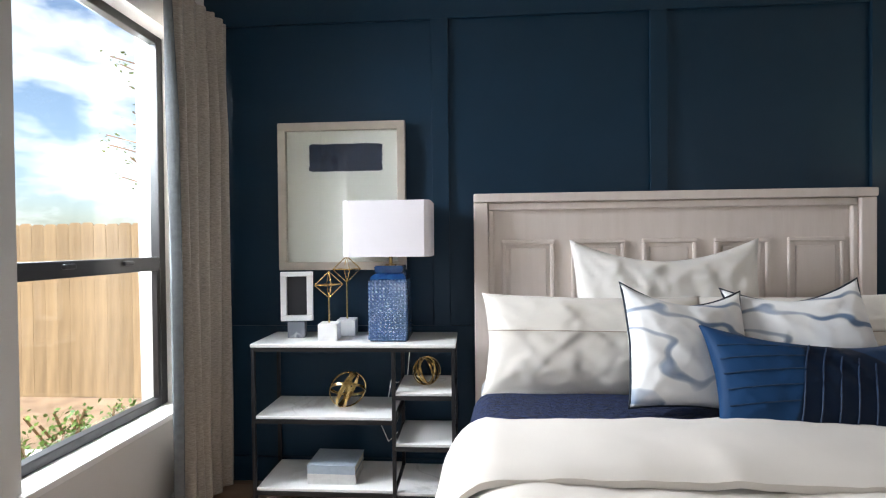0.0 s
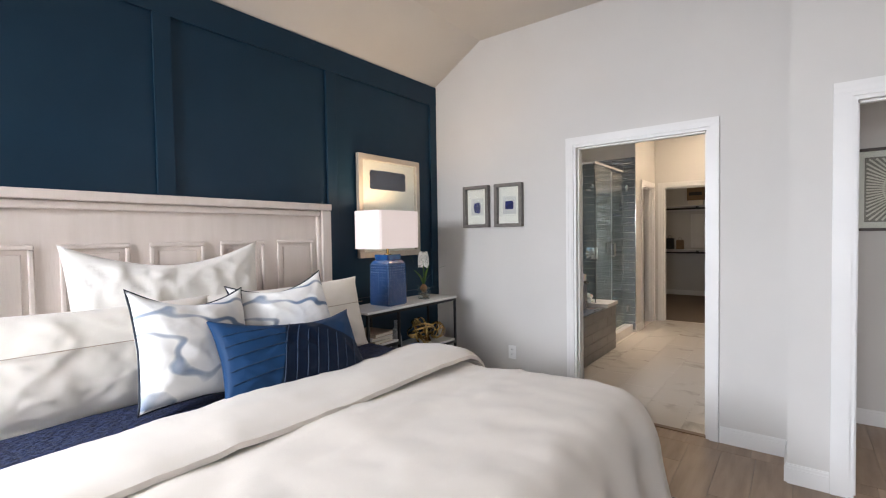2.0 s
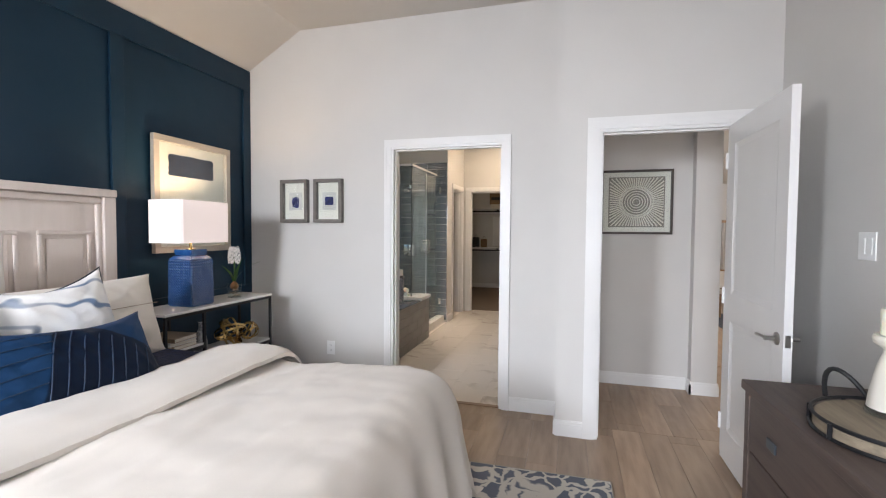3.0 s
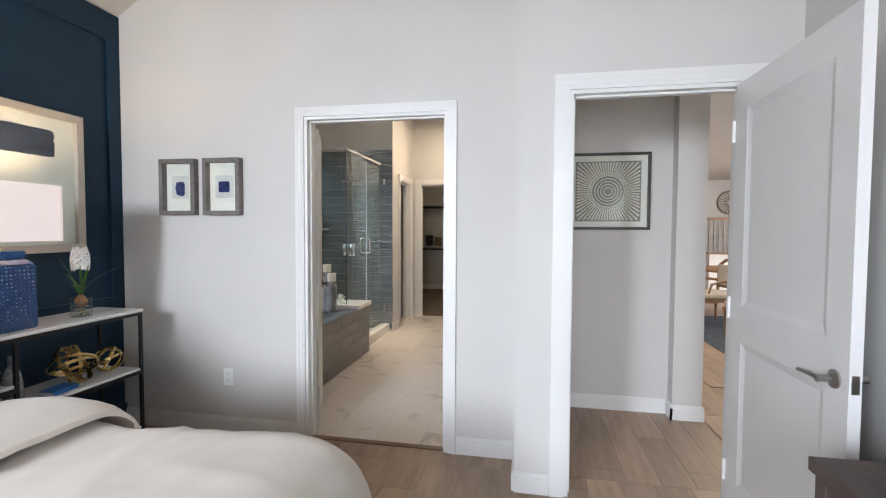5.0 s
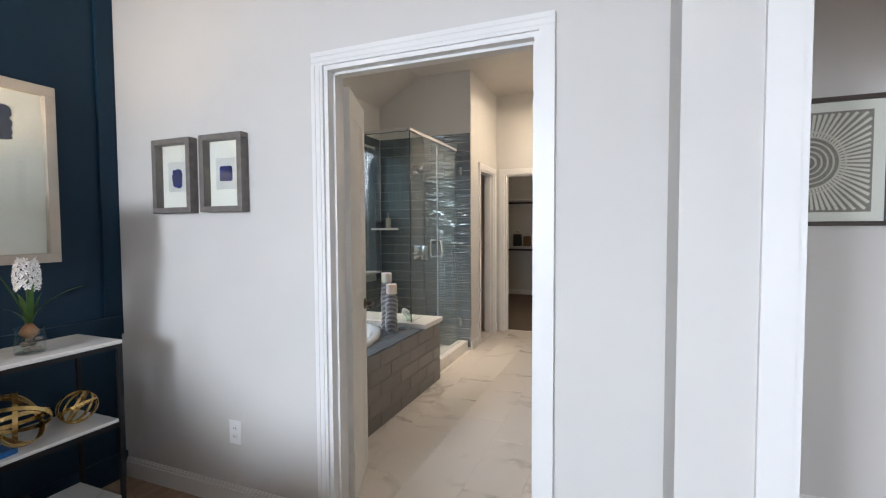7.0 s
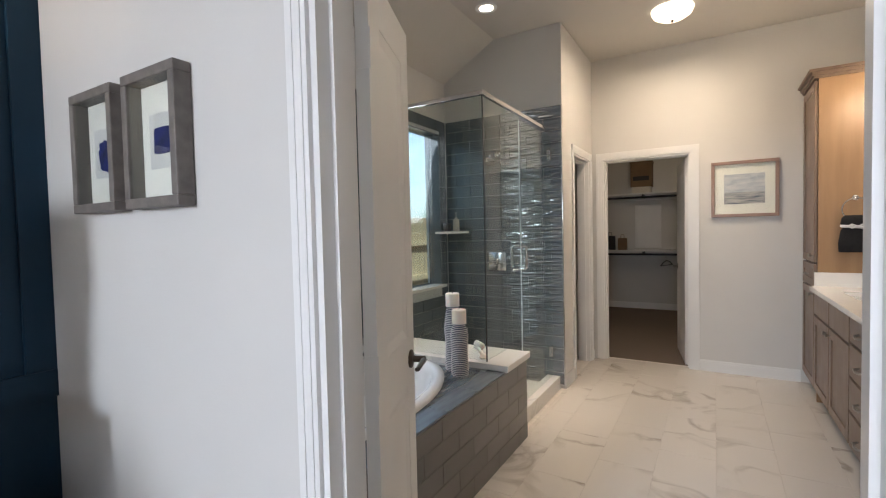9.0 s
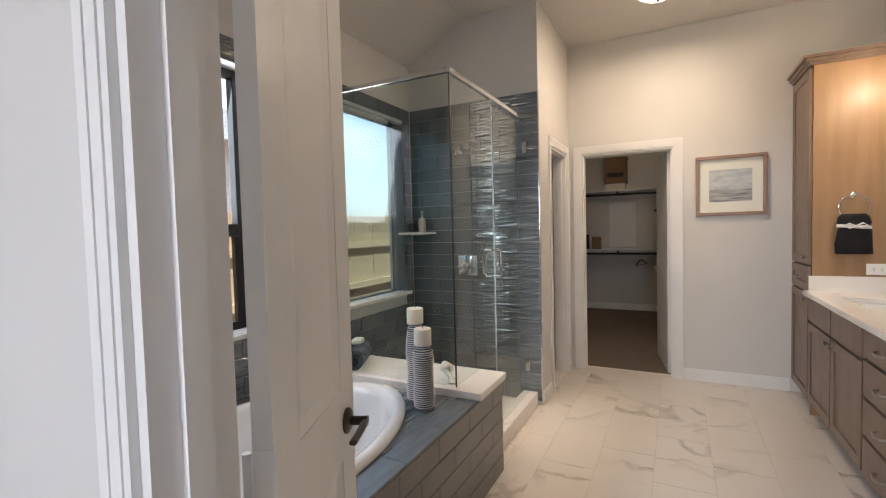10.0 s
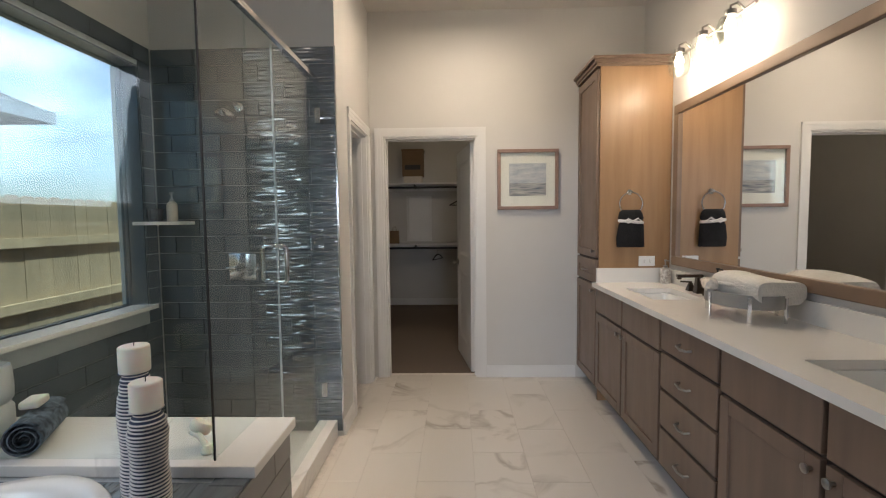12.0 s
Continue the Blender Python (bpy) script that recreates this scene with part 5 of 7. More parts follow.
# narrow bathroom door leaf, swung into the bathroom
door_leaf("door_bath", Matrix.Translation((3.533, 1.325, 0.012)) @ Matrix.Rotation(radians(22.5), 4, "Z"), 0.435, "white two-panel bathroom door leaf standing open", rail_z=0.94, pin=0.041)
door_leaf("door_closet", Matrix.Translation((XF + 0.118, 0.808, 0.01)) @ Matrix.Rotation(radians(9), 4, "Z"), 0.72, "white two-panel closet door standing open", handle=NICKEL)

# ---- dresser with its tray ----
dr = thing("dresser", pose(0, 0, 0), "dark brown wooden dresser with wide drawers", "dresser")
DX0, DX1, DY0, DY1, DZ = 0.10, 1.90, YR + 0.02, -0.79, 0.80
part("top", boxes((DX0 - 0.01, DX1 + 0.01, DY0, DY1 + 0.012, DZ - 0.035, DZ), bevel=0.003), DRESSER, dr)
for x0 in (DX0, DX1 - 0.04):
    part("side_panel", boxes((x0, x0 + 0.04, DY0, DY1, 0.0, DZ - 0.036), bevel=0.002), DRESSER, dr)
part("back_panel", boxes((DX0 + 0.04, DX1 - 0.04, DY0, DY0 + 0.015, 0.06, DZ - 0.036)), DRESSER, dr)
part("plinth", boxes((DX0 + 0.04, DX1 - 0.04, DY0 + 0.02, DY1 - 0.02, 0.0, 0.075)), DRESSER, dr)
for zi in range(3):
    for xi in range(2):
        w = (DX1 - DX0 - 0.08) / 2
        x0, z0 = DX0 + 0.04 + xi * w, 0.085 + zi * 0.226
        dw = part("drawer", boxes((x0 + 0.004, x0 + w - 0.004, DY1 - 0.42, DY1 - 0.004, z0, z0 + 0.219), bevel=0.003), DRESSER, dr)
        for hx in (x0 + w * 0.25, x0 + w * 0.75):
            part("pull", boxes((hx - 0.035, hx + 0.035, DY1 - 0.004, DY1 + 0.004, z0 + 0.09, z0 + 0.125), bevel=0.003), mat("pull_grey", (0.11, 0.13, 0.15), 0.4, 0.8) if "pull_grey" not in bpy.data.materials else bpy.data.materials["pull_grey"], dw, "small grey metal inset pull")

tr = thing("round_tray", pose(1.41, -1.045, DZ + 0.0005), "round weathered wooden tray with a black iron rail", "tray")
TR = 0.222
part("board", lathe([(TR - 0.006, 0), (TR, 0.006), (TR, 0.034), (TR - 0.006, 0.04)], 48), TRAYWOOD, tr, "weathered plank disc", 40)
for z, rr in ((0.046, TR + 0.004), (0.004, TR + 0.006)):
    part("iron_ring", tube([(rr * math.cos(2 * math.pi * i / 56), rr * math.sin(2 * math.pi * i / 56), z) for i in range(56)], 0.006, 6, True), BLACK, tr, "", 60)
for k in range(8):
    a = k * math.pi / 4 + 0.25
    part("iron_post", tube([((TR + 0.009) * math.cos(a), (TR + 0.009) * math.sin(a), 0.004), ((TR + 0.009) * math.cos(a), (TR + 0.009) * math.sin(a), 0.048)], 0.007, 6), BLACK, tr)
for sg in (0, 1):
    a0 = 0.2 + sg * math.pi
    pts = []
    for i in range(13):
        u = i / 12
        a = a0 - 0.28 + 0.56 * u
        out = 0.02 + 0.05 * math.sin(math.pi * u)
        pts.append(((TR + out) * math.cos(a), (TR + out) * math.sin(a), 0.046 + 0.075 * math.sin(math.pi * u)))
    part("handle", tube(pts, 0.008, 8), BLACK, tr, "looped black iron handle", 60)


def pillar_holder(m, s, label):
    root = thing("candle_holder", m, label, "candle holder", "candle holders on the tray")
    part("acrylic_foot", lathe([(0.082 * s, 0), (0.084 * s, 0.003), (0.080 * s, 0.02 * s)], 28), glass_mat("acrylic", (0.9, 0.93, 0.94)) if "acrylic" not in bpy.data.materials else bpy.data.materials["acrylic"], root, "clear acrylic foot", 40)
    part("stem", lathe([(0.078 * s, 0.021 * s), (0.074 * s, 0.06 * s), (0.055 * s, 0.16 * s), (0.042 * s, 0.20 * s), (0.040 * s, 0.215 * s), (0.052 * s, 0.225 * s), (0.066 * s, 0.235 * s), (0.070 * s, 0.25 * s), (0.066 * s, 0.262 * s), (0.01, 0.262 * s)], 32), CREAM, root, "cream glazed ceramic stem", 50)
    cn = part("candle", lathe([(0.050 * s, 0.263 * s), (0.051 * s, 0.268 * s), (0.051 * s, 0.345 * s), (0.047 * s, 0.35 * s), (0.01, 0.347 * s)], 28), WAX, root, "ivory pillar candle", 40)
    part("wick", tube([(0, 0, 0.345 * s), (0.002, 0, 0.358 * s)], 0.0015, 5), BOOK_BLACK, cn)
    return root


pillar_holder(pose(1.50, -1.06, DZ + 0.041), 0.92, "tall cream ceramic candle holder with an ivory pillar")
pillar_holder(pose(1.34, -1.14, DZ + 0.041), 0.75, "short cream ceramic candle holder with an ivory pillar")

# ---- bedroom rug ----
rug_mat = mat("patterned_rug", (0.52, 0.47, 0.40), 0.95, vary=0.1, scale=60, bump=0.5, bump_scale=200)
n_, l_ = rug_mat.node_tree.nodes, rug_mat.node_tree.links
tc_, wv_, mx_, rp_ = n_.new("ShaderNodeTexCoord"), n_.new("ShaderNodeTexVoronoi"), n_.new("ShaderNodeMix"), n_.new("ShaderNodeMapRange")
dn_ = n_.new("ShaderNodeTexNoise")
dn_.inputs["Scale"].default_value = 9
va_ = n_.new("ShaderNodeVectorMath")
va_.operation = "MULTIPLY_ADD"
va_.inputs[1].default_value = (0.16, 0.16, 0)
l_.new(tc_.outputs["Object"], dn_.inputs[0])
l_.new(dn_.outputs["Color"], va_.inputs[0])
l_.new(tc_.outputs["Object"], va_.inputs[2])
wv_.inputs["Scale"].default_value = 9.0
wv_.feature = "DISTANCE_TO_EDGE"
l_.new(va_.outputs[0], wv_.inputs[0])
rp_.inputs[1].default_value, rp_.inputs[2].default_value = 0.07, 0.12
l_.new(wv_.outputs["Distance"], rp_.inputs[0])
mx_.data_type = "RGBA"
mx_.inputs[6].default_value, mx_.inputs[7].default_value = (0.50, 0.46, 0.40, 1), (0.10, 0.11, 0.14, 1)
l_.new(rp_.outputs[0], mx_.inputs[0])
l_.new(mx_.outputs[2], n_["Principled BSDF"].inputs["Base Color"])
rg = thing("area_rug", pose(0, 0, 0), "cream and charcoal patterned wool rug under the bed", "rug")
part("carpet", boxes((-0.55, 2.455, -0.34, 2.0, 0.001, 0.011), bevel=0.004), rug_mat, rg)
part("border_binding", tube([(-0.55, -0.34, 0.007), (2.455, -0.34, 0.007), (2.455, 2.0, 0.007), (-0.55, 2.0, 0.007)], 0.006, 6, True), mat("rug_binding", (0.36, 0.33, 0.29), 0.95), rg)


# ---- bathroom: tub deck, tub, shower ----
deck = thing("tub_deck", pose(0, 0, 0), "grey tiled surround holding an oval bathtub", "tub surround", kind="structure")
DKX1, DKY, DKZ = 5.465, 1.655, 0.53
TC, TA, TB = (4.29, 2.25), 0.79, 0.465        # tub centre and half axes
bm = bmesh.new()
box(bm, XB2, DKX1 - 0.012, DKY + 0.012, DKY + 0.05, 0, DKZ)
box(bm, DKX1 - 0.05, DKX1 - 0.012, DKY + 0.05, YB - 0.012, 0, DKZ)
box(bm, 5.09, DKX1 - 0.05, DKY + 0.05, YB - 0.012, DKZ - 0.05, DKZ)
part("core", bm, GGROUT, deck)
# deck sheet with an oval hole
bm, K = bmesh.new(), 64
x0, x1, y0, y1 = XB2, 5.09, DKY + 0.012, YB - 0.012
outer, inner = [], []
for k in range(K):
    a = 2 * math.pi * k / K
    c, s = math.cos(a), math.sin(a)
    tx = ((x1 if c > 0 else x0) - TC[0]) / c if abs(c) > 1e-6 else 1e9
    ty = ((y1 if s > 0 else y0) - TC[1]) / s if abs(s) > 1e-6 else 1e9
    q = min(tx, ty)
    outer.append((TC[0] + q * c, TC[1] + q * s))
    inner.append((TC[0] + (TA - 0.03) * c, TC[1] + (TB - 0.03) * s))
rings = []
for pts, z in ((outer, DKZ - 0.03), (outer, DKZ), (inner, DKZ), (inner, DKZ - 0.03)):
    rings.append([bm.verts.new((x, y, z)) for x, y in pts])
for a, b in zip(rings, rings[1:] + rings[:1]):
    for k in range(K):
        j = (k + 1) % K
        bm.faces.new((a[k], a[j], b[j], b[k]))


def wave_mat(name, vert="z", base=(0.10, 0.12, 0.14)):
    m = mat(name, base, 0.05, vary=0.1, scale=5, rand=0.08)
    n, l = m.node_tree.nodes, m.node_tree.links
    tc, mp, w = n.new("ShaderNodeTexCoord"), n.new("ShaderNodeMapping"), n.new("ShaderNodeTexNoise")
    mp.inputs["Scale"].default_value = (6, 52, 6) if vert == "z" else (7, 55, 6)
    l.new(tc.outputs["Object"], mp.inputs[0])
    w.inputs["Scale"].default_value, w.inputs["Detail"].default_value, w.inputs["Distortion"].default_value = 1.0, 0.0, 0.4
    l.new(mp.outputs[0], w.inputs[0])
    bp = n.new("ShaderNodeBump")
    bp.inputs["Strength"].default_value, bp.inputs["Distance"].default_value = 1.0, 0.012
    l.new(w.outputs[0], bp.inputs["Height"])
    l.new(bp.outputs[0], n["Principled BSDF"].inputs["Normal"])
    n["Principled BSDF"].inputs["Specular IOR Level"].default_value = 1.0
    n["Principled BSDF"].inputs["IOR"].default_value = 1.9
    return m


WAVE = wave_mat("wave_relief_tile")
WAVE_DECK = wave_mat("wave_relief_deck", "y", (0.17, 0.20, 0.225))
part("deck_top", bm, WAVE_DECK, deck, "rippled grey deck tile round the tub")
part("bench_slab", boxes((5.105, DKX1 + 0.02, DKY - 0.018, YB - 0.013, DKZ + 0.005, DKZ + 0.045), bevel=0.004), WHITE_STONE, deck, "white stone bench slab beside the tub")

tub = thing("bathtub", pose(TC[0], TC[1], DKZ), "white oval drop-in bathtub", "bathtub")
bm = bmesh.new()
prof = [(1.0, 0.004), (1.005, 0.022), (0.99, 0.034), (0.93, 0.038), (0.885, 0.030), (0.86, 0.0), (0.82, -0.12), (0.76, -0.28), (0.66, -0.36), (0.4, -0.385), (0.0, -0.39)]
rings = []
for f, z in prof[:-1]:
    rings.append([bm.verts.new((TA * f * math.cos(2 * math.pi * k / 72), TB * (f if f > 0.8 else f * 0.98) * math.sin(2 * math.pi * k / 72), z)) for k in range(72)])
for a, b in zip(rings, rings[1:]):
    for k in range(72):
        j = (k + 1) % 72
        bm.faces.new((a[k], a[j], b[j], b[k]))
bm.faces.new(rings[-1])
part("basin", bm, PORCELAIN, tub, "", 60)
part("drain", lathe([(0.03, -0.384), (0.03, -0.380), (0.02, -0.378)], 20), CHROME, tub)
part("overflow", lathe([(0.034, 0), (0.034, 0.008), (0.02, 0.012)], 20), CHROME, tub, "", 40, Matrix.Translation((-0.63, 0, -0.12)) @ Matrix.Rotation(radians(90), 4, "Y"))


def ribbed_holder(m, h, label):
    root = thing("ribbed_candle_holder", m, label, "candle holder", "candle holders on the tub")
    prof = [(0.044, 0.0)]
    z, k = 0.006, 0
    body = bmesh.new()
    n = int((h - 0.03) / 0.0105)
    for k in range(n):
        z0 = 0.004 + k * 0.0105
        bulge = 0.0505 + 0.0025 * math.sin(k * 0.35) - (0.004 if k > n - 4 else 0)
        prof += [(bulge - 0.005, z0), (bulge, z0 + 0.003), (bulge, z0 + 0.006), (bulge - 0.005, z0 + 0.009)]
    prof += [(0.040, h - 0.022), (0.034, h - 0.012), (0.034, h - 0.004), (0.044, h)]
    part("body", lathe(prof, 30, bm=body), BLUE_RIB, root, "turned body ringed in blue and white", 20)
    c = part("candle", lathe([(0.040, h + 0.001), (0.042, h + 0.004), (0.042, h + 0.076), (0.038, h + 0.08), (0.008, h + 0.078)], 26), WAX, root, "ivory pillar candle", 40)
    part("wick", tube([(0, 0, h + 0.077), (0.002, 0, h + 0.092)], 0.0015, 5), BOOK_BLACK, c)
    return root


BLUE_RIB = mat("blue_white_ribs", (0.70, 0.68, 0.66), 0.5, vary=0.1)
nn, ll = BLUE_RIB.node_tree.nodes, BLUE_RIB.node_tree.links
t0, sp, sn, rr_, m0 = nn.new("ShaderNodeTexCoord"), nn.new("ShaderNodeSeparateXYZ"), nn.new("ShaderNodeMath"), nn.new("ShaderNodeMapRange"), nn.new("ShaderNodeMix")
sn.operation = "PINGPONG"
sn.inputs[1].default_value = 0.00525
ll.new(t0.outputs["Object"], sp.inputs[0])
ll.new(sp.outputs[2], sn.inputs[0])
rr_.inputs[1].default_value, rr_.inputs[2].default_value = 0.0014, 0.0022
ll.new(sn.outputs[0], rr_.inputs[0])
m0.data_type = "RGBA"
m0.inputs[6].default_value, m0.inputs[7].default_value = (0.70, 0.67, 0.64, 1), (0.020, 0.032, 0.075, 1)
ll.new(rr_.outputs[0], m0.inputs[0])
ll.new(m0.outputs[2], nn["Principled BSDF"].inputs["Base Color"])
ribbed_holder(pose(5.005, 1.945, DKZ + 0.012), 0.385, "tall blue and white ringed candle holder with candle")
ribbed_holder(pose(4.925, 1.858, DKZ + 0.012), 0.305, "short blue and white ringed candle holder with candle")

br = thing("bath_brush", pose(5.205, 1.885, DKZ + 0.0455), "cream bath brush with pale bristles on the bench", "bath brush")
part("head", lathe([(0.020, 0.035), (0.036, 0.045), (0.038, 0.065), (0.03, 0.078), (0.006, 0.08)], 20), WAX, br, "", 50, pose(0.02, 0.03, 0.02, 25, 20, 0))
part("handle", tube([(0.02, 0.03, 0.06), (0.0, -0.01, 0.055), (-0.01, -0.04, 0.02), (-0.015, -0.05, 0.011)], 0.011, 10), WAX, br, "", 50)
part("foot", lathe([(0.022, 0.0), (0.026, 0.01), (0.012, 0.03)], 14), WAX, br, "", 50, pose(-0.012, -0.046, 0.0))

rt = thing("rolled_towel", pose(5.27, 2.51, DKZ + 0.0455, 0, 0, 25), "blue-grey marled towel rolled up on the bench", "towel")
sp_ = []
for i in range(60):
    a = i * 0.36
    r = 0.012 + 0.0022 * a * 1.0
    sp_.append((r * math.cos(a), r * math.sin(a)))
bm = bmesh.new()
A = [[bm.verts.new((x0, y, z + 0.062)) for y, z in sp_] for x0 in (-0.13, 0.13)]
B = [[bm.verts.new((x0, y * 1.11, z * 1.11 + 0.062)) for y, z in sp_] for x0 in (-0.13, 0.13)]
for i in range(59):
    bm.faces.new((A[0][i], A[0][i + 1], A[1][i + 1], A[1][i]))
    bm.faces.new((B[0][i], B[1][i], B[1][i + 1], B[0][i + 1]))
    for e in (0, 1):
        bm.faces.new((A[e][i], B[e][i], B[e][i + 1], A[e][i + 1]))
bm.faces.new((A[0][59], B[0][59], B[1][59], A[1][59]))
part("roll", bm, BLUE_CLOTH, rt, "", 60)
soap = solid("soap_bar", boxes((-0.045, 0.045, -0.03, 0.03, 0, 0.028), bevel=0.008), WAX, "cream bar of soap resting on the rolled towel", "soap", "", pose(5.26, 2.51, DKZ + 0.186, 0, 0, 20), 50)

vs_ = thing("paper_rolls", pose(5.265, 2.715, DKZ + 0.0455), "two stacked white wrapped paper rolls on the bench", "paper rolls")
part("body", lathe([(0.085, 0), (0.09, 0.01), (0.090, 0.12), (0.078, 0.137), (0.090, 0.153), (0.092, 0.20), (0.089, 0.26), (0.086, 0.275), (0.076, 0.28), (0.07, 0.25), (0.01, 0.24)], 30), mat("white_glaze", (0.80, 0.80, 0.80), 0.3, vary=0.05, bump=0.2, bump_scale=25), vs_, "", 50)

# shower enclosure
GX, GY, GZ0, GZ = 5.14, 1.787, DKZ + 0.047, 2.19
sh = thing("shower_enclosure", pose(0, 0, 0), "frameless glass shower enclosure with chrome hardware", "shower enclosure")
for nm, d in (("side_panel", (GX, GX + 0.009, GY + 0.01, YB - 0.016, GZ0 + 0.003, GZ)), ("front_panel", (GX, DKX1 + 0.02, GY, GY + 0.009, GZ0 + 0.003, GZ)), ("front_panel", (DKX1 + 0.021, 5.74, GY, GY + 0.009, 0.115, GZ)), ("door_panel", (5.746, XS - 0.02, GY, GY + 0.009, 0.12, GZ - 0.025))):
    p = part(nm, boxes(d), SHOWER_GLASS, sh)
    p.visible_shadow = False
part("corner_seal", boxes((GX - 0.002, GX + 0.004, GY - 0.002, GY + 0.004, GZ0, GZ)), BLACK, sh, "thin dark corner edge")
part("door_edge", boxes((5.739, 5.747, GY + 0.001, GY + 0.008, 0.12, GZ - 0.03)), mat("pale_seal", (0.62, 0.68, 0.70), 0.3), sh, "pale polished glass edge")
part("header_rail", boxes((GX - 0.008, XS - 0.001, GY - 0.008, GY + 0.017, GZ + 0.001, GZ + 0.028), bevel=0.003), CHROME, sh)
part("header_rail", boxes((GX - 0.008, GX + 0.017, GY + 0.018, YB - 0.016, GZ + 0.001, GZ + 0.028), bevel=0.003), CHROME, sh)
for z in (0.335, 2.0):
    part("hinge", boxes((XS - 0.075, XS - 0.002, GY - 0.012, GY + 0.021, z - 0.045, z + 0.045), bevel=0.003), CHROME, sh, "chrome glass hinge")
for sg in (-1, 1):
    y = GY + (-0.05 if sg < 0 else 0.059)
    pts = [(5.71, GY + (0 if sg < 0 else 0.009), 1.262), (5.71, y + 0.012 * -sg, 1.266), (5.71, y, 1.252), (5.71, y, 1.182), (5.71, y, 1.112), (5.71, y + 0.012 * -sg, 1.098), (5.71, GY + (0 if sg < 0 else 0.009), 1.102)]
    part("handle", tube([(x + (0.075 if 0 else 0), yy, zz) for x, yy, zz in pts], 0.010, 10), CHROME, sh, "chrome D handle", 60)
part("clip", boxes((GX - 0.012, GX + 0.021, 2.74, 2.78, GZ0 + 0.001, GZ0 + 0.045), bevel=0.003), NICKEL, sh)
solid("shower_curb", boxes((DKX1 + 0.002, XS - 0.001, 1.735, 1.85, -0.003, 0.112), bevel=0.004), WHITE_STONE, "white stone shower curb", "curb", "structure")
solid("shower_floor", boxes((DKX1 + 0.002, XS - 0.012, 1.851, YB - 0.013, -0.003, 0.035)), mat("shower_pan", (0.62, 0.62, 0.60), 0.5), "pale shower floor", "floor", "structure")

vl = thing("shower_valve", pose(XS - 0.001, 2.305, 1.093), "square chrome shower valve with a lever", "shower valve")
part("plate", boxes((-0.008, 0, -0.085, 0.085, -0.085, 0.085), bevel=0.006), CHROME, vl, "", 40)
part("knob", lathe([(0.03, 0), (0.028, 0.04), (0.02, 0.05)], 20), CHROME, vl, "", 40, Matrix.Translation((-0.008, 0, 0)) @ Matrix.Rotation(radians(-90), 4, "Y"))
part("lever", tube([(-0.04, 0, 0), (-0.05, 0.04, 0.0), (-0.05, 0.08, -0.004)], 0.009, 8), CHROME, vl, "", 50)
hd = thing("overhead_shower", pose(XS - 0.001, 2.29, 2.01), "chrome shower head on a short arm", "shower head")
part("arm", tube([(0, 0, 0.06), (-0.09, 0, 0.075), (-0.16, 0, 0.03)], 0.010, 8), CHROME, hd, "", 50)
part("head", lathe([(0.014, 0.05), (0.02, 0.03), (0.055, 0.0), (0.058, -0.012), (0.05, -0.018)], 24), CHROME, hd, "", 40, pose(-0.175, 0, -0.02, 0, 28, 0))
part("escutcheon", lathe([(0.03, 0), (0.028, 0.01), (0.012, 0.014)], 20), CHROME, hd, "", 40, Matrix.Translation((0, 0, 0.06)) @ Matrix.Rotation(radians(-90), 4, "Y"))
bm = bmesh.new()
pts = [(XS - 0.012, YB - 0.012), (XS - 0.012, YB - 0.25)] + [(XS - 0.012 - 0.21 * math.sin(a), YB - 0.012 - 0.24 * math.cos(a)) for a in (0.3, 0.6, 0.9, 1.2)] + [(XS - 0.23, YB - 0.012)]
lo, hi = [bm.verts.new((x, y, 1.36)) for x, y in pts], [bm.verts.new((x, y, 1.38)) for x, y in pts]
bm.faces.new(lo), bm.faces.new(hi[::-1])
for i in range(len(pts)):
    j = (i + 1) % len(pts)
    bm.faces.new((lo[i], lo[j], hi[j], hi[i]))
solid("corner_shelf", bm, WHITE_STONE, "white stone corner shelf in the shower", "shelf")


def pump_bottle(name, m, r, h, body_mat, pump_mat, label):
    root = thing(name, m, label, "bottle")
    part("body", lathe([(r * 0.95, 0), (r, 0.006), (r, h * 0.82), (r * 0.85, h * 0.92), (r * 0.45, h)], 22), body_mat, root, "", 40)
    part("pump", lathe([(r * 0.4, h), (r * 0.4, h + 0.014), (0.005, h + 0.016), (0.005, h + 0.045), (0.010, h + 0.047), (0.010, h + 0.056)], 14), pump_mat, root, "", 40)
    part("spout", tube([(0, 0, h + 0.051), (-0.028, -0.01, h + 0.050), (-0.036, -0.013, h + 0.042)], 0.004, 8), pump_mat, root, "", 50)
    return root


pump_bottle("soap_bottle", pose(XS - 0.09, YB - 0.16, 1.381), 0.03, 0.12, mat("cream_bottle", (0.55, 0.50, 0.42), 0.4), NICKEL, "cream pump bottle on the shower shelf")
solid("black_cup", lathe([(0.034, 0), (0.04, 0.07), (0.036, 0.075), (0.03, 0.07), (0.006, 0.01)], 20), BOOK_BLACK, "small black cup on the shower shelf", "cup", "", pose(XS - 0.14, YB - 0.09, 1.381), 40)


# ---- vanity ----
VF, VX0, VX1 = -0.06, 4.45, 7.07


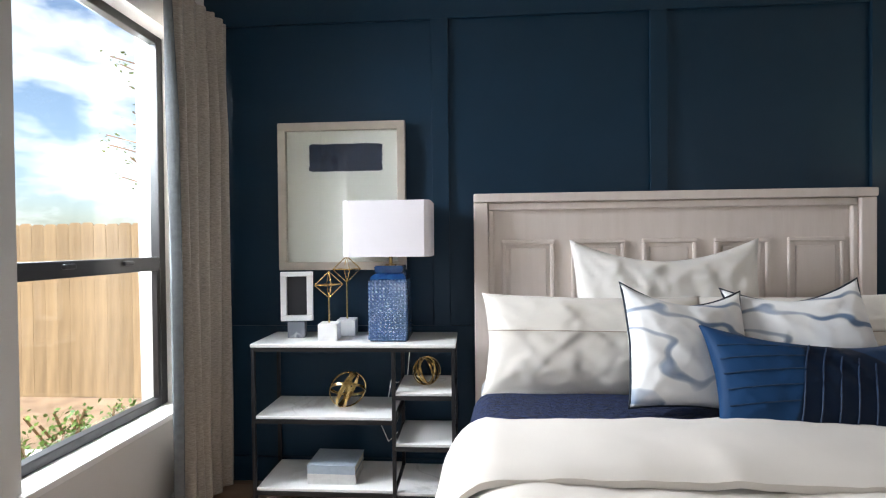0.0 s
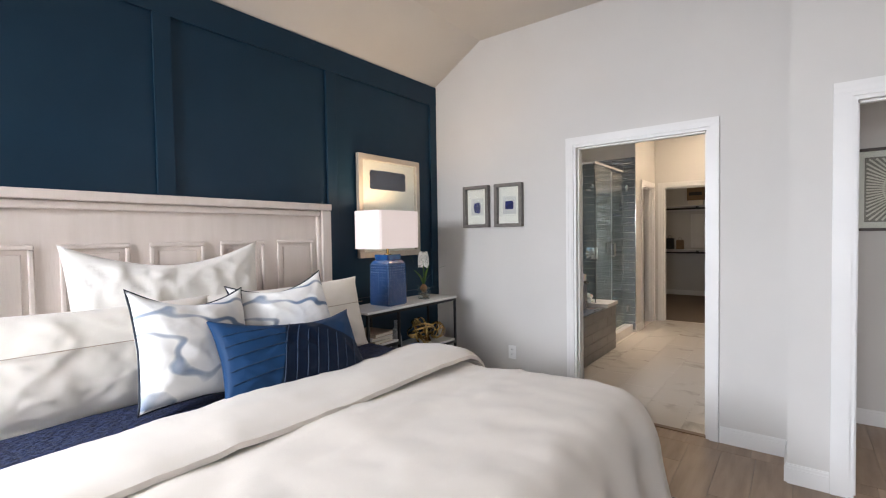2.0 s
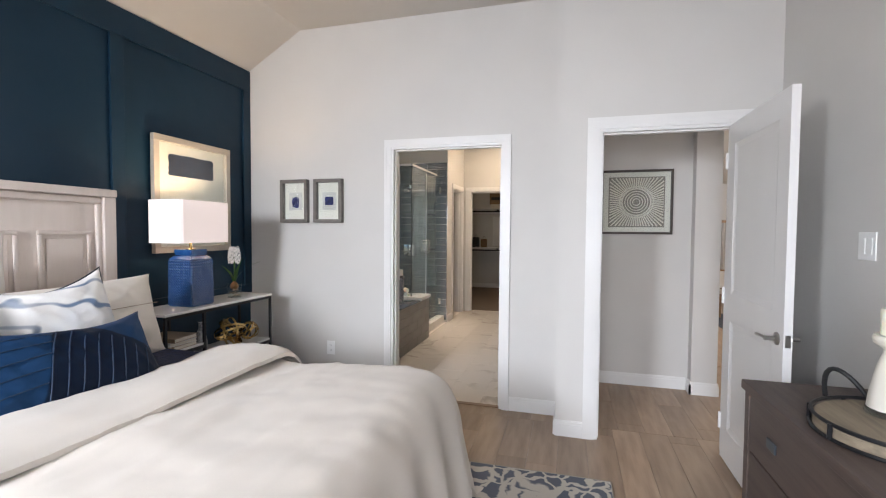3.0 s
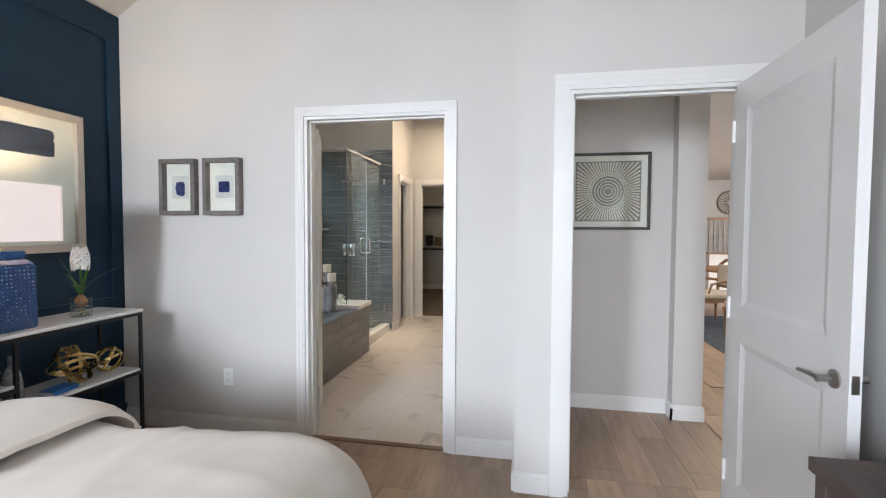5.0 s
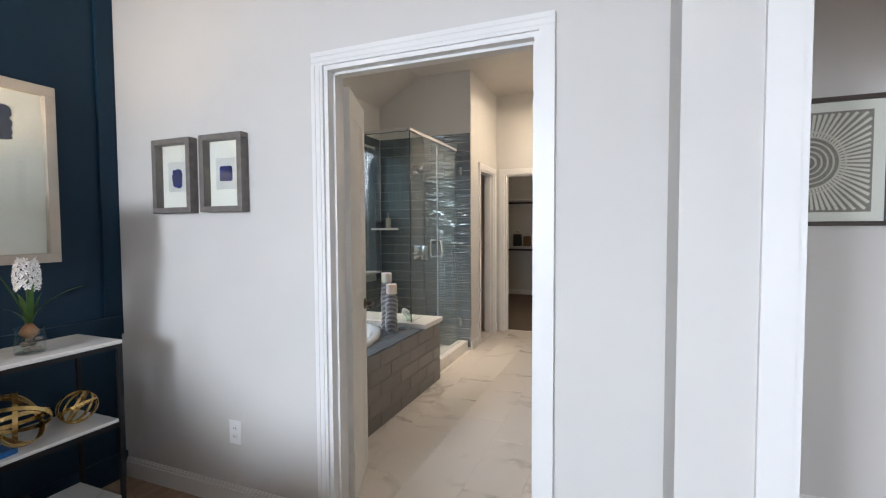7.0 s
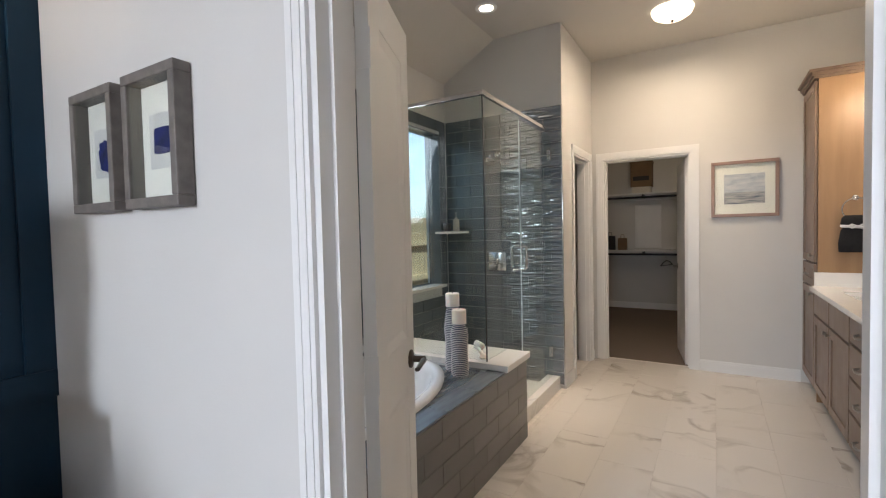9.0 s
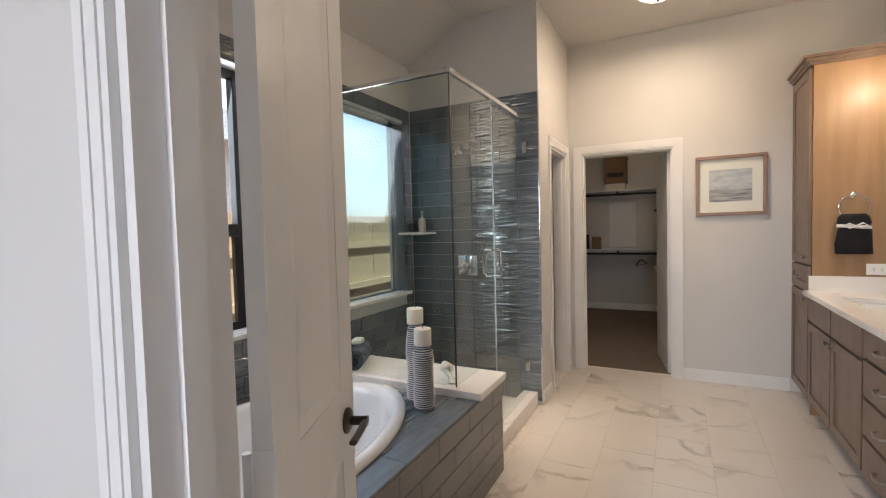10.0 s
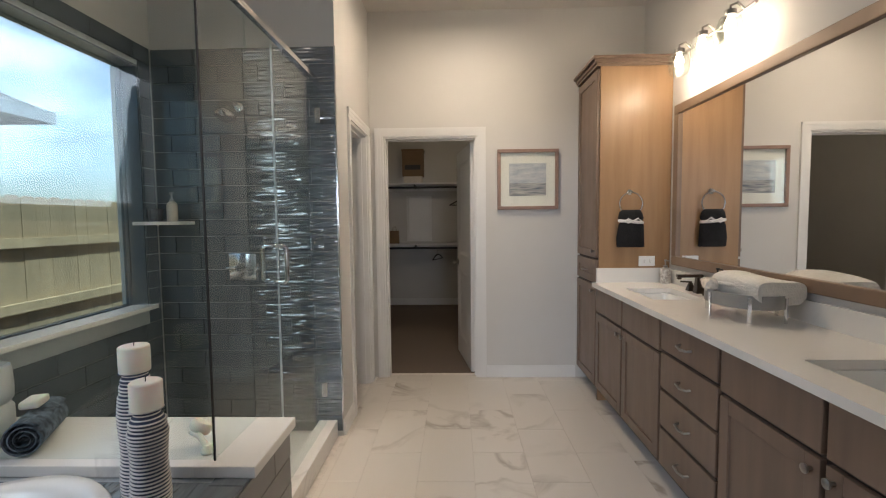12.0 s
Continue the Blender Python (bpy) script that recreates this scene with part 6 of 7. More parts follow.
def shaker(name, x0, x1, z0, z1, parent, knob=None, pull=False, flat=False):
    """A cabinet front facing +y at VF; a frame with a sunk panel."""
    g, t = 0.006, 0.02
    x0, x1, z0, z1 = x0 + g, x1 - g, z0 + g, z1 - g
    if flat:
        ob = part(name, boxes((x0, x1, VF - t, VF, z0, z1), bevel=0.003), CABINET, parent)
    else:
        r = 0.058
        ob = part(name, boxes((x0 + r - 0.004, x1 - r + 0.004, VF - t, VF - 0.009, z0 + r - 0.004, z1 - r + 0.004)), CABINET, parent)
        for d in ((x0, x0 + r, z0, z1), (x1 - r, x1, z0, z1), (x0 + r, x1 - r, z0, z0 + r), (x0 + r, x1 - r, z1 - r, z1)):
            part("frame_piece", boxes((d[0], d[1], VF - t, VF, d[2], d[3]), bevel=0.002), CABINET, ob)
    if knob:
        part("knob", lathe([(0.006, 0), (0.006, 0.012), (0.014, 0.018), (0.015, 0.024), (0.008, 0.029)], 16), NICKEL, ob, "round nickel knob", 50, Matrix.Translation((knob[0], VF, knob[1])) @ Matrix.Rotation(radians(-90), 4, "X"))
    if pull:
        cx, cz = (x0 + x1) / 2, (z0 + z1) / 2
        part("pull", tube([(cx - 0.05, VF, cz), (cx - 0.045, VF + 0.022, cz - 0.004), (cx, VF + 0.028, cz - 0.008), (cx + 0.045, VF + 0.022, cz - 0.004), (cx + 0.05, VF, cz)], 0.006, 8), NICKEL, ob, "arched nickel pull", 60)
    return ob


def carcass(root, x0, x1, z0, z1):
    part("carcass", boxes((x0, x1, YV + 0.002, VF - 0.0215, z0, z1)), CAB_GAP_SHADE, root)


# shade in the gaps and toe recess is put into this darker brown
CAB_GAP_SHADE = mat("cabinet_gap_shade", (0.05, 0.035, 0.028), 0.6)
for x0, x1, nm in ((6.00, VX1, "taupe stained double-door sink cabinet under the vanity top"), (VX0, 5.479, "taupe stained double-door sink cabinet under the second basin")):
    cb = thing("sink_cabinet", pose(0, 0, 0), nm, "cabinet", "vanity cabinets")
    carcass(cb, x0, x1, 0.10, 0.715)
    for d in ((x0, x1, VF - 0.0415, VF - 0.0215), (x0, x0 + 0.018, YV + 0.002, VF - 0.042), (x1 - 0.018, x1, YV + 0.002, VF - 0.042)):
        part("apron", boxes((*d, 0.716, 0.867)), CAB_GAP_SHADE, cb)
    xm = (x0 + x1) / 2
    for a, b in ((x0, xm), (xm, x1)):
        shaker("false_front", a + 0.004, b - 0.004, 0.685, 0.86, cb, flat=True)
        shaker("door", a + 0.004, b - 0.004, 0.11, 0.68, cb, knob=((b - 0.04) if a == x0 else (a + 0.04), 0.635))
    part("toe_kick", boxes((x0, x1, YV + 0.002, VF - 0.09, 0.0, 0.099)), CAB_GAP_SHADE, cb)
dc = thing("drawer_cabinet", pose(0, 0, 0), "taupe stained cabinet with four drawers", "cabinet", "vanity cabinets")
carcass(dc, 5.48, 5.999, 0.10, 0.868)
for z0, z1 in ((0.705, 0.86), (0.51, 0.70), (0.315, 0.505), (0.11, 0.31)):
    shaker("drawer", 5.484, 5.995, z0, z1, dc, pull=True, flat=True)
part("toe_kick", boxes((5.48, 5.999, YV + 0.002, VF - 0.09, 0.0, 0.099)), CAB_GAP_SHADE, dc)

tw = thing("linen_tower", pose(0, 0, 0), "tall taupe stained linen cabinet with a crown", "cabinet", "vanity cabinets")
# this side is a lighter, warmer brown than the cabinet fronts
part("side_panel", boxes((VX1 + 0.0, VX1 + 0.018, YV + 0.002, VF - 0.022, 0.0, 2.465), bevel=0.001), mat("honey_panel", (0.36, 0.22, 0.115), 0.36, vary=0.12, scale=3, color2=(0.29, 0.17, 0.085), stretch=(5, 5, 0.5), fine=0.08), tw, "honey-brown side panel, lighter than the fronts")
part("carcass", boxes((VX1 + 0.019, XF - 0.001, YV + 0.002, VF - 0.0215, 0.10, 2.465)), CAB_GAP_SHADE, tw)
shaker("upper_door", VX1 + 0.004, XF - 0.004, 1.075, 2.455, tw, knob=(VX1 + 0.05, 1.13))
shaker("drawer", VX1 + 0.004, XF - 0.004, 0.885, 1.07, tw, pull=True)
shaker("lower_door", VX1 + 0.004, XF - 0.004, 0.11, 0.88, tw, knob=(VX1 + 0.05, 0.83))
part("toe_kick", boxes((VX1 + 0.019, XF - 0.001, YV + 0.002, VF - 0.09, 0.0, 0.099)), CAB_GAP_SHADE, tw)
bm = bmesh.new()
for z0, z1, o in ((2.465, 2.485, 0.008), (2.485, 2.51, 0.022), (2.51, 2.53, 0.04)):
    box(bm, VX1 - o, XF - 0.001, YV + 0.002, VF + o, z0, z1)
part("crown", bm, CABINET, tw, "stepped crown moulding")

CT = 0.90
top = thing("countertop", pose(0, 0, 0), "white veined stone vanity top with two undermount basins", "countertop")
S1, S2 = (6.54, -0.315), (4.97, -0.305)
SW, SD = 0.22, 0.15
bm = bmesh.new()
ys = (YV + 0.022, S1[1] - SD, S1[1] + SD, VF + 0.028)
xs = [VX0 - 0.005, S2[0] - SW, S2[0] + SW, S1[0] - SW, S1[0] + SW, VX1 - 0.001]
for i in range(5):
    for j in range(3):
        if not (j == 1 and i in (1, 3)):
            box(bm, xs[i], xs[i + 1], ys[j], ys[j + 1], 0.868, CT)
bmesh.ops.remove_doubles(bm, verts=bm.verts[:], dist=1e-5)
part("slab", bm, WHITE_STONE, top, "white veined quartz slab")
part("backsplash", boxes((VX0 - 0.005, VX1 - 0.022, YV + 0.002, YV + 0.0215, 0.868, 1.000), bevel=0.001), WHITE_STONE, top)
part("side_splash", boxes((VX1 - 0.0215, VX1 - 0.001, YV + 0.002, VF, CT, 1.005)), WHITE_STONE, top)
for cx, cy in (S1, S2):
    bm = bmesh.new()
    rings = []
    for f, z in ((1.05, 0.866), (1.0, 0.862), (0.97, 0.78), (0.85, 0.735), (0.3, 0.725)):
        rings.append([bm.verts.new((cx + SW * f * math.copysign(abs(math.cos(a)) ** 0.35, math.cos(a)), cy + SD * f * math.copysign(abs(math.sin(a)) ** 0.35, math.sin(a)), z)) for a in [2 * math.pi * (k + 0.5) / 40 for k in range(40)]])
    for a, b in zip(rings, rings[1:]):
        for k in range(40):
            j = (k + 1) % 40
            bm.faces.new((a[k], a[j], b[j], b[k]))
    bm.faces.new(rings[-1])
    bs = part("basin", bm, PORCELAIN, top, "white undermount basin", 50)
    part("drain", lathe([(0.022, 0.7255), (0.022, 0.729), (0.012, 0.731)], 16, cx, cy), NICKEL, bs)


def faucet(m, label):
    root = thing("faucet", m, label, "faucet", "vanity faucets")
    bm = frustum(bmesh.new(), 0.05, 0.05, 0, 0.034, 0.034, 0.10)
    bmesh.ops.bevel(bm, geom=bm.edges[:], offset=0.003, segments=2, affect="EDGES")
    part("post", bm, BRONZE, root, "", 40)
    part("spout", boxes((-0.018, 0.018, -0.02, 0.135, 0.10, 0.118), bevel=0.004), BRONZE, root)
    part("aerator", boxes((-0.012, 0.012, 0.112, 0.133, 0.088, 0.10), bevel=0.002), BRONZE, root)
    for x in (-0.10, 0.10):
        bm = frustum(bmesh.new(), 0.048, 0.048, 0, 0.02, 0.02, 0.052)
        bmesh.ops.bevel(bm, geom=bm.edges[:], offset=0.003, segments=2, affect="EDGES")
        h = part("handle", bm, BRONZE, root, "bronze lever handle", 40, pose(x, 0, 0))
        part("lever", boxes((-0.006, 0.006, -0.008, 0.06, 0.052, 0.062), bevel=0.002), BRONZE, h, m=pose(0, 0, 0, 0, 0, 30 if x < 0 else -30))
    return root


faucet(pose(S1[0], -0.535, CT + 0.0005), "dark bronze widespread faucet behind the basin")
faucet(pose(S2[0], -0.535, CT + 0.0005), "dark bronze widespread faucet behind the second basin")
pump_bottle("soap_dispenser", pose(6.985, -0.53, CT + 0.0005), 0.036, 0.115, mat("pearl_mosaic", (0.34, 0.31, 0.29), 0.3, vary=0.6, scale=70, color2=(0.75, 0.73, 0.70)), NICKEL, "mosaic soap dispenser with a chrome pump")
pump_bottle("soap_bottle", pose(6.36, -0.545, CT + 0.0005), 0.028, 0.12, PINK, BOOK_BLACK, "pink soap bottle with a black pump")

ty = thing("vanity_tray", pose(5.87, -0.39, CT + 0.0005), "oval grey tray on chrome legs", "tray")
bm = bmesh.new()
rings = []
for f, z in ((0.92, 0.06), (1.0, 0.066), (1.0, 0.125), (0.95, 0.125), (0.94, 0.078), (0.2, 0.076)):
    rings.append([bm.verts.new((0.20 * f * math.cos(2 * math.pi * k / 48), 0.15 * f * math.sin(2 * math.pi * k / 48), z)) for k in range(48)])
for a, b in zip(rings, rings[1:]):
    for k in range(48):
        j = (k + 1) % 48
        bm.faces.new((a[k], a[j], b[j], b[k]))
bm.faces.new(rings[0][::-1]), bm.faces.new(rings[-1])
part("dish", bm, GREY_STONE, ty, "", 40)
for k in range(6):
    a = k * math.pi / 3 + 0.5
    part("leg", boxes((-0.008, 0.008, -0.005, 0.005, 0, 0.115), bevel=0.002), CHROME, ty, "", None, pose(0.204 * math.cos(a), 0.154 * math.sin(a), 0, 0, 0, math.degrees(a) + 90))
tl = thing("folded_towel", pose(5.84, -0.425, CT + 0.079, 0, 0, 8), "thick white towel folded in the tray", "towel")
bm = bmesh.new()
sec = []
for i in range(28):
    a = 2 * math.pi * i / 28
    sec.append((0.125 * math.copysign(abs(math.cos(a)) ** 0.6, math.cos(a)), 0.062 + 0.058 * math.copysign(abs(math.sin(a)) ** 0.7, math.sin(a))))
rings = []
for u in range(13):
    x = -0.15 + 0.30 * u / 12
    k = 1 if 0 < u < 12 else 0.94
    rings.append([bm.verts.new((x, y * k * (1 - 0.05 * math.sin(x * 20)), max(0.004, (z - 0.062) * k + 0.062 + 0.012 * math.sin(x * 9 + y * 12)))) for y, z in sec])
for a, b in zip(rings, rings[1:]):
    for i in range(28):
        j = (i + 1) % 28
        bm.faces.new((a[i], a[j], b[j], b[i]))
bm.faces.new(rings[0]), bm.faces.new(rings[-1][::-1])
part("cloth", bm, WHITE_CLOTH, tl, "", 60)
part("fold_edge", tube([(-0.14, 0.11, 0.075), (0.0, 0.118, 0.078), (0.14, 0.11, 0.072)], 0.012, 8), WHITE_CLOTH, tl, "", 60)
for i, (x, y, r) in enumerate(((5.98, -0.31, 0.034), (5.93, -0.265, 0.038), (6.0, -0.41, 0.03))):
    bm = lathe([(0.002, -1.2 * r), (0.5 * r, -0.9 * r), (r, -0.2 * r), (0.8 * r, 0.5 * r), (0.45 * r, 1.0 * r), (0.1 * r, 1.5 * r)], 16)
    solid("seashell", bm, mat("pearl_shell_%s" % "abc"[i], (0.70, 0.63, 0.55), 0.2, vary=0.15, scale=60), "pearly seashell lying in the tray", "seashell", "", pose(x, y, CT + 0.145, 70, 0, 40 + 70 * i), 50, "seashells")

mr = thing("vanity_mirror", pose(0, 0, 0), "wide wall mirror in a bronze-brown frame", "mirror")
MX0, MX1, MZ0, MZ1, FB = 4.50, 6.99, 1.035, 2.155, 0.062
part("glass", boxes((MX0 + 0.05, MX1 - 0.05, YV + 0.002, YV + 0.012, MZ0 + 0.05, MZ1 - 0.05)), MIRROR, mr, "silvered mirror glass")
MFR = mat("bronze_frame", (0.26, 0.18, 0.125), 0.35, 0.25, vary=0.1, scale=6)
for d in ((MX0, MX1, MZ1 - FB, MZ1), (MX0, MX1, MZ0, MZ0 + FB), (MX0, MX0 + FB, MZ0 + FB, MZ1 - FB), (MX1 - FB, MX1, MZ0 + FB, MZ1 - FB)):
    part("frame_bar", boxes((d[0], d[1], YV + 0.002, YV + 0.03, d[2], d[3]), bevel=0.005), MFR, mr)

vlx = thing("vanity_light", pose(6.44, YV, 2.45), "nickel vanity light with three clear glass shades", "wall light")
part("backplate", boxes((-0.06, 0.06, 0.001, 0.02, -0.06, 0.06), bevel=0.004), NICKEL, vlx)
part("bar", tube([(-0.36, 0.06, 0.0), (0.36, 0.06, 0.0)], 0.009), NICKEL, vlx, "", 60)
part("arm", tube([(0, 0.02, 0), (0, 0.06, 0)], 0.009), NICKEL, vlx)
BULB = glow_mat("vanity_bulb", (1, 0.80, 0.52), 16)
for x in (-0.27, 0.0, 0.27):
    part("stem", tube([(x, 0.06, 0.0), (x, 0.10, 0.035), (x, 0.135, 0.02), (x, 0.135, -0.005)], 0.007, 8), NICKEL, vlx, "", 60)
    part("socket", lathe([(0.03, -0.03), (0.03, -0.005), (0.012, 0.0)], 16), NICKEL, vlx, "", 40, pose(x, 0.135, 0))
    sd = part("shade", lathe([(0.050, -0.165), (0.062, -0.13), (0.062, -0.08), (0.050, -0.04), (0.030, -0.03), (0.028, -0.031), (0.048, -0.042), (0.060, -0.082), (0.060, -0.13), (0.048, -0.165)], 26), GLASS, vlx, "clear glass shade", 60, pose(x, 0.135, 0))
    sd.visible_shadow = False
    part("bulb", lathe([(0.012, -0.035), (0.022, -0.06), (0.028, -0.085), (0.02, -0.11), (0.004, -0.118)], 16), BULB, vlx, "glowing bulb", 60, pose(x, 0.135, 0))
    lamp("vanity_bulb_light", "POINT", 2.0, pose(6.44 + x, YV + 0.135, 2.45 - 0.15), WARM, 0.035)

rg_ = thing("towel_ring", pose(VX1 - 0.001, -0.295, 1.53), "chrome towel ring on the cabinet side", "towel ring")
part("mount", lathe([(0.022, 0), (0.02, 0.012), (0.009, 0.016), (0.009, 0.045)], 16), CHROME, rg_, "", 40, Matrix.Translation((0, 0, 0.03)) @ Matrix.Rotation(radians(-90), 4, "Y"))
part("ring", tube([(-0.042, 0.082 * math.sin(a), -0.055 + 0.082 * math.cos(a)) for a in [2 * math.pi * i / 36 for i in range(36)]], 0.005, 8, True), CHROME, rg_, "", 60)
ht = thing("hand_towel", pose(VX1 - 0.043, -0.295, 1.385) @ Matrix.Diagonal((1.1, 1.18, 1.32, 1)), "black hand towel tied with a white ribbon", "towel")
bm = bmesh.new()
rings = []
for z, w, d in ((0.035, 0.055, 0.018), (0.02, 0.07, 0.028), (-0.01, 0.078, 0.03), (-0.03, 0.066, 0.026), (-0.05, 0.078, 0.03), (-0.12, 0.085, 0.028), (-0.165, 0.085, 0.026), (-0.17, 0.08, 0.02)):
    rings.append([bm.verts.new((d * math.sin(a) * (1 + 0.15 * math.cos(5 * a)), w * math.cos(a) * (1 + 0.03 * math.sin(3 * a + z * 40)), z)) for a in [2 * math.pi * i / 28 for i in range(28)]])
for a, b in zip(rings, rings[1:]):
    for i in range(28):
        j = (i + 1) % 28
        bm.faces.new((a[i], a[j], b[j], b[i]))
bm.faces.new(rings[0]), bm.faces.new(rings[-1][::-1])
part("cloth", bm, BLACK_CLOTH, ht, "", 60)
RIB = mat("white_ribbon", (0.80, 0.79, 0.78), 0.5)
part("ribbon", tube([(0.030 * math.sin(a), 0.071 * math.cos(a), -0.03 + 0.006 * math.cos(a)) for a in [2 * math.pi * i / 28 for i in range(28)]], 0.009, 6, True), RIB, ht, "white satin ribbon", 60)
part("bow", tube([(-0.034, 0.0, -0.028), (-0.038, 0.03, -0.015), (-0.036, 0.05, -0.026), (-0.036, 0.028, -0.036), (-0.034, 0.0, -0.028), (-0.038, -0.03, -0.012), (-0.036, -0.05, -0.022), (-0.036, -0.025, -0.036), (-0.034, 0, -0.028)], 0.005, 6), RIB, ht, "", 60)
outlet("wall_outlet", pose(VX1 - 0.001, -0.43, 1.055, 0, 90, -90), "white duplex outlet beside the vanity mirror")

# ceiling lamps in the bathroom
DOWN = glow_mat("downlight_lens", (1, 0.88, 0.70), 4)
for x, y in ((5.93, 2.115),):
    dl = thing("downlight", pose(x, y, ZC), "round recessed downlight in the ceiling", "ceiling light", "bathroom downlights")
    part("trim_ring", lathe([(0.085, -0.006), (0.085, -0.001), (0.06, -0.001), (0.06, -0.006)], 28), WHITE_PLASTIC, dl, "", 40)
    part("lens", lathe([(0.001, -0.0065), (0.056, -0.0065), (0.058, -0.001)], 28), DOWN, dl, "glowing lens")
    lamp("downlight_light", "AREA", 1.8, look((x, y, ZC - 0.012), (x, y, 0)), (1, 0.80, 0.56), 0.10, None, 55)
fl = thing("flush_light", pose(6.77, 0.88, ZC), "round flush ceiling light with a bronze finial", "ceiling light")
part("bowl", lathe([(0.02, -0.085), (0.09, -0.075), (0.14, -0.045), (0.155, -0.012), (0.155, -0.001)], 32), glow_mat("frosted_bowl", (1, 0.83, 0.58), 1.0), fl, "glowing frosted glass bowl", 60)
part("finial", lathe([(0.006, -0.105), (0.012, -0.095), (0.008, -0.086)], 12), BRONZE, fl, "", 50)
lamp("flush_light_light", "AREA", 9.0, look((6.77, 0.88, ZC - 0.12), (6.77, 0.88, 0)), (1, 0.80, 0.56), 0.26)


# ---- closet ----
WIRE = WHITE_PLASTIC
for z, lab in ((1.925, "upper"), (0.99, "lower")):
    cs = thing("closet_shelf", pose(0, 0, 0), "white closet shelf with a dark hanging rod", "shelf", "closet shelves")
    part("board", boxes((10.68, 10.985, -0.55, 2.88, z, z + 0.02)), TRIM, cs)
    part("cleat", boxes((10.97, 10.985, -0.55, 2.88, z - 0.09, z - 0.001)), TRIM, cs)
    part("rod", tube([(10.72, -0.55, z - 0.05), (10.72, 2.88, z - 0.05)], 0.017), BLACK, cs, "dark metal rod", 60)
    for y in (0.6, 1.6, 2.5):
        part("bracket", boxes((10.70, 10.98, y - 0.006, y + 0.006, z - 0.06, z - 0.001)), BLACK, cs)
side = thing("closet_shelf", pose(0, 0, 0), "white side shelf along the closet wall", "shelf", "closet shelves")
part("board", boxes((9.0, 10.6, 0.55, 0.85, 1.80, 1.82)), TRIM, side)
part("upright", boxes((10.58, 10.6, 0.55, 0.85, 0.0, 1.799)), TRIM, side)
part("rod", tube([(9.0, 0.80, 1.74), (10.58, 0.80, 1.74)], 0.015), BLACK, side)


def hanger(m, label):
    root = thing("clothes_hanger", m, label, "hanger", "clothes hangers")
    part("hook", tube([(0, 0, 0.0), (0, 0, 0.045), (0, 0.022, 0.065), (0, 0.03, 0.085), (0, 0.012, 0.102), (0, -0.010, 0.094)], 0.0025, 6), CHROME, root, "", 60)
    part("shoulders", tube([(0, -0.20, -0.075), (0, -0.10, -0.022), (0, 0, 0.0), (0, 0.10, -0.022), (0, 0.20, -0.075)], 0.009, 6), BOOK_BLACK, root, "", 60)
    part("bar", tube([(0, -0.20, -0.075), (0, 0.20, -0.075)], 0.006, 6), BOOK_BLACK, root)
    return root


for y in (1.30, 1.22):
    hanger(pose(10.3, 0.86, 1.66, 0, 0, 20 if y > 1.25 else -10), "dark wooden hanger on the side rod")
hanger(pose(10.72, 1.25, 0.845, 0, 0, 70), "dark wooden hanger on the lower rod")
tag = solid("garment_bag", boxes((-0.012, 0.012, -0.06, 0.06, -0.36, -0.10), bevel=0.01), BOOK_BLACK, "small black bag on a hanger", "bag", "", pose(10.3, 0.86, 1.66))
KRAFT = mat("kraft_card", (0.20, 0.125, 0.07), 0.8)
bxs = thing("storage_box", pose(10.82, 1.62, 1.9455), "brown storage box with a dark front panel", "box")
part("body", boxes((-0.12, 0.12, -0.16, 0.16, 0.10, 0.48), bevel=0.004), KRAFT, bxs)
part("front_panel", boxes((-0.126, -0.121, -0.12, 0.12, 0.20, 0.27)), BOOK_BLACK, bxs)
part("lid", boxes((-0.13, 0.13, -0.17, 0.17, 0.481, 0.51)), KRAFT, bxs)
part("foot", boxes((-0.11, 0.11, -0.14, 0.14, 0.0, 0.10)), PAGE, bxs)
for y, c, w, h, lb in ((2.13, BOOK_BLACK, 0.16, 0.24, "small black paper bag on the shelf"), (1.93, KRAFT, 0.14, 0.20, "small brown paper bag on the shelf")):
    bg = thing("paper_bag", pose(10.82, y, 1.0105), lb, "bag")
    part("body", frustum(bmesh.new(), 0.10, w, 0, 0.09, w * 0.97, h), c, bg)
    part("handle", tube([(0, -0.03, h), (0, -0.02, h + 0.06), (0, 0.02, h + 0.06), (0, 0.03, h)], 0.004, 6), c, bg)
solid("dark_handbag", boxes((-0.08, 0.08, -0.13, 0.13, 0, 0.26), bevel=0.03), BOOK_BLACK, "black handbag standing on the side shelf", "bag", "", pose(10.2, 0.70, 1.8205), 50)
dp = thing("access_panel", pose(10.998, 1.55, 1.40, 0, 0, -90), "white framed access panel on the closet wall", "wall panel")
part("panel", boxes((-0.17, 0.17, -0.012, 0, -0.33, 0.33), bevel=0.003), TRIM, dp)
for d in ((-0.20, -0.171, -0.018, 0, -0.36, 0.36), (0.171, 0.20, -0.018, 0, -0.36, 0.36), (-0.17, 0.17, -0.018, 0, 0.331, 0.36), (-0.17, 0.17, -0.018, 0, -0.36, -0.331)):
    part("frame_bar", boxes(d, bevel=0.002), TRIM, dp)

cl = thing("closet_light", pose(9.2, 1.2, 2.75), "plain round flush light on the closet ceiling", "ceiling light")
part("bowl", lathe([(0.02, -0.075), (0.09, -0.065), (0.13, -0.04), (0.145, -0.01), (0.145, -0.001)], 28), glow_mat("closet_bowl", (1, 0.83, 0.58), 0.5), cl, "", 60)
lamp("closet_light_light", "POINT", 4.5, pose(9.2, 1.2, 2.60), (1, 0.80, 0.52), 0.1)

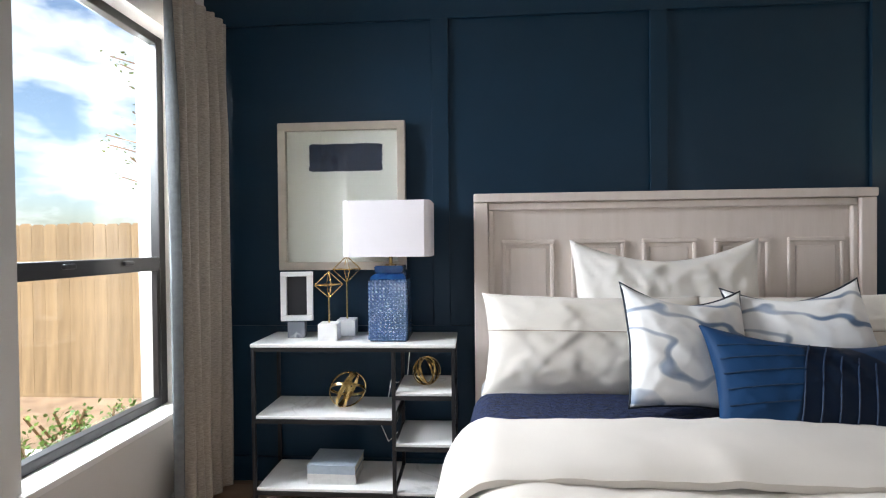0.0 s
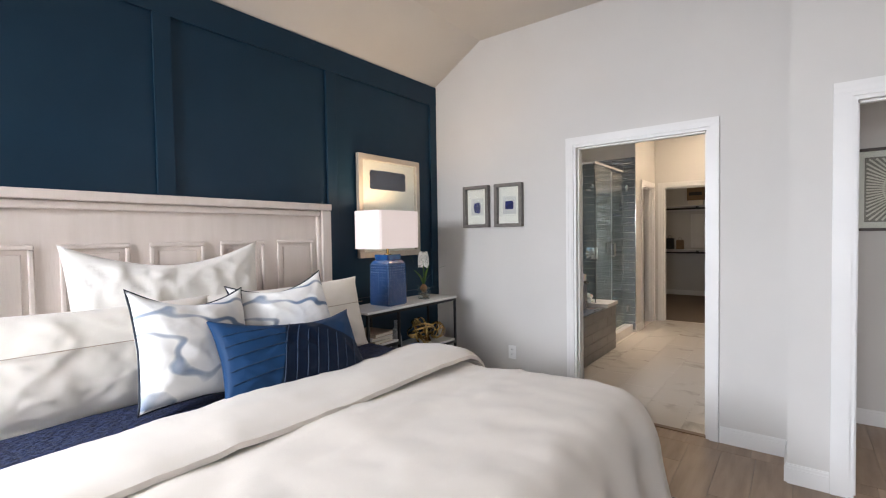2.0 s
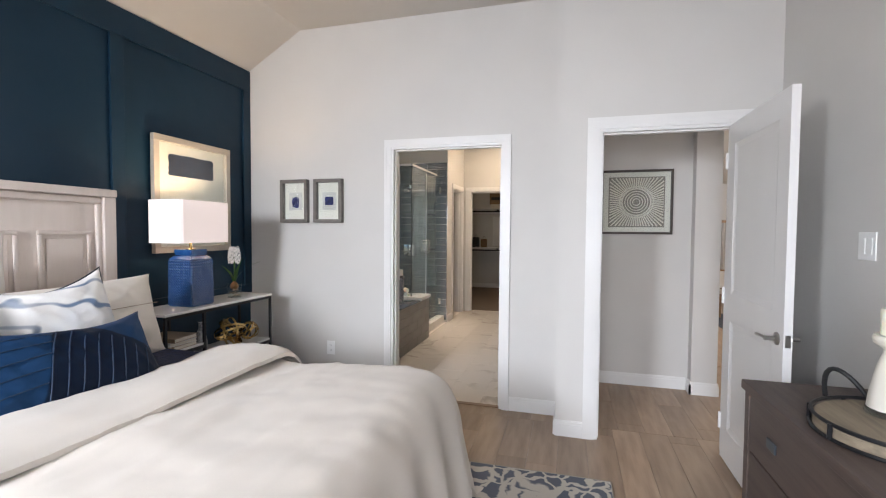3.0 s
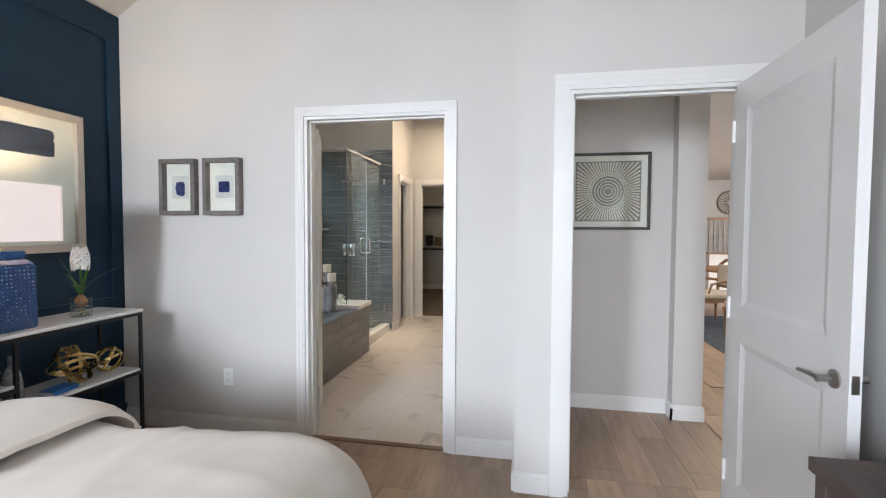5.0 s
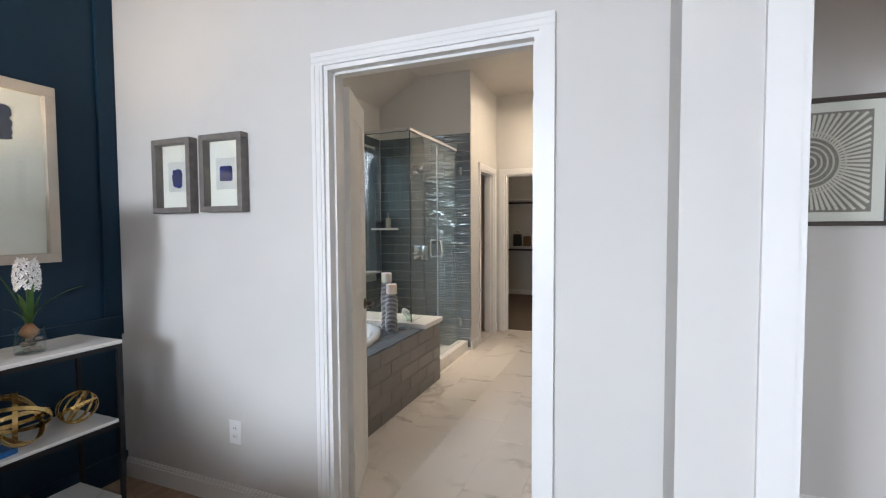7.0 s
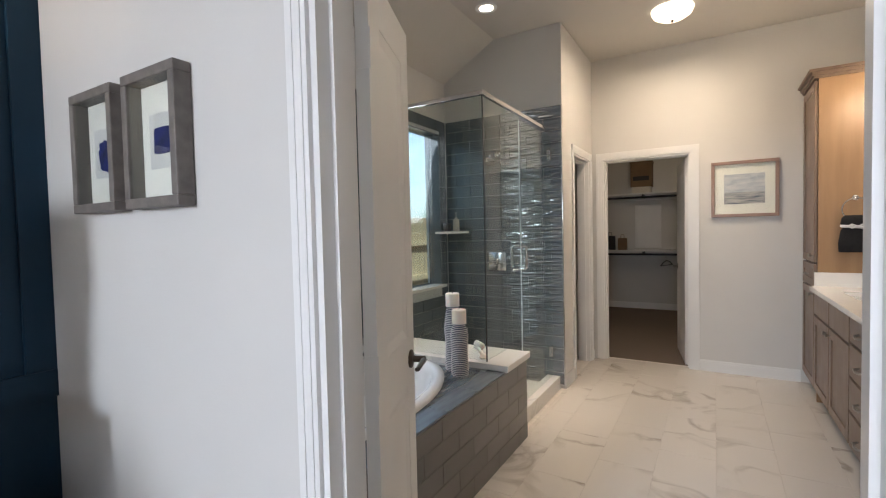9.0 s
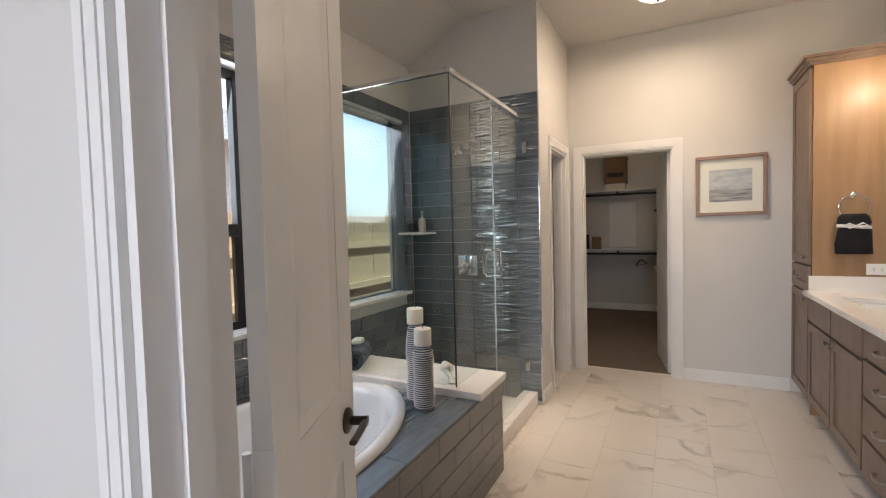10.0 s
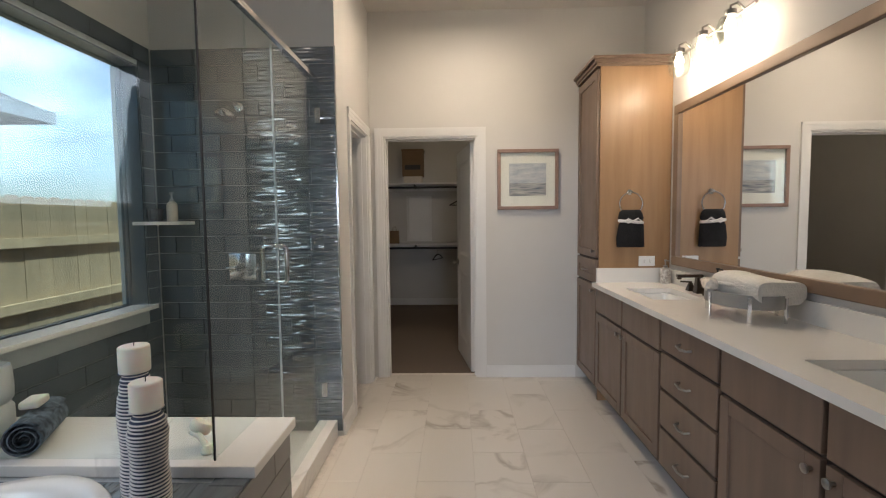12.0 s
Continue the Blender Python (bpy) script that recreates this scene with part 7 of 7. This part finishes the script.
# ---- the living space beyond the hall ----
lr = thing("living_rug", pose(0, 0, 0), "blue-grey woven rug on the oak floor", "rug")
part("carpet", boxes((5.2, 8.6, -5.2, -2.24, -0.003, 0.012), bevel=0.004), mat("blue_grey_rug", (0.07, 0.085, 0.11), 0.95, vary=0.3, scale=30, bump=0.5, bump_scale=80), lr)
CHAIRWOOD = mat("carved_oak", (0.30, 0.17, 0.08), 0.5, vary=0.2, scale=10)
LINEN = mat("cream_linen", (0.58, 0.52, 0.44), 0.9, bump=0.2, bump_scale=200)
ch = thing("armchair", pose(7.2, -2.95, 0.012, 0, 0, 150), "carved oak armchair with a cream linen back", "chair", "dining chairs")
part("seat", boxes((-0.27, 0.27, -0.26, 0.26, 0.38, 0.47), bevel=0.03), LINEN, ch, "", 50)
part("seat_rail", boxes((-0.28, 0.28, -0.27, 0.27, 0.33, 0.379), bevel=0.005), CHAIRWOOD, ch)
part("backrest", boxes((-0.20, 0.20, 0.23, 0.27, 0.55, 0.86), bevel=0.02), LINEN, ch, "padded linen back", 50)
part("back_frame", tube([(-0.25, 0.26, 0.33), (-0.245, 0.27, 0.6), (-0.23, 0.28, 0.85), (-0.1, 0.285, 0.92), (0, 0.285, 0.94), (0.1, 0.285, 0.92), (0.23, 0.28, 0.85), (0.245, 0.27, 0.6), (0.25, 0.26, 0.33)], 0.024, 8), CHAIRWOOD, ch, "", 60)
part("lower_back_rail", tube([(-0.24, 0.265, 0.53), (0.24, 0.265, 0.53)], 0.02, 8), CHAIRWOOD, ch)
for x in (-0.24, 0.24):
    for y in (-0.23, 0.24):
        part("leg", lathe([(0.014, 0), (0.018, 0.05), (0.026, 0.3), (0.02, 0.33)], 10), CHAIRWOOD, ch, "", 40, pose(x, y, 0))
    part("arm", tube([(x, 0.25, 0.62), (x * 1.1, 0.05, 0.64), (x * 1.08, -0.12, 0.60), (x, -0.18, 0.38)], 0.02, 8), CHAIRWOOD, ch, "", 60)
ch2 = copy_thing(ch, pose(8.0, -2.75, 0.012, 0, 0, 190))
dt = thing("dining_table", pose(9.0, -3.7, 0.0), "round oak dining table set for a meal", "table")
part("tabletop", lathe([(0.78, 0.71), (0.80, 0.72), (0.80, 0.74), (0.78, 0.75)], 40), CHAIRWOOD, dt, "", 40)
part("pedestal", lathe([(0.35, 0), (0.3, 0.05), (0.1, 0.12), (0.09, 0.5), (0.2, 0.71)], 20), CHAIRWOOD, dt, "", 40)
tp = thing("potted_orchid", pose(9.1, -3.6, 0.75), "white orchid in a low dark bowl on the table", "potted flower")
part("bowl", lathe([(0.05, 0), (0.09, 0.05), (0.08, 0.06), (0.01, 0.03)], 18), BOOK_BLACK, tp, "", 40)
part("stem", tube([(0, 0, 0.04), (0.02, 0, 0.3), (-0.05, 0, 0.48), (-0.18, 0.02, 0.50)], 0.005), GREEN, tp)
bm = bmesh.new()
for k in range(9):
    c = Vector((-0.02 - 0.02 * k, 0.02 * math.sin(k * 2), 0.46 + 0.04 * math.sin(k * 1.7)))
    for q in range(5):
        a = q * 1.2566 + k
        d = Vector((math.cos(a), 0.3, math.sin(a))) * 0.035
        e = Vector((-math.sin(a), 0, math.cos(a))) * 0.014
        bm.faces.new([bm.verts.new(c), bm.verts.new(c + d * 0.7 + e), bm.verts.new(c + d * 1.2), bm.verts.new(c + d * 0.7 - e)])
part("blooms", bm, PETAL, tp)
sb = thing("buffet_lamp", pose(11.6, -4.75, 0.9), "table lamp with a lit drum shade far off", "table lamp")
part("shade", lathe([(0.17, 0.38), (0.17, 0.62)], 24), glow_mat("far_shade", (1, 0.8, 0.5), 0.9), sb, "lit drum shade", 40)
part("base", lathe([(0.06, 0), (0.09, 0.1), (0.04, 0.3), (0.02, 0.38)], 16), CREAM, sb, "", 40)
bf = thing("buffet", pose(11.6, -4.75, 0), "pale sideboard against the stair", "sideboard")
part("body", boxes((-0.22, 0.22, -0.8, 0.8, 0.1, 0.88), bevel=0.006), TRIM, bf)
part("top", boxes((-0.24, 0.24, -0.83, 0.83, 0.88, 0.90), bevel=0.003), CHAIRWOOD, bf)
for x in (-0.18, 0.18):
    for y in (-0.74, 0.74):
        part("leg", boxes((x - 0.025, x + 0.025, y - 0.025, y + 0.025, 0, 0.1)), CHAIRWOOD, bf)
rl = thing("stair_railing", pose(0, 0, 0), "oak handrail over grey balusters of the stair", "railing")
part("handrail", boxes((12.96, 13.04, -7.2, -3.3, 1.66, 1.72), bevel=0.01), CHAIRWOOD, rl)
part("shoe_rail", boxes((12.97, 13.03, -7.2, -3.3, 0.42, 0.46)), CHAIRWOOD, rl)
part("knee_wall", boxes((12.94, 13.06, -7.2, -3.3, -0.003, 0.419)), TRIM, rl)
bal = boxes((12.98, 13.02, -0.02, 0.02, 0.461, 1.659))
me_ = finish(bal, "baluster", GREY_STONE)
for k in range(34):
    b = new("baluster", me_)
    b.parent = rl
    b.location = (0, -7.1 + 0.112 * k, 0)
part("newel_post", boxes((12.93, 13.07, -3.30, -3.16, -0.003, 1.80), bevel=0.01), DARKFRAME, rl)
wb = thing("wall_basket", pose(13.998, -5.35, 2.15, 0, -90, 0), "round woven basket hung on the wall", "wall basket")
part("rim", tube([(0.30 * math.cos(2 * math.pi * i / 32), 0.30 * math.sin(2 * math.pi * i / 32), 0.02) for i in range(32)], 0.02, 6, True), TRAYWOOD, wb, "", 60)
for k in range(20):
    a = k * math.pi / 10
    part("spoke", tube([(0.07 * math.cos(a), 0.07 * math.sin(a), 0.012), (0.29 * math.cos(a + 0.25), 0.29 * math.sin(a + 0.25), 0.015)], 0.010, 6), TRAYWOOD, wb)
for x, y in ((8.6, -3.4), (11.0, -4.9), (10.6, -5.9), (6.2, -2.6)):
    dl = thing("downlight", pose(x, y, 2.75), "round recessed downlight in the living room ceiling", "ceiling light", "living room downlights")
    part("trim_ring", lathe([(0.085, -0.006), (0.085, -0.001), (0.06, -0.001), (0.06, -0.006)], 28), WHITE_PLASTIC, dl, "", 40)
    part("lens", lathe([(0.058, -0.004), (0.058, -0.001)], 28), DOWN, dl)
    lamp("living_downlight", "AREA", 10, look((x, y, 2.73), (x, y, 0)), (1, 0.84, 0.62), 0.11)
lamp("living_window_light", "AREA", 150, look((8.0, -8.92, 1.4), (7.0, -2, 0.9)), (0.96, 0.98, 1), 2.8, 2.0)

# ---- outside: fence, plants, house ----
FY, G0 = 4.75, -0.25
fence = thing("fence", pose(0, 0, 0), "new cedar board fence round the yard", "fence")
fence["label"] = "new pale cedar board fence with clipped board tops"
bd = bmesh.new()
prof = [(0, 0), (0.138, 0), (0.138, 1.84), (0.108, 1.87), (0.03, 1.87), (0, 1.84)]
fa = [bd.verts.new((x, 0, z)) for x, z in prof]
fb = [bd.verts.new((x, 0.018, z)) for x, z in prof]
bd.faces.new(fa), bd.faces.new(fb[::-1])
for i in range(6):
    j = (i + 1) % 6
    bd.faces.new((fa[i], fb[i], fb[j], fa[j]))
board = finish(bd, "board", FENCE)
rs = random.Random(3)
for k in range(150):
    b = new("board", board)
    b.parent = fence
    b.location = (-10.0 + 0.1405 * k, FY + rs.uniform(-0.002, 0.002), G0 + rs.uniform(-0.008, 0.008))
for z in (0.12, 0.86, 1.42):
    part("rail", boxes((2.2, 11, FY - 0.045, FY - 0.003, G0 + z, G0 + z + 0.085)), FENCE, fence)
    part("rail", boxes((-10, 2.2, FY + 0.0255, FY + 0.0675, G0 + z, G0 + z + 0.085)), FENCE, fence)
for k in range(9):
    part("post", boxes((-9.9 + 2.45 * k, -9.81 + 2.45 * k, FY + 0.0255, FY + 0.115, G0 - 0.01, G0 + 1.80)), FENCE, fence)

house = thing("neighbour_house", pose(0, 0, 0), "pale brick single-storey house behind the fence", "house")
HW = (-2.5, 10.8, 8.3, 17.0)
part("wall", boxes((HW[0], HW[1], HW[2], HW[3], G0, 3.2)), mat("far_brick", (0.56, 0.54, 0.52), 0.85, vary=0.1, scale=8, bump=0.3, bump_scale=20), house, "pale painted brick wall")
bm = bmesh.new()
e = 0.55
o = [bm.verts.new(p) for p in ((HW[0] - e, HW[2] - e, 3.24), (HW[1] + e, HW[2] - e, 3.24), (HW[1] + e, HW[3] + e, 3.24), (HW[0] - e, HW[3] + e, 3.24))]
rdg = [bm.verts.new(p) for p in ((HW[0] + 4.0, 12.65, 5.8), (HW[1] - 4.0, 12.65, 5.8))]
bm.faces.new(o[::-1])
bm.faces.new((o[0], o[1], rdg[1], rdg[0])), bm.faces.new((o[2], o[3], rdg[0], rdg[1])), bm.faces.new((o[1], o[2], rdg[1])), bm.faces.new((o[3], o[0], rdg[0]))
part("roof", bm, ROOF, house, "grey shingle hip roof")
part("fascia", boxes((HW[0] - e, HW[1] + e, HW[2] - e - 0.02, HW[2] - e, 3.06, 3.25)), mat("grey_fascia", (0.33, 0.36, 0.40), 0.6), house, "grey painted fascia")
part("fascia", boxes((HW[1] + e, HW[1] + e + 0.02, HW[2] - e - 0.02, HW[3] + e, 3.06, 3.25)), bpy.data.materials["grey_fascia"], house)
part("soffit", boxes((HW[0] - e, HW[1] + e, HW[2] - e, HW[2], 3.16, 3.199)), bpy.data.materials["grey_fascia"], house)
# own eaves over the windows
solid("roof_eave", boxes((XW - 0.6, 8.2, YB + 0.16, YB + 0.50, 2.72, 2.84)), TRIM, "white soffit of the eave over the windows", "eave", "structure")
solid("roof", boxes((XW - 0.6, 14.5, -9.6, YH + 0.62, 3.27, 3.45)), ROOF, "grey shingle roof over the rooms", "roof", "structure")


def shrub(name, m, h, n, seed, label, spread=0.5, leaf=0.035):
    root = thing(name, m, label, "shrub")
    rs = random.Random(seed)
    bm, stems = bmesh.new(), bmesh.new()
    for k in range(max(6, n // 60)):
        a, tilt = rs.uniform(0, 6.28), rs.uniform(0.1, spread)
        top = Vector((math.cos(a) * tilt * h, math.sin(a) * tilt * h, h * rs.uniform(0.6, 1.0)))
        mid = top * 0.5 + Vector((rs.uniform(-0.04, 0.04), rs.uniform(-0.04, 0.04), 0.05 * h))
        tube([Vector((0, 0, 0)), mid, top], 0.006 + 0.004 * h, 5, bm=stems)
        for q in range(n // max(6, n // 60)):
            u = rs.uniform(0.2, 1.05)
            c = (mid * (2 * u) if u < 0.5 else mid + (top - mid) * (2 * u - 1)) + Vector((rs.gauss(0, 0.06 * h), rs.gauss(0, 0.06 * h), rs.gauss(0, 0.05 * h)))
            d = Vector((rs.uniform(-1, 1), rs.uniform(-1, 1), rs.uniform(-0.3, 1))).normalized() * leaf * rs.uniform(0.7, 1.3)
            s = d.cross(Vector((rs.uniform(-1, 1), rs.uniform(-1, 1), 1))).normalized() * leaf * 0.35
            bm.faces.new([bm.verts.new(c), bm.verts.new(c + d * 0.5 + s), bm.verts.new(c + d), bm.verts.new(c + d * 0.5 - s)])
    part("stems", stems, CHAIRWOOD, root)
    part("leaves", bm, SHRUB, root, "small bright green leaves")
    return root


SHRUB = mat("shrub_leaf", (0.16, 0.24, 0.04), 0.5, vary=0.35, scale=9, color2=(0.06, 0.13, 0.02))
rs = random.Random(8)
for k in range(9):
    shrub("shrub", pose(-2.75 + 0.10 * (k % 3) + rs.uniform(-0.05, 0.05), 2.0 + 0.17 * k, G0 - 0.005), rs.uniform(0.42, 0.62), 420, 20 + k, "low leafy green shrub in the garden bed")


def young_tree(m, label):
    root = thing("young_tree", m, label, "tree")
    rs = random.Random(77)
    part("trunk", tube([(0, 0, 0), (0.02, 0.0, 1.0), (-0.01, 0.02, 2.0), (0.0, 0.0, 3.1)], 0.022, 8), CHAIRWOOD, root, "", 60)
    crown = bmesh.new()
    for k in range(26):
        a, z = rs.uniform(0, 6.28), rs.uniform(1.5, 3.1)
        ln = rs.uniform(0.25, 0.55)
        p0 = Vector((0, 0, z))
        p1 = p0 + Vector((math.cos(a) * ln, math.sin(a) * ln, rs.uniform(0.05, 0.35)))
        part("limb", tube([p0, p0 + (p1 - p0) * 0.5 + Vector((0, 0, 0.04)), p1], 0.0055, 5), CHAIRWOOD, root)
        for q in range(26):
            c = p0 + (p1 - p0) * rs.uniform(0.2, 1.08) + Vector((rs.gauss(0, 0.03), rs.gauss(0, 0.03), rs.gauss(0, 0.035)))
            d = Vector((rs.uniform(-1, 1), rs.uniform(-1, 1), rs.uniform(-0.6, 0.8))).normalized() * rs.uniform(0.02, 0.038)
            s = d.cross(Vector((rs.uniform(-1, 1), rs.uniform(-1, 1), 1))).normalized() * 0.010
            crown.faces.new([crown.verts.new(c), crown.verts.new(c + d * 0.5 + s), crown.verts.new(c + d), crown.verts.new(c + d * 0.5 - s)])
    part("crown", crown, SHRUB, root, "sparse small green leaves")
    return root


young_tree(pose(-2.45, 3.72, G0 - 0.005), "slender young tree with sparse small leaves")
# brick pier outside beside the bedroom window
solid("outer_brick_wall", boxes((XW - 0.26, XW - 0.145, 2.475, YH + 0.5, G0 - 0.005, 3.2), (XW - 0.26, XW - 0.145, 0.6, 1.55, G0 - 0.005, 3.2)), BRICK, "pale brick veneer outside the window", "wall", "structure")
pipe = solid("drain_pipe", tube([(-4.6, 3.3, G0 + 0.05), (-3.2, 3.35, G0 + 0.05)], 0.04, 12), WHITE_PLASTIC, "white plastic pipe lying on the soil", "pipe", smooth=60)

# ---- tiles and boards ----
def piece(w, d, h, name, material, bev=0.0010):
    """Shared mesh of one flat tile or board from 0,0,0 to w,d,h with eased top edges."""
    bm = bmesh.new()
    b = bev
    lo = [bm.verts.new(p) for p in ((0, 0, 0), (w, 0, 0), (w, d, 0), (0, d, 0))]
    md = [bm.verts.new(p) for p in ((0, 0, h - b), (w, 0, h - b), (w, d, h - b), (0, d, h - b))]
    hi = [bm.verts.new(p) for p in ((b, b, h), (w - b, b, h), (w - b, d - b, h), (b, d - b, h))]
    bm.faces.new(hi)
    for i in range(4):
        j = (i + 1) % 4
        bm.faces.new((lo[i], lo[j], md[j], md[i]))
        bm.faces.new((md[i], md[j], hi[j], hi[i]))
    return finish(bm, name, material)


CACHE = {}


def lay(name, parent, m, w, d, h, material):
    key = (name, round(w, 3), round(d, 3), material.name)
    if key not in CACHE:
        CACHE[key] = piece(w, d, h, name, material)
    ob = new(name, CACHE[key])
    ob.parent = parent
    ob.matrix_basis = m
    return ob


def rows(a0, a1, b0, b1, w, d, gap, offset, holes=()):
    """Running-bond cells (a, b, w, d) in a rectangle, cut at its ends; cells inside holes are left out or trimmed."""
    out, r, b = [], 0, b0
    while b < b1 - 0.012:
        dd = min(d, b1 - b)
        a = a0 - (offset(r) % (w + gap))
        while a < a1 - 0.012:
            s, e = max(a, a0), min(a + w, a1)
            spans = [(s, e)]
            for h0, h1, g0, g1 in holes:
                if b + dd > g0 + 0.01 and b < g1 - 0.01:
                    nxt = []
                    for p, q in spans:
                        if q <= h0 or p >= h1:
                            nxt.append((p, q))
                        else:
                            if h0 - p > 0.012:
                                nxt.append((p, h0))
                            if q - h1 > 0.012:
                                nxt.append((h1, q))
                    spans = nxt
            for p, q in spans:
                if q - p > 0.012:
                    out.append((p, b, q - p, dd))
            a += w + gap
        b += d + gap
        r += 1
    return out


floor_ob = bpy.data.objects["floor"]
rs = random.Random(4)
offs = [rs.uniform(0, 1.3) for _ in range(80)]
for x, y, w, d in rows(XW, XE + 0.2, YR, YH, 1.30, 0.178, 0.0012, lambda r: offs[r], [(XE + 0.0, XE + 0.21, YR - 0.1, YR + 0.1)]):
    lay("plank", floor_ob, pose(x, y, -0.012), w, d, 0.012, OAK)
for x, y, w, d in rows(XE + 0.2012, XB + 0.012, -0.019, YH, 1.30, 0.178, 0.0012, lambda r: offs[r]):
    lay("plank", floor_ob, pose(x, y, -0.012), w, d, 0.012, OAK)
hall_ob = bpy.data.objects["floor_hall"]
for x, y, w, d in rows(XE + 0.2012, 4.25, YR - 0.4, -0.137, 1.30, 0.178, 0.0012, lambda r: offs[r + 30]):
    lay("plank", hall_ob, pose(x, y, -0.004), w, d, 0.004, OAK)
for x, y, w, d in rows(4.2512, 9.0, -4.0, -0.85, 1.30, 0.178, 0.0012, lambda r: offs[r + 40]):
    lay("plank", hall_ob, pose(x, y, -0.004), w, d, 0.004, OAK)
bath_ob = bpy.data.objects["floor_bathroom"]
for x, y, w, d in rows(XB + 0.06, XF + 0.05, -0.018, DKY + 0.01, 0.60, 0.30, 0.002, lambda r: 0.3 * (r % 2) + 0.12):
    lay("floor_tile", bath_ob, pose(x, y, -0.004), w, d, 0.008, MARBLE)
for x, y, w, d in rows(4.38, XF, YV, -0.021, 0.60, 0.30, 0.002, lambda r: 0.3 * (r % 2) + 0.28):
    lay("floor_tile", bath_ob, pose(x, y, -0.004), w, d, 0.008, MARBLE)
for x, y, w, d in rows(DKX1, XF + 0.05, DKY + 0.013, YS, 0.60, 0.30, 0.002, lambda r: 0.1):
    lay("floor_tile", bath_ob, pose(x, y, -0.004), w, d, 0.008, MARBLE)

TW, TH, TG = 0.305, 0.10, 0.004
face_y = Matrix.Rotation(radians(90), 4, "X")            # local z to -y
wb_ob = bpy.data.objects["wall_bath_window"]
bond = lambda r: 0.1545 * (r % 2)
part("tile_bed", boxes((5.10, BWIN[0], YB - 0.004, YB, DKZ, TT), (BWIN[1], XS, YB - 0.004, YB, DKZ, TT), (BWIN[0], BWIN[1], YB - 0.004, YB, DKZ, BWIN[2] - 0.023), (BWIN[0], BWIN[1], YB - 0.004, YB, BWIN[3], TT),
                       (XB2, TWIN[0], YB - 0.004, YB, DKZ, TT), (TWIN[1], 5.10, YB - 0.004, YB, DKZ, TT), (TWIN[0], TWIN[1], YB - 0.004, YB, DKZ, TWIN[2] - 0.027), (TWIN[0], TWIN[1], YB - 0.004, YB, TWIN[3], TT)), GGROUT, wb_ob)
for x, z, w, d in rows(5.10, XS - 0.012, 0.04, TT, TW, TH, TG, bond, [(BWIN[0], BWIN[1], BWIN[2] - 0.022, BWIN[3]), (5.08, DKX1 - 0.01, 0.0, DKZ)]):
    lay("wall_tile", wb_ob, Matrix.Translation((x, YB - 0.004, z)) @ face_y, w, d, 0.008, GTILE)
for x, z, w, d in rows(XB2, 5.097, DKZ + 0.002, TT, TW, TH, TG, bond, [(TWIN[0], TWIN[1], TWIN[2] - 0.026, TWIN[3])]):
    lay("wall_tile", wb_ob, Matrix.Translation((x, YB - 0.004, z)) @ face_y, w, d, 0.008, WAVE)
# tiled reveals of the shower window
for x0, x1, y0, y1, z0, z1 in ((BWIN[1] - 0.010, BWIN[1] - 0.0005, YB - 0.003, YB + 0.088, BWIN[2] + 0.005, BWIN[3] - 0.0005), (BWIN[0] + 0.0005, BWIN[0] + 0.010, YB - 0.003, YB + 0.088, BWIN[2] + 0.005, BWIN[3] - 0.0005), (BWIN[0] + 0.0105, BWIN[1] - 0.0105, YB - 0.003, YB + 0.088, BWIN[3] - 0.010, BWIN[3] - 0.0005)):
    part("reveal_tile", boxes((x0, x1, y0, y1, z0, z1)), GTILE, wb_ob)
se_ob = bpy.data.objects["wall_shower_end"]
part("tile_bed", boxes((XS + 0.008, XS + 0.012, YS, YB - 0.012, 0.036, TT)), GGROUT, se_ob)
up_x = Matrix(((0, 0, -1, 0), (1, 0, 0, 0), (0, 1, 0, 0), (0, 0, 0, 1)))    # local x to +y, local y to +z, local z to -x
for y, z, w, d in rows(2.263, YB - 0.012, 0.04, TT, TW, TH, TG, bond):
    lay("wall_tile", se_ob, Matrix.Translation((XS + 0.008, y, z)) @ up_x, w, d, 0.008, GTILE)
for y, z, w, d in rows(YS + 0.004, 2.26, 0.04, TT, 0.305, TH, TG, lambda r: 0.15 * (r % 2)):
    lay("wave_tile", se_ob, Matrix.Translation((XS + 0.008, y, z)) @ up_x, w, d, 0.008, WAVE)
part("tile_edge_trim", boxes((XS - 0.001, XS + 0.012, YS - 0.004, YS + 0.003, 0.113, TT + 0.005)), CHROME, se_ob, "thin metal tile edge")
for x, z, w, d in rows(XB2, DKX1 - 0.001, 0.008, DKZ, TW, 0.1, TG, bond):
    lay("front_tile", deck, Matrix.Translation((x, DKY + 0.012, z)) @ face_y, w, d, 0.012, FTILE)
neg = Matrix(((0, 0, 1, 0), (1, 0, 0, 0), (0, 1, 0, 0), (0, 0, 0, 1)))       # local z to +x
for y, z, w, d in rows(DKY + 0.012, 1.735, 0.008, DKZ, TW, 0.1, TG, lambda r: 0.08 + 0.15 * (r % 2)):
    lay("end_tile", deck, Matrix.Translation((DKX1 - 0.012, y, z)) @ neg, w, d, 0.012, FTILE)
for x, y, w, d in rows(XB2, 5.10, DKY, DKY + 0.115, TW, 0.112, TG, lambda r: 0.25):
    lay("deck_tile", deck, pose(x, y, DKZ), w, d, 0.010, DTILE)
